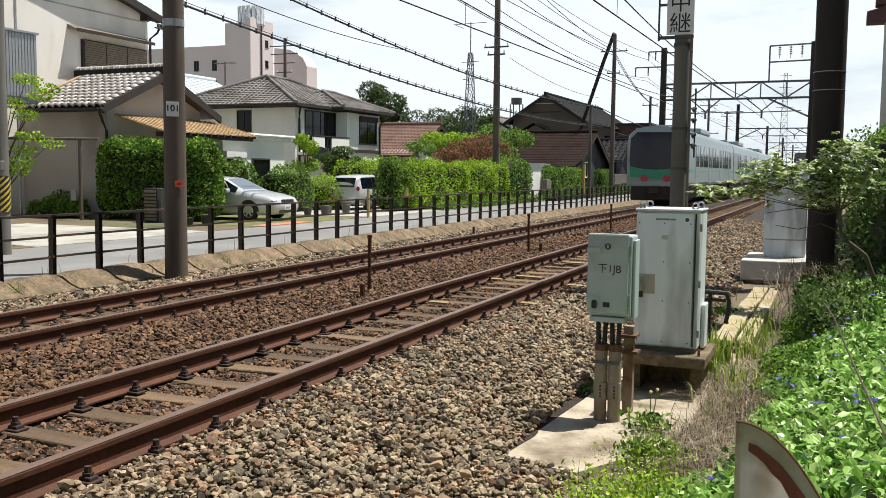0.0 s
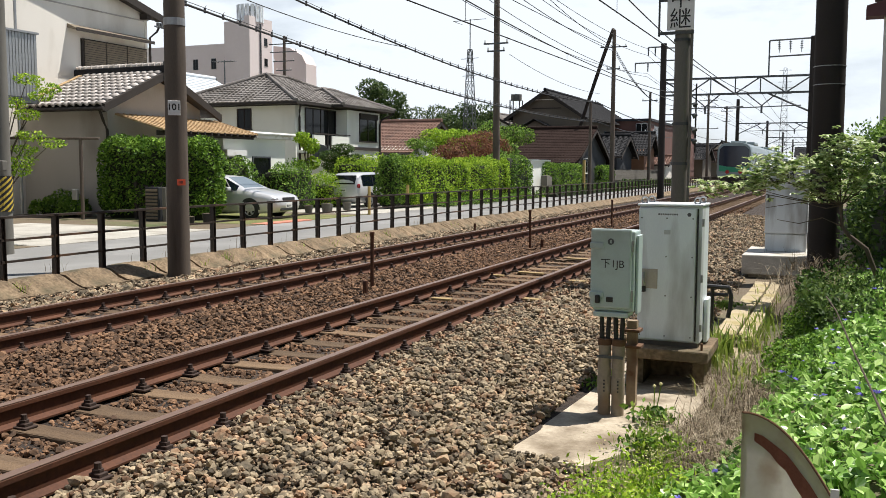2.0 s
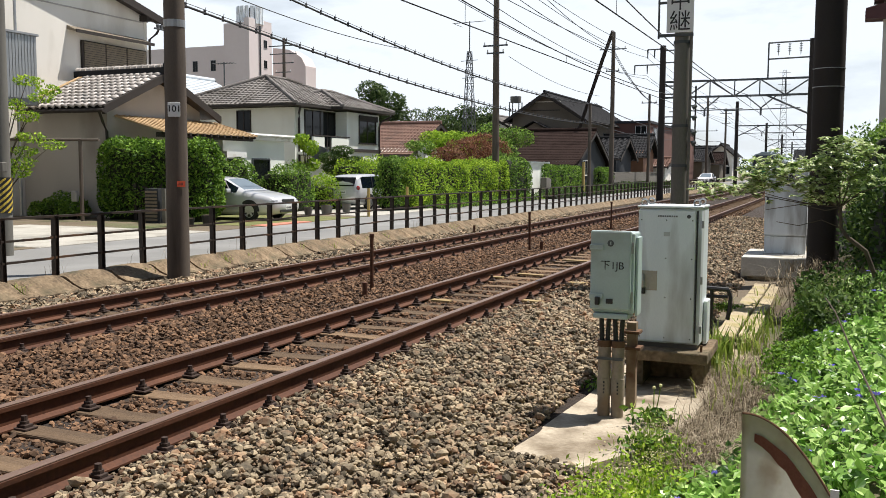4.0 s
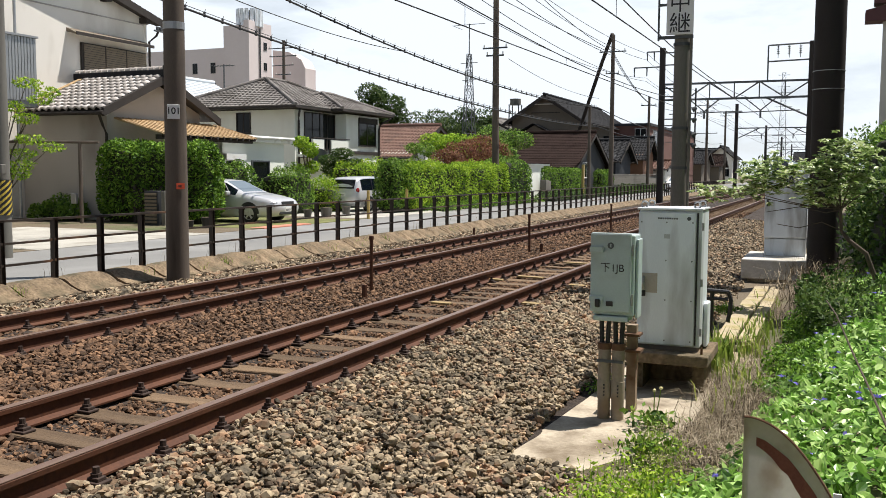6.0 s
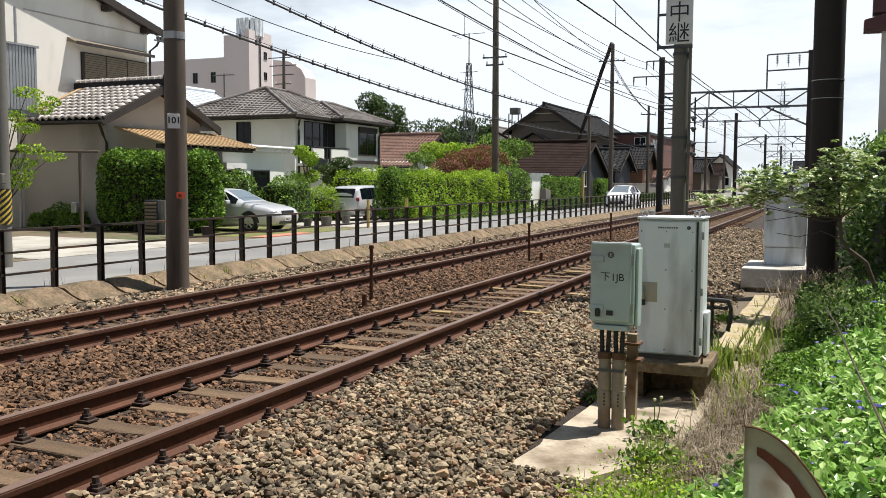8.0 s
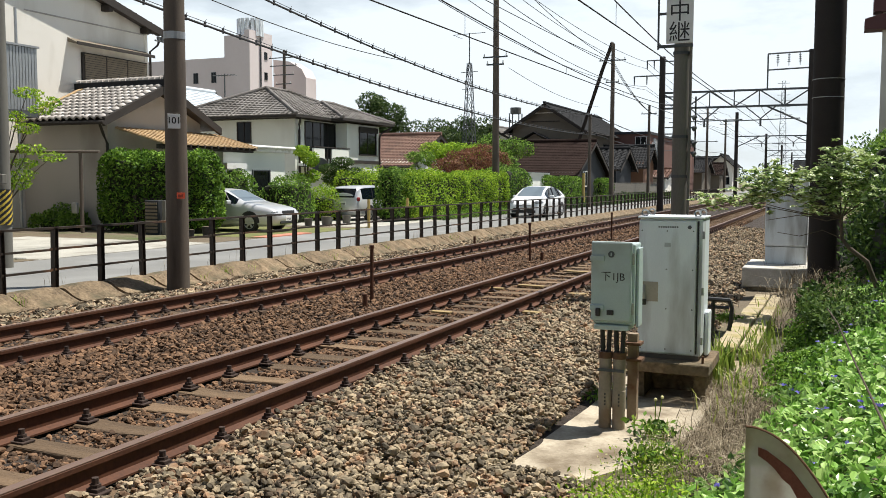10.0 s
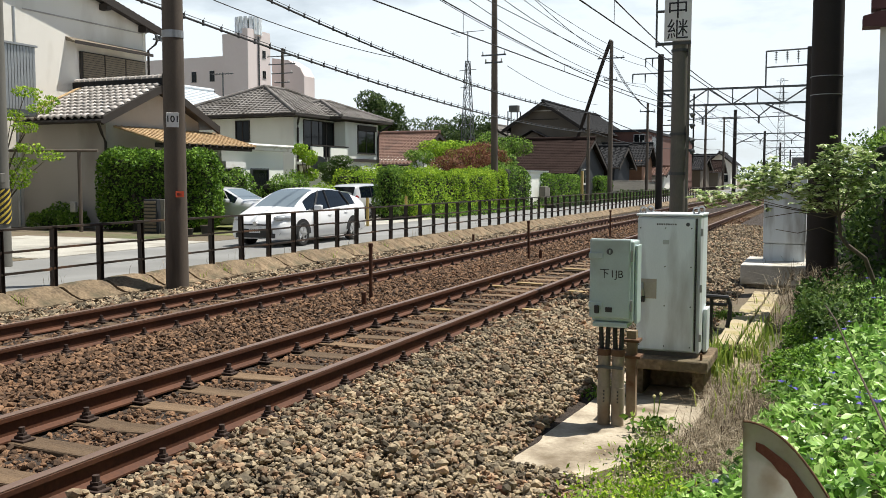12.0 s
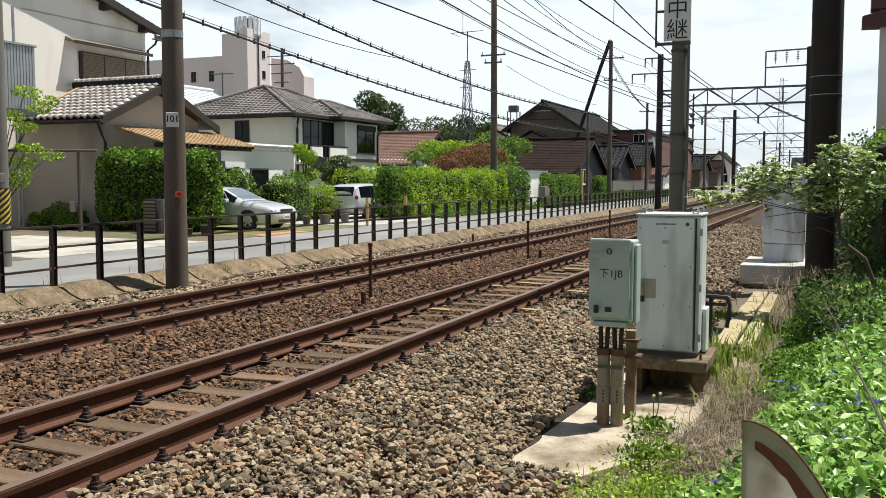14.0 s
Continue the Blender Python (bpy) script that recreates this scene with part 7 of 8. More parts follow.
def build_gardens():
    hedge("hedge", "tall dark evergreen hedge beside the stucco wing", (-23.0, 23.5, -0.1), (-18.5, 25.0, 2.62), 17000, 0.12, M_LEAF_DARK, 1, 0.25, 0.6)
    hedge("hedge", "long clipped bright green hedge along the lane", (-17.75, 34.6, -0.1), (-16.55, 50.2, 2.12), 38000, 0.1, M_LEAF_LIGHT, 2, 0.36, 0.5)
    hedge("hedge", "dark rounded evergreen shrub at the hedge's corner", (-17.85, 33.8, -0.1), (-16.6, 36.0, 2.2), 6000, 0.12, M_LEAF_MID, 3, 0.2, 0.6)
    hedge("hedge", "rounded green shrub at the far end of the hedge", (-18.6, 47.6, -0.1), (-16.3, 51.8, 2.5), 8000, 0.13, M_LEAF_MID, 4, 0.3, 1.0)
    hedge("hedge", "flat-topped clipped hedge behind a gate", (-17.9, 55.9, 0.2), (-16.9, 66.0, 1.97), 7000, 0.15, M_LEAF_MID, 5, 0.12, 0.25)
    hedge("shrub", "small dark conical shrub beside the lane", (-17.6, 71.0, -0.1), (-16.6, 75.0, 1.9), 3000, 0.15, M_LEAF_DARK, 6, 0.15, 0.45, "shrub")
    hedge("hedge", "low bright garden hedge behind the minivan", (-22.6, 38.2, -0.1), (-20.6, 45.5, 2.1), 9000, 0.13, M_LEAF_LIGHT, 7, 0.4, 0.8)
    hedge("shrub", "round glossy shrub beside the silver sedan", (-22.0, 27.6, -0.1), (-20.4, 29.6, 2.05), 4500, 0.11, M_LEAF_MID, 8, 0.25, 0.8, "shrub")
    hedge("shrub", "leafy garden shrub before the annex", (-21.6, 30.6, -0.1), (-19.8, 33.2, 1.75), 5000, 0.11, M_LEAF_MID, 9, 0.45, 0.8, "shrub")
    hedge("shrub", "mixed pale green shrubs in the garden bed", (-21.2, 33.4, -0.1), (-19.6, 35.6, 1.2), 4000, 0.1, M_LEAF_LIGHT, 10, 0.45, 0.6, "shrub")
    hedge("shrub", "low leafy shrub at the foot of the stucco wall", (-25.6, 22.9, -0.1), (-23.5, 24.1, 0.62), 3500, 0.1, M_LEAF_MID, 11, 0.3, 0.35, "shrub", core=0.35)
    # two added plant strips, coloured dark to draw the shade beyond the lane
    hedge("shrub", "low undergrowth added dark for the shade along the house fronts", (-16.5, 52.5, -0.1), (-14.95, 73.0, 0.42), 7000, 0.11, M_LEAF_SHADE, 12, 0.35, 0.2, "shrub")
    hedge("shrub", "low undergrowth added dark for the shade below the block wall", (-16.5, 73.5, -0.1), (-14.95, 98.0, 0.5), 7000, 0.13, M_LEAF_SHADE, 13, 0.35, 0.2, "shrub")
    hedge("shrub", "low grassy growth at the foot of the long hedge", (-16.7, 36.5, -0.1), (-15.5, 51.5, 0.22), 6000, 0.09, M_LEAF_DARK, 14, 0.25, 0.1, "shrub", core=0.35)
    tree("tree", "young light green tree before the balcony", -22.4, 36.0, -0.1, 3.4, clump_set(1, 8, 0.35, 0.35, 1.4, 3.2, 0.25, 0.42), 2600, 0.12, M_LEAF_LIGHT, 21, 0.06)
    pine = tree("garden_pine", "cloud-pruned dark garden pine in flat tiers", -22.6, 39.6, -0.1, 3.0,
                [(0.1, 0.0, 2.55, 0.6, 0.5, 0.3), (-0.4, -0.4, 2.2, 0.6, 0.5, 0.3), (0.4, 0.5, 2.0, 0.7, 0.6, 0.32), (-0.2, 0.1, 1.7, 0.9, 0.7, 0.36), (0.4, -0.5, 1.5, 0.7, 0.6, 0.34), (0.3, 0.7, 1.3, 0.7, 0.6, 0.34)], 13000, 0.085, M_LEAF_SHADE, 22, 0.12)
    tree("red_maple", "bushy red-leaved maple behind the hedge", -20.8, 52.6, -0.1, 3.6, [(0, -3.6, 2.4, 1.0, 1.3, 0.6), (0, -1.6, 2.8, 1.1, 1.5, 0.75), (0, 0.6, 3.0, 1.2, 1.6, 0.8), (0, 2.8, 3.3, 1.1, 1.6, 0.8), (0.2, 4.6, 2.9, 0.9, 1.3, 0.8)], 6500, 0.14, M_LEAF_RED, 23, 0.12)
    tree("tree", "fresh yellow-green tree above the red maple", -23.8, 57.0, -0.1, 4.6, clump_set(3, 12, 1.6, 2.8, 2.5, 3.7, 0.6, 1.0), 9000, 0.16, M_LEAF_LIGHT, 24, 0.13)
    tree("tree", "green garden tree beside the dark pole", -21.0, 60.0, -0.1, 4.2, clump_set(4, 8, 1.2, 2.2, 2.4, 4.3, 0.7, 1.1), 6000, 0.16, M_LEAF_MID, 25, 0.12)
    tree("tree", "small twiggy tree by the pale house", -23.5, 51.5, -0.1, 3.2, clump_set(5, 5, 0.6, 0.8, 2.2, 3.2, 0.35, 0.6), 1500, 0.13, M_LEAF_MID, 26, 0.07)
    tree("tree", "thin-crowned broadleaf tree behind the roofs", -41.0, 80, -0.1, 9.5, clump_set(6, 16, 2.0, 2.2, 6.0, 9.6, 0.7, 1.3), 9000, 0.25, M_LEAF_FAR, 27, 0.25)
    tree("tree", "dense dark green tree behind the roofs", -35.0, 82, -0.1, 7.4, clump_set(7, 22, 4.6, 2.6, 4.6, 7.0, 1.0, 1.5), 12000, 0.25, M_LEAF_FAR, 28, 0.25)
    tree("tree", "dark green tree behind the lattice tower", -32.0, 84, -0.1, 6.6, clump_set(8, 10, 2.0, 2.0, 4.0, 6.2, 0.9, 1.3), 6000, 0.25, M_LEAF_FAR, 29, 0.2)
    # airy maple sprays beside the striped pole
    rng = random.Random(4)
    sprays = [(0.15 + 0.55 * rng.random(), 0.9 * rng.random(), z, 0.3, 0.3, 0.12) for z in (1.55, 1.75, 2.0, 2.15, 2.3, 2.75, 3.0, 3.2, 3.35, 3.5)]
    tree("maple", "young maple with airy light green sprays", -16.5, 14.3, -0.1, 3.8, sprays, 2300, 0.07, M_LEAF_LIGHT, 30, 0.045)
    far = thing("far_trees", pose(0, 0, 0), "dark distant woods along the horizon", "trees", kind="stuff")
    rng = np.random.default_rng(40)
    pts = []
    for k in range(90):
        c = np.array([rng.uniform(-160, 60), rng.uniform(240, 420), rng.uniform(1, 5)])
        u = rng.normal(size=(120, 3))
        u /= np.linalg.norm(u, axis=1)[:, None]
        pts.append(c + u * np.array([5, 5, 3.2]) * rng.uniform(0.5, 1, (120, 1)))
    leaf_mesh("crowns", np.concatenate(pts), 1.6, M_LEAF_FAR, far, 41)


build_gardens()


# ---- plants on the near bank ----
def bank_height(x):
    t = min(1.0, max(0.0, x + 0.95) / 1.6)
    return -0.2 + 0.32 * t * t * (3 - 2 * t)


def blades(name, label, n, spots, height, material, seed, width=0.006, lean=0.5, category="grass", spread=0.1):
    """Thin bent blades or stalks growing from spots (x, y, z)."""
    rng = np.random.default_rng(seed)
    spots = np.asarray(spots, float)
    b = spots[rng.integers(0, len(spots), n)] + rng.normal(size=(n, 3)) * np.array([spread, spread, 0])
    h = height * rng.uniform(0.5, 1.15, n)
    a = rng.uniform(0, 2 * math.pi, n)
    d = np.stack([np.cos(a), np.sin(a), np.zeros(n)], 1)
    s = np.stack([-np.sin(a), np.cos(a), np.zeros(n)], 1) * width
    k = (lean * rng.uniform(0.1, 1, n))[:, None]
    z = np.array([0, 0, 1.0])
    mid = b + (z * 0.6 + d * k * 0.3) * h[:, None]
    tip = b + (z * (1 - 0.25 * k) + d * k) * h[:, None]
    verts = np.stack([b - s, b + s, mid + s * 0.8, mid - s * 0.8, tip], 1).reshape(-1, 3)
    o = np.arange(n)[:, None] * 5
    tris = np.concatenate([o + np.array([[0, 1, 2]]), o + np.array([[0, 2, 3]]), o + np.array([[3, 2, 4]])])
    ob = big_mesh(name, verts, tris, material)
    return tagged(ob, label, category, kind="stuff")


STEM = [(0.51, 4.8, -0.1), (0.31, 5.1, 0.31), (0.23, 5.5, 0.43), (0.15, 5.8, 0.56), (0.05, 6.1, 0.75), (-0.01, 6.3, 0.81)]


def build_bank():
    rng = np.random.default_rng(50)
    # periwinkle: leaves lie in tiers over the bank
    n = 44000
    y = 2.4 + 10.5 * rng.uniform(0, 1, n) ** 1.25
    x = rng.uniform(-1.25, 3.2, n)
    edge = np.interp(y, [2.4, 4.2, 4.8, 5.4, 6.5, 8, 10, 13], [-1.1, -1.05, -0.98, -0.62, -0.42, -0.36, -0.28, -0.25])
    edge = edge + 0.12 * np.array([noise.noise(Vector((0, v * 2.2, 5))) for v in y])
    keep = x > edge
    x, y = x[keep], y[keep]
    z = np.array([bank_height(v) for v in x])
    swell = np.array([0.5 + 0.5 * noise.noise(Vector((a * 1.6, b * 1.6, 9))) for a, b in zip(x, y)])
    inner = np.clip((x - np.interp(y, [2.4, 6, 13], [-1.0, -0.45, -0.2])) / 0.8, 0.12, 1)
    z = z + (0.06 + 0.3 * swell * inner) * rng.uniform(0.1, 1, len(x)) ** 0.8
    g = thing("periwinkle", pose(0, 0, 0), "dense green ground cover with violet-blue flowers", "ground cover", kind="stuff")
    leaf_mesh("foliage", np.stack([x, y, z], 1), 0.074, M_LEAF_COVER, g, 51, None, aspect=0.55, up=0.9, oval=True)
    top = rng.choice(len(x), 260, replace=False)
    pts = []
    for i in top:
        for k in range(5):
            a = 2 * math.pi * k / 5 + i
            pts.append((x[i] + 0.014 * math.cos(a), y[i] + 0.014 * math.sin(a), z[i] + 0.05))
    f = leaf_mesh("flowers", pts, 0.026, M_FLOWER, g, 52, None, aspect=0.9, up=2.5, fold=0.1)
    # weeds in the foreground
    spots = [(rng.uniform(-1.2, -0.75), 4.2 + 1.05 * rng.uniform() if k > 5 else rng.uniform(5.3, 5.7), -0.18) for k in range(40)]
    blades("weeds", "tall pale flowering weeds at the pad's edge", 420, spots, 0.19, M_GRASSBLADE, 53, 0.0025, 0.6, "weeds", 0.05)
    pts = np.array(spots)[rng.integers(0, 40, 2600)] + np.stack([rng.normal(0, 0.09, 2600), rng.normal(0, 0.09, 2600), 0.17 * rng.uniform(0.1, 1, 2600) ** 1.6], 1)
    tagged(leaf_mesh("weed_leaves", pts, 0.035, M_LEAF_LIGHT, None, 54), "small bright weed leaves at the pad's edge", "weeds", kind="stuff")
    pts = np.array(spots)[rng.integers(0, 40, 260)] + np.stack([rng.normal(0, 0.05, 260), rng.normal(0, 0.05, 260), rng.uniform(0.18, 0.3, 260)], 1)
    tagged(leaf_mesh("weed_blossoms", pts, 0.012, M_WHITEPETAL, None, 55, aspect=0.9), "tiny pale yellow blossoms on tall weeds", "weeds", kind="stuff")
    # dry tangle along the trough
    spots = [(rng.uniform(-0.75, -0.35) + 0.02 * i, 6.0 + 0.35 * i + rng.uniform(-0.2, 0.2), -0.15) for i in range(30)]
    blades("dry_grass", "dry brown tangled stalks beside the cable trough", 700, spots, 0.26, M_DRY, 56, 0.003, 2.4, "grass", 0.16)
    spots = [(rng.uniform(-0.8, -0.35), rng.uniform(5.4, 8.6), -0.18) for i in range(90)]
    blades("dry_twigs", "tangle of thin grey-brown dead twigs", 3600, spots, 0.2, M_DRY, 61, 0.0025, 3.0, "twigs", 0.1)
    spots = [(rng.uniform(-0.35, 0.4), rng.uniform(9.5, 13.5), 0.0) for i in range(40)]
    blades("dry_twigs", "tangle of thin grey-brown dead twigs", 650, spots, 0.36, M_DRY, 62, 0.0032, 2.6, "twigs", 0.15)
    spots = [(rng.uniform(-0.6, 1.2), rng.uniform(12, 17.5), 0.0) for i in range(40)]
    blades("dry_grass", "dry grass below the bush and mast", 1300, spots, 0.38, M_DRY, 57, 0.004, 2.2, "grass", 0.2)
    spots = [(-0.92 + rng.normal() * 0.06, 8.2 + rng.normal() * 0.2, -0.2) for _ in range(10)]
    blades("long_grass", "fresh green sword-shaped grass tuft by the base", 150, spots, 0.46, M_GRASSBLADE, 58, 0.012, 0.5, "grass", 0.05)
    spots = [(-0.7 + rng.normal() * 0.08, 9.4 + rng.normal() * 1.4, -0.15) for _ in range(30)]
    blades("long_grass", "green grass growing along the cable trough", 350, spots, 0.26, M_GRASSBLADE, 59, 0.008, 0.7, "grass", 0.08)
    for i, (wx, wy, wz, hh) in enumerate(((-1.63, 7.2, -0.18, 0.22), (-1.08, 6.25, -0.15, 0.18), (-1.0, 5.65, -0.15, 0.2), (-1.15, 11.5, -0.1, 0.25))):
        blades("weed_tuft", "small green weed tuft growing in a crack", 45, [(wx, wy, wz)], hh, M_GRASSBLADE, 60 + i, 0.004, 1.0, "weeds", 0.06)
        tagged(leaf_mesh("weed_leaves", np.array([wx, wy, wz]) + rng.normal(size=(130, 3)) * np.array([0.09, 0.09, 0.02]) + np.array([0, 0, 0.07]), 0.06, M_LEAF_MID, None, 70 + i), "small weed leaves in a crack", "weeds", kind="stuff")
    # fine-leaved weeds grow through the dry stalks
    n = 15000
    y = 7.3 + 6.5 * rng.uniform(0, 1, n) ** 0.9
    x = np.interp(y, [5.4, 7, 10, 14], [-0.75, -0.55, -0.4, -0.15]) + np.abs(rng.normal(0, 0.3, n))
    clump = np.array([noise.noise(Vector((a * 2.4, b * 2.4, 31))) for a, b in zip(x, y)])
    keep = clump > -0.08
    x, y, clump = x[keep], y[keep], clump[keep]
    z = np.array([bank_height(v) for v in x]) + (0.1 + 0.35 * np.clip(clump, 0, 1)) * rng.uniform(0.2, 1.1, len(x))
    tagged(leaf_mesh("weed_leaves", np.stack([x, y, z], 1), 0.04, M_LEAF_DARK, None, 63), "fine-leaved green weeds among dry stalks", "weeds", kind="stuff")
    # two dandelion clocks on the pad
    d = thing("dandelion", pose(-1.1, 6.35, -0.15), "withered dandelion with two seed heads on the pad", "weeds")
    for dx, h in ((0.0, 0.25), (0.045, 0.27)):
        part("stalk", a_tube([(0, 0, 0), (dx * 0.7, 0, h * 0.6), (dx, 0, h)], 0.004, 5), M_GRASSBLADE, d)
        bm = bmesh.new()
        bmesh.ops.create_icosphere(bm, subdivisions=1, radius=0.014, matrix=pose(dx, 0, h))
        part("seed_head", bm, M_WHITEPETAL, d)
    # weeds along kerb and fence
    spots = [(-11.3 + rng.normal() * 0.06, rng.uniform(9, 34), -0.06) for _ in range(26)]
    blades("weeds", "thin dry weeds growing at the fence's foot", 60, spots, 0.3, M_DRY, 80, 0.004, 0.8, "weeds", 0.1)
    spots = [(-10.75 + rng.normal() * 0.05, rng.uniform(9, 30), -0.2) for _ in range(14)]
    blades("weeds", "green weeds in the joints of the kerb", 220, spots, 0.2, M_GRASSBLADE, 81, 0.006, 0.8, "weeds", 0.06)

    # broad-leaved bush that reaches over the line
    b = thing("bush", pose(0, 0, 0), "broad-leaved bush with arching twigs and leaves coloured pale as sunlit", "bush")
    stem = [Vector(p) for p in ((0.6, 12.0, 0.15), (0.4, 11.85, 0.68), (0.2, 11.8, 0.84), (0.12, 11.8, 0.95), (0.1, 11.8, 1.2))]
    part("trunk", a_tube(stem, 0.032, 8, 0.018), M_BARK, b, smooth=True)
    fork = stem[-1]
    r2 = random.Random(9)
    pts, away = [], []
    # shoots fan out low to the line side and high over the mast's foot
    shoots = [(-1.53, 1.43), (-1.37, 1.41), (-1.19, 1.47), (-1.07, 1.38), (-0.99, 1.59), (-0.94, 1.74), (-0.9, 1.53), (-0.8, 1.44), (-0.77, 1.68), (-0.63, 1.8), (-0.57, 1.65), (-0.68, 1.54), (-0.46, 1.71), (-0.4, 1.48),
              (-0.3, 1.71), (-0.19, 1.77), (-0.24, 1.48), (-0.29, 1.34), (-0.11, 1.68), (-0.06, 1.88), (0.02, 2.0), (0.05, 1.8), (-0.02, 1.57), (-0.07, 1.4), (0.08, 1.6), (0.18, 1.85), (0.24, 1.68), (0.17, 1.45),
              (0.09, 1.3), (0.3, 1.54), (0.4, 1.6), (0.15, 1.97), (0.28, 2.0), (0.41, 1.91)]
    for i, (ex, ez) in enumerate(shoots):
        e = Vector((ex, 11.8 + r2.uniform(-0.25, 0.3), ez))
        mid = fork.lerp(e, 0.55) + Vector((0, 0, r2.uniform(-0.06, 0.1)))
        if i % 2 == 0:
            part("twig", a_tube([fork, fork.lerp(mid, 0.5) + Vector((0, 0.02, -0.02)), mid, e], 0.008, 5, 0.003), M_BARK, b)
        for k in range(18):
            c = mid.lerp(e, r2.uniform(0.55, 1.1)) + Vector((r2.gauss(0, 0.075), r2.gauss(0, 0.1), r2.gauss(0, 0.05)))
            for q in range(7):
                a = r2.uniform(0, 2 * math.pi)
                d = Vector((math.cos(a), math.sin(a), r2.uniform(-0.25, 0.35)))
                pts.append(tuple(c + d * 0.04))
                away.append(tuple(d * 3))
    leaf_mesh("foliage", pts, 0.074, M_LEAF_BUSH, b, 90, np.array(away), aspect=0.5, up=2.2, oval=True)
    stem = part("stem", a_tube([Vector(p) for p in STEM], 0.008, 7, 0.004), M_BARK)
    tagged(stem, "bare bent brown stem leaning over the ground cover", "branch")
    for line, r in ((((0.1, 11.8, 1.2), (-0.06, 11.75, 1.16), (-0.34, 11.7, 1.23), (-0.73, 11.65, 1.16)), 0.009), (((0.12, 11.8, 0.95), (-0.1, 11.7, 1.05), (-0.35, 11.6, 0.98), (-0.6, 11.6, 1.02)), 0.007),
                    (((0.1, 11.8, 1.2), (0.3, 11.7, 1.38), (0.6, 11.6, 1.5)), 0.009)):
        part("bare_twig", a_tube([Vector(p) for p in line], r, 6, 0.004), M_BARK, b)
    # thicket and bank shrub take the leaf colour that is darkened as shade
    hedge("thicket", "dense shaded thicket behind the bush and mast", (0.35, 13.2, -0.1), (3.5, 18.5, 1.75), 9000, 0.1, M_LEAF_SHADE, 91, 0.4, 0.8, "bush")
    hedge("thicket", "tall green thicket below the apartment house", (0.45, 18.8, -0.1), (4.5, 24.0, 2.6), 16000, 0.085, M_LEAF_MID, 92, 0.5, 0.9, "bush")
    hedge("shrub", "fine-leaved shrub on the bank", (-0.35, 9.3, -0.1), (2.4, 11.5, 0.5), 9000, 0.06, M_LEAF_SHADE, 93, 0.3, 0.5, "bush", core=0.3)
    wf = thing("board_fence", pose(0, 0, 0), "dark weathered board fence behind the thicket", "fence")
    for k in range(14):
        part("board", a_box(0.55 + 0.2 * k, 0.73 + 0.2 * k, 18.6, 18.64, -0.2, 1.5), M_DARKWOOD, wf)


def build_scrap():
    # curved, white-painted and rusted steel sheet leaning in the weeds
    bm = bmesh.new()
    n, m = 14, 10
    rows = []
    for i in range(n + 1):
        t = i / n
        x = -0.205 + 0.235 * t
        y = 2.6 + 0.05 * math.sin(math.pi * t) - 0.02 * t
        top = 0.952 - 0.2 * t ** 1.7
        rows.append([bm.verts.new((x, y + 0.03 * (j / m), top - (top + 0.2) * j / m)) for j in range(m + 1)])
    for a, b in zip(rows, rows[1:]):
        for j in range(m):
            bm.faces.new((a[j], a[j + 1], b[j + 1], b[j]))
    r = bmesh.ops.solidify(bm, geom=bm.faces[:], thickness=0.004)
    mat = surface("rust_stained_white_enamel", (0.6, 0.58, 0.52), (0.72, 0.7, 0.65), scale=5, fine=60, rough=0.55, bump=0.1, depth=0.002, stain=(0.5, 0.44, 0.36), stain_scale=9.0)
    s = thing("scrap_sheet", pose(0, 0, 0), "curved white enamel steel sheet with rust stains", "metal sheet")
    part("sheet", bm, mat, s, smooth=True)
    part("rim", a_tube([(-0.205 + 0.235 * i / 14, 2.6 + 0.05 * math.sin(math.pi * i / 14) - 0.02 * i / 14, 0.952 - 0.2 * (i / 14) ** 1.7) for i in range(15)], 0.0035, 6), M_RUST, s, "rusty rolled edge")
    patch = bmesh.new()
    strip = []
    for i in range(9):
        t = 0.14 + 0.72 * i / 8
        x, y = -0.205 + 0.235 * t, 2.596 + 0.05 * math.sin(math.pi * t) - 0.02 * t
        top = 0.952 - 0.2 * t ** 1.7
        c = top - 0.05 - 0.012 * t + 0.002 * math.sin(i * 1.9)
        w = 0.014 + 0.075 * t + 0.003 * math.sin(i * 2.7)
        strip.append([patch.verts.new((x, y, c)), patch.verts.new((x, y + 0.003, c - w))])
    for a, b in zip(strip, strip[1:]):
        patch.faces.new((a[0], a[1], b[1], b[0]))
    part("rust_patch", patch, surface("red_brown_rust", (0.13, 0.045, 0.025), (0.24, 0.1, 0.06), scale=20, fine=120, rough=0.95, bump=0.4, depth=0.002), s, "broad red-brown rust streak")
    part("white_flange", a_box(0.028, 0.05, 2.57, 2.576, 0.2, 0.775), M_WHITE, s)


build_bank()
build_scrap()


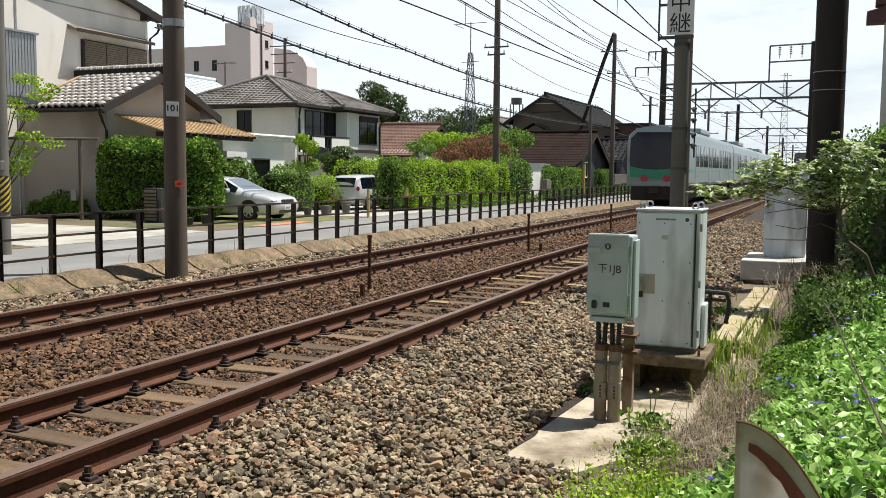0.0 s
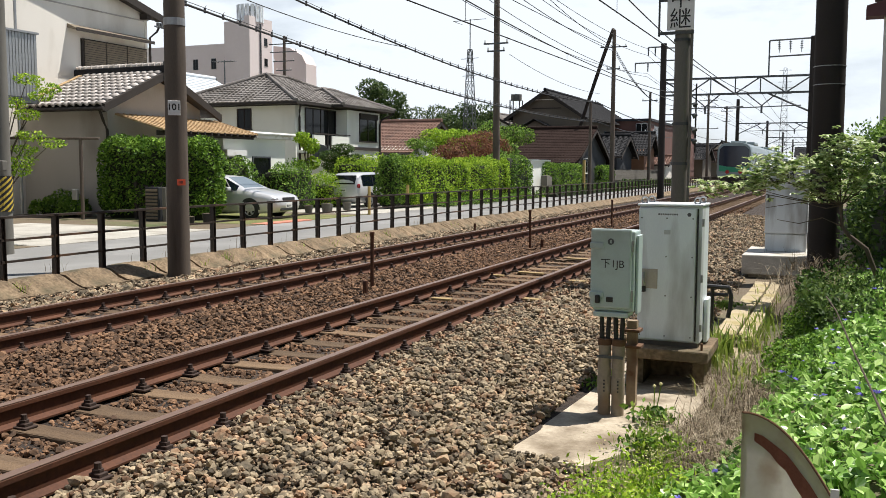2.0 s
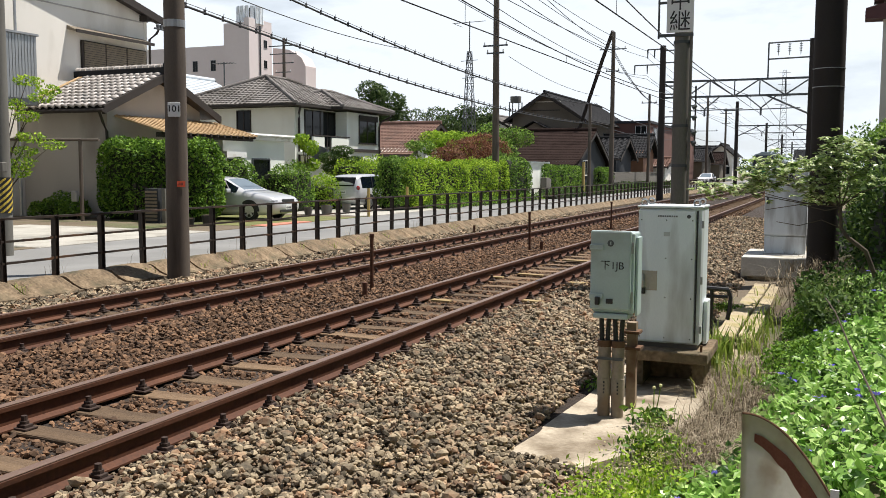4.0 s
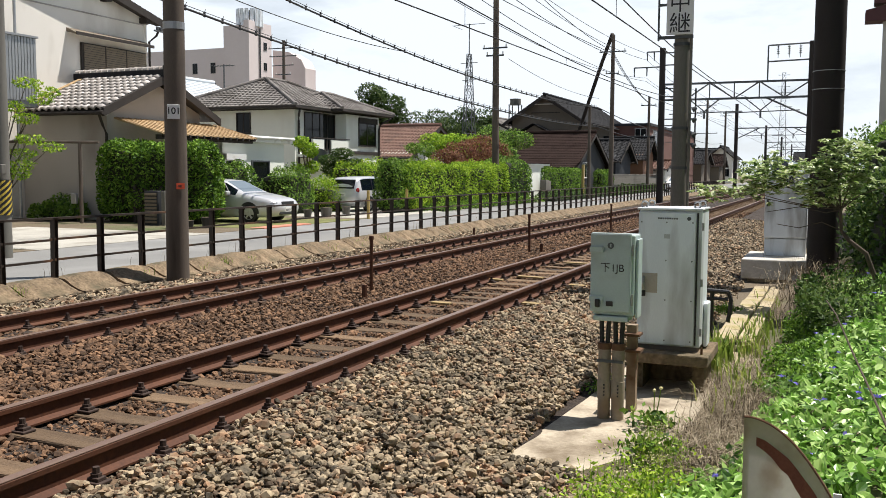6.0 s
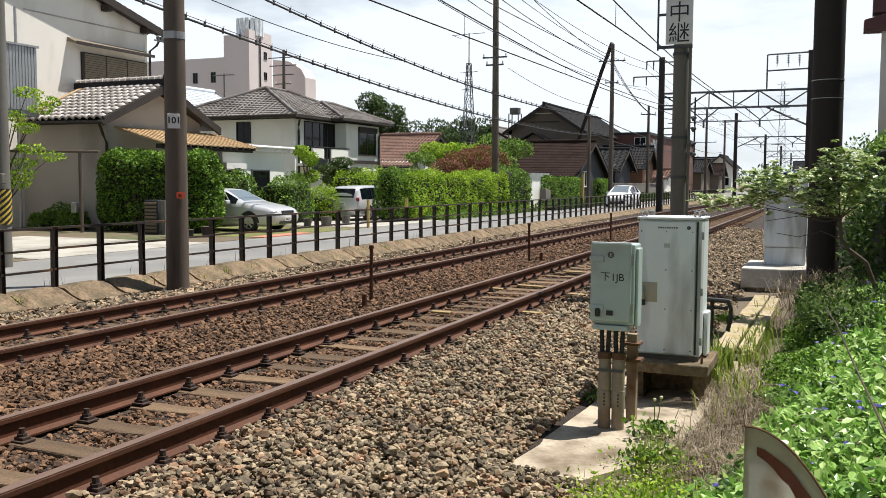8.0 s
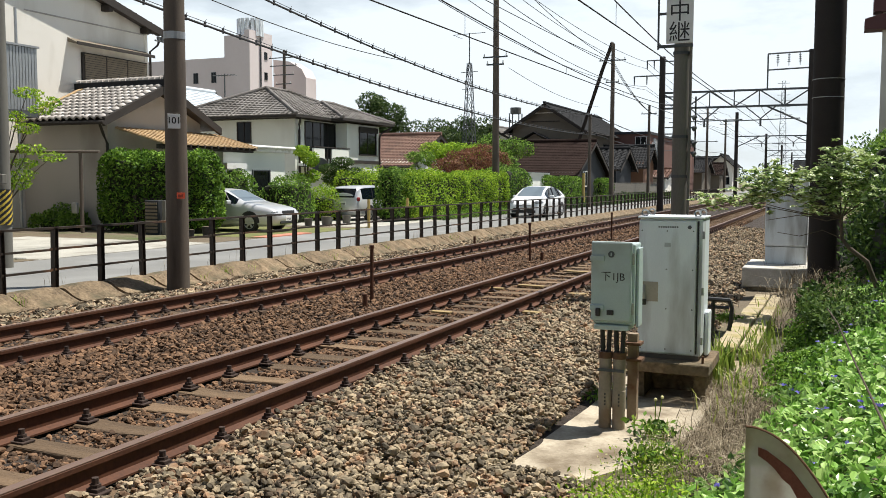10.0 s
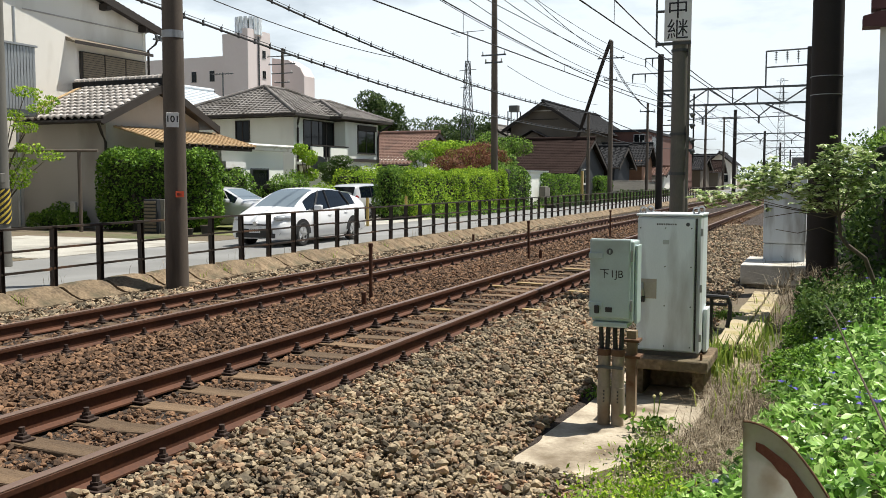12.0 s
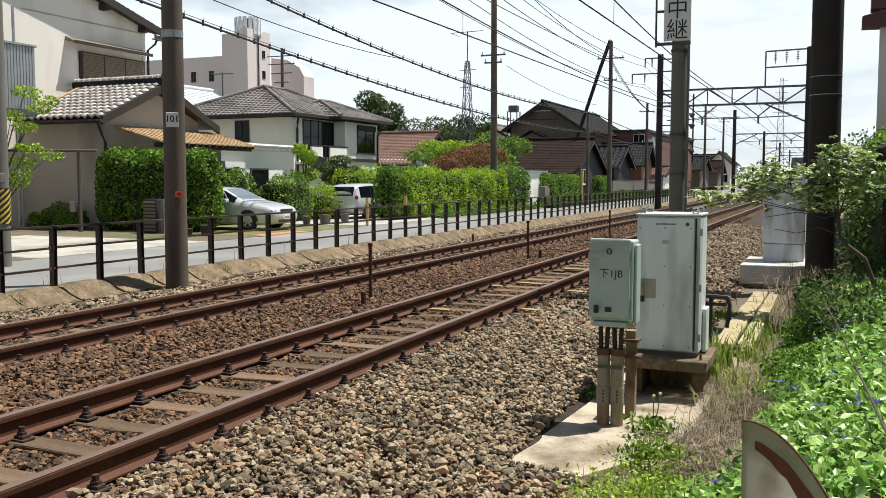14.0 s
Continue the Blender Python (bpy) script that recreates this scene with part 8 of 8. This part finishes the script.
# ---- ballast stones ----
def stones(name, label, n, xr, yr, size, material, seed, fine=False, power=1.0, rise=0.3):
    """Angular crushed stones strewn over the bed, clear of rails and sleepers."""
    rng = np.random.default_rng(seed)
    x = rng.uniform(*xr, n)
    y = yr[0] + (yr[1] - yr[0]) * rng.uniform(0, 1, n) ** power
    keep = np.ones(n, bool)
    z = np.array([bed_height(v) for v in x])
    for cx, cz, sp, first in ((NEAR_X, NEAR_Z, 0.527, 0.37), (FAR_X, FAR_Z, 0.54, 0.05)):
        dx = np.abs(x - cx)
        keep &= np.abs(dx - HALF) > 0.085
        dy = np.abs((y - first + sp / 2) % sp - sp / 2)
        inside = dx < 0.95
        keep &= ~((dx < HALF) & (dy < 0.115))
        keep &= ~((dx >= HALF) & (dx < 0.85) & (dy < 0.1) & (rng.uniform(0, 1, n) < 0.8))
        z = np.where((dx < HALF) & (dy >= 0.115), z - 0.012, z)
        z = np.where((dx > 0.8) & (dx < 1.2), z + 0.02, z)
    for (ax, bx, ay, by) in ((-1.81, -0.8, 5.25, 8.35), (-1.45, -0.3, 16.1, 17.2)):
        keep &= ~((x > ax) & (x < bx) & (y > ay) & (y < by))
    keep &= ~(((x + 10.2) ** 2 + (y - 12.32) ** 2) < 0.05)
    x, y, z = x[keep], y[keep], z[keep]
    n = len(x)
    if fine:
        # broken lumps: many-faced, with some of the faces knocked flat
        g = (1 + 5 ** 0.5) / 2
        base = np.array([(-1, g, 0), (1, g, 0), (-1, -g, 0), (1, -g, 0), (0, -1, g), (0, 1, g), (0, -1, -g), (0, 1, -g), (g, 0, -1), (g, 0, 1), (-g, 0, -1), (-g, 0, 1)]) / 1.9
        tri = np.array([(0, 11, 5), (0, 5, 1), (0, 1, 7), (0, 7, 10), (0, 10, 11), (1, 5, 9), (5, 11, 4), (11, 10, 2), (10, 7, 6), (7, 1, 8), (3, 9, 4), (3, 4, 2), (3, 2, 6), (3, 6, 8), (3, 8, 9), (4, 9, 5), (2, 4, 11), (6, 2, 10), (8, 6, 7), (9, 8, 1)])
    else:
        base = np.array([(1, 0, 0), (-1, 0, 0), (0, 1, 0), (0, -1, 0), (0, 0, 1), (0, 0, -1)], float)
        tri = np.array([(0, 2, 4), (2, 1, 4), (1, 3, 4), (3, 0, 4), (2, 0, 5), (1, 2, 5), (3, 1, 5), (0, 3, 5)])
    k = len(base)
    s = rng.uniform(*size, n) * (1 + 0.5 * (rng.uniform(0, 1, n) > 0.9))
    sc = rng.uniform(0.42, 1.3, (n, 3)) * s[:, None]
    v = base[None] * (1 + 0.24 * rng.uniform(-1, 1, (n, k, 1))) + 0.14 * rng.uniform(-1, 1, (n, k, 3))
    if fine:
        cut = rng.uniform(0.45, 0.8, (n, 1, 3))
        v = np.clip(v, -cut, cut)
    q = rng.normal(size=(n, 4))
    q /= np.linalg.norm(q, axis=1)[:, None]
    a, b, c, d = q.T
    R = np.stack([np.stack([1 - 2 * (c * c + d * d), 2 * (b * c - a * d), 2 * (b * d + a * c)], 1),
                  np.stack([2 * (b * c + a * d), 1 - 2 * (b * b + d * d), 2 * (c * d - a * b)], 1),
                  np.stack([2 * (b * d - a * c), 2 * (c * d + a * b), 1 - 2 * (b * b + c * c)], 1)], 1)
    v = np.einsum("nij,nkj->nki", R, v * sc[:, None, :])
    v[:, :, 2] *= 0.8
    pos = np.stack([x, y, z + s * (rise + 1.0 * rng.uniform(-1, 1, n) * rise)], 1)
    v = v + pos[:, None, :]
    f = tri[None] + (np.arange(n) * k)[:, None, None]
    ob = big_mesh(name, v.reshape(-1, 3), f.reshape(-1, 3), material)
    tagged(ob, label, "ballast", kind="stuff")


M_STONE_ORANGE = surface("orange_stone", (0.42, 0.15, 0.06), (0.55, 0.24, 0.11), scale=8, fine=50, rough=0.9)
stones("ballast_stones", "loose grey-brown crushed stones on the shoulder", 46000, (-3.5, -1.2), (2.3, 10), (0.014, 0.031), M_STONE_GREY, 1, fine=True, power=1.2, rise=0.85)
stones("ballast_stones", "loose grey-brown crushed stones on the shoulder", 22000, (-3.4, -1.1), (9.4, 34), (0.024, 0.04), M_STONE_GREY, 2, power=1.3, rise=0.5)
stones("ballast_stones", "rusty crushed stones between the near rails", 27000, (-5.0, -3.1), (2.2, 14), (0.017, 0.032), M_STONE_RUST, 3, fine=True, power=1.2, rise=0.5)
stones("ballast_stones", "rusty crushed stones between the two tracks", 27000, (-7.0, -4.8), (3.5, 22), (0.02, 0.035), M_STONE_RUST, 4, fine=True, power=1.35, rise=0.5)
stones("ballast_stones", "rusty crushed stones between the two tracks", 14000, (-7.0, -3.0), (14, 40), (0.026, 0.042), M_STONE_RUST, 8, power=1.2)
stones("ballast_stones", "rusty crushed stones under the far track", 28000, (-9.4, -6.2), (5.5, 38), (0.024, 0.04), M_STONE_RUST, 5, power=1.25)
stones("ballast_stones", "dusty grey stones below the kerb", 20000, (-10.55, -8.3), (7.5, 40), (0.026, 0.046), M_STONE_GREY, 6, power=1.3, rise=0.5)
stones("orange_stones", "few orange brick-like stones among the ballast", 14, (-3.0, -1.6), (3.2, 12), (0.025, 0.045), M_STONE_ORANGE, 7, fine=True, rise=0.6)


def build_boards():
    ochre = surface("yellowed_board", (0.24, 0.165, 0.07), (0.36, 0.27, 0.125), scale=4, fine=40, rough=0.85, bump=0.3)
    for x, y, w, a in ((-4.58, 12.67, 0.12, 4), (-3.3, 10.5, 0.14, -3), (-3.25, 12.48, 0.14, 2), (-4.35, 10.09, 0.12, 3), (-4.2, 13.2, 0.2, -2), (-3.2, 14.6, 0.14, 2), (-4.1, 15.6, 0.2, 2)):
        p = part("board", a_box(-w, w, -0.05, 0.05, -0.012, 0.012, bevel=0.004), ochre)
        p.matrix_basis = pose(x, y, 0.03, 1, 1, a)
        tagged(p, "thin yellowed wooden board lying between sleepers", "board", group="boards on the track")
    p = part("stub_post", a_box(-0.03, 0.03, -0.03, 0.03, -0.3, 0.06, bevel=0.004), M_RAIL)
    p.location = (-1.66, 4.72, -0.17)
    tagged(p, "short dark square stub in the loose stones", "post")


build_boards()


# ---- what moves ----
def motions():
    z = FAR_Z + 0.16
    walk(train, [(t, pose(FAR_X, y, z)) for t, y in ((0, 41.6), (0.3, 46.9), (0.6, 52.1), (0.9, 57.5), (1.2, 62.6), (1.5, 67.9), (2, 76.6), (2.5, 85.4), (3, 94.2), (5, 129.5), (8, 183), (11, 237), (14, 291))])
    # where the hatchback's rear axle is; the car's middle lies 1.32 m ahead of it
    rear = ((0, 151.0), (3, 120.5), (6.5, 83.0), (7.5, 70.6), (10.5, 39.3), (11, 33.8), (11.5, 28.3), (12, 22.85), (12.5, 17.55), (13, 12.52), (13.2, 10.45), (14, 2.2))
    walk(hatch, [(t, pose(-13.45, y - 1.32, -0.1, 0, 0, 180)) for t, y in rear])
    ts, rs = [p[0] for p in rear], [p[1] for p in rear]
    steps = [k / 30 for k in range(421)]
    for w, x, y, r in hatch_wheels:
        walk(w, [(t, pose(x, y, r, math.degrees((np.interp(t, ts, rs) - 151.0) / r) % 360.0, 0, 0)) for t in steps])


motions()
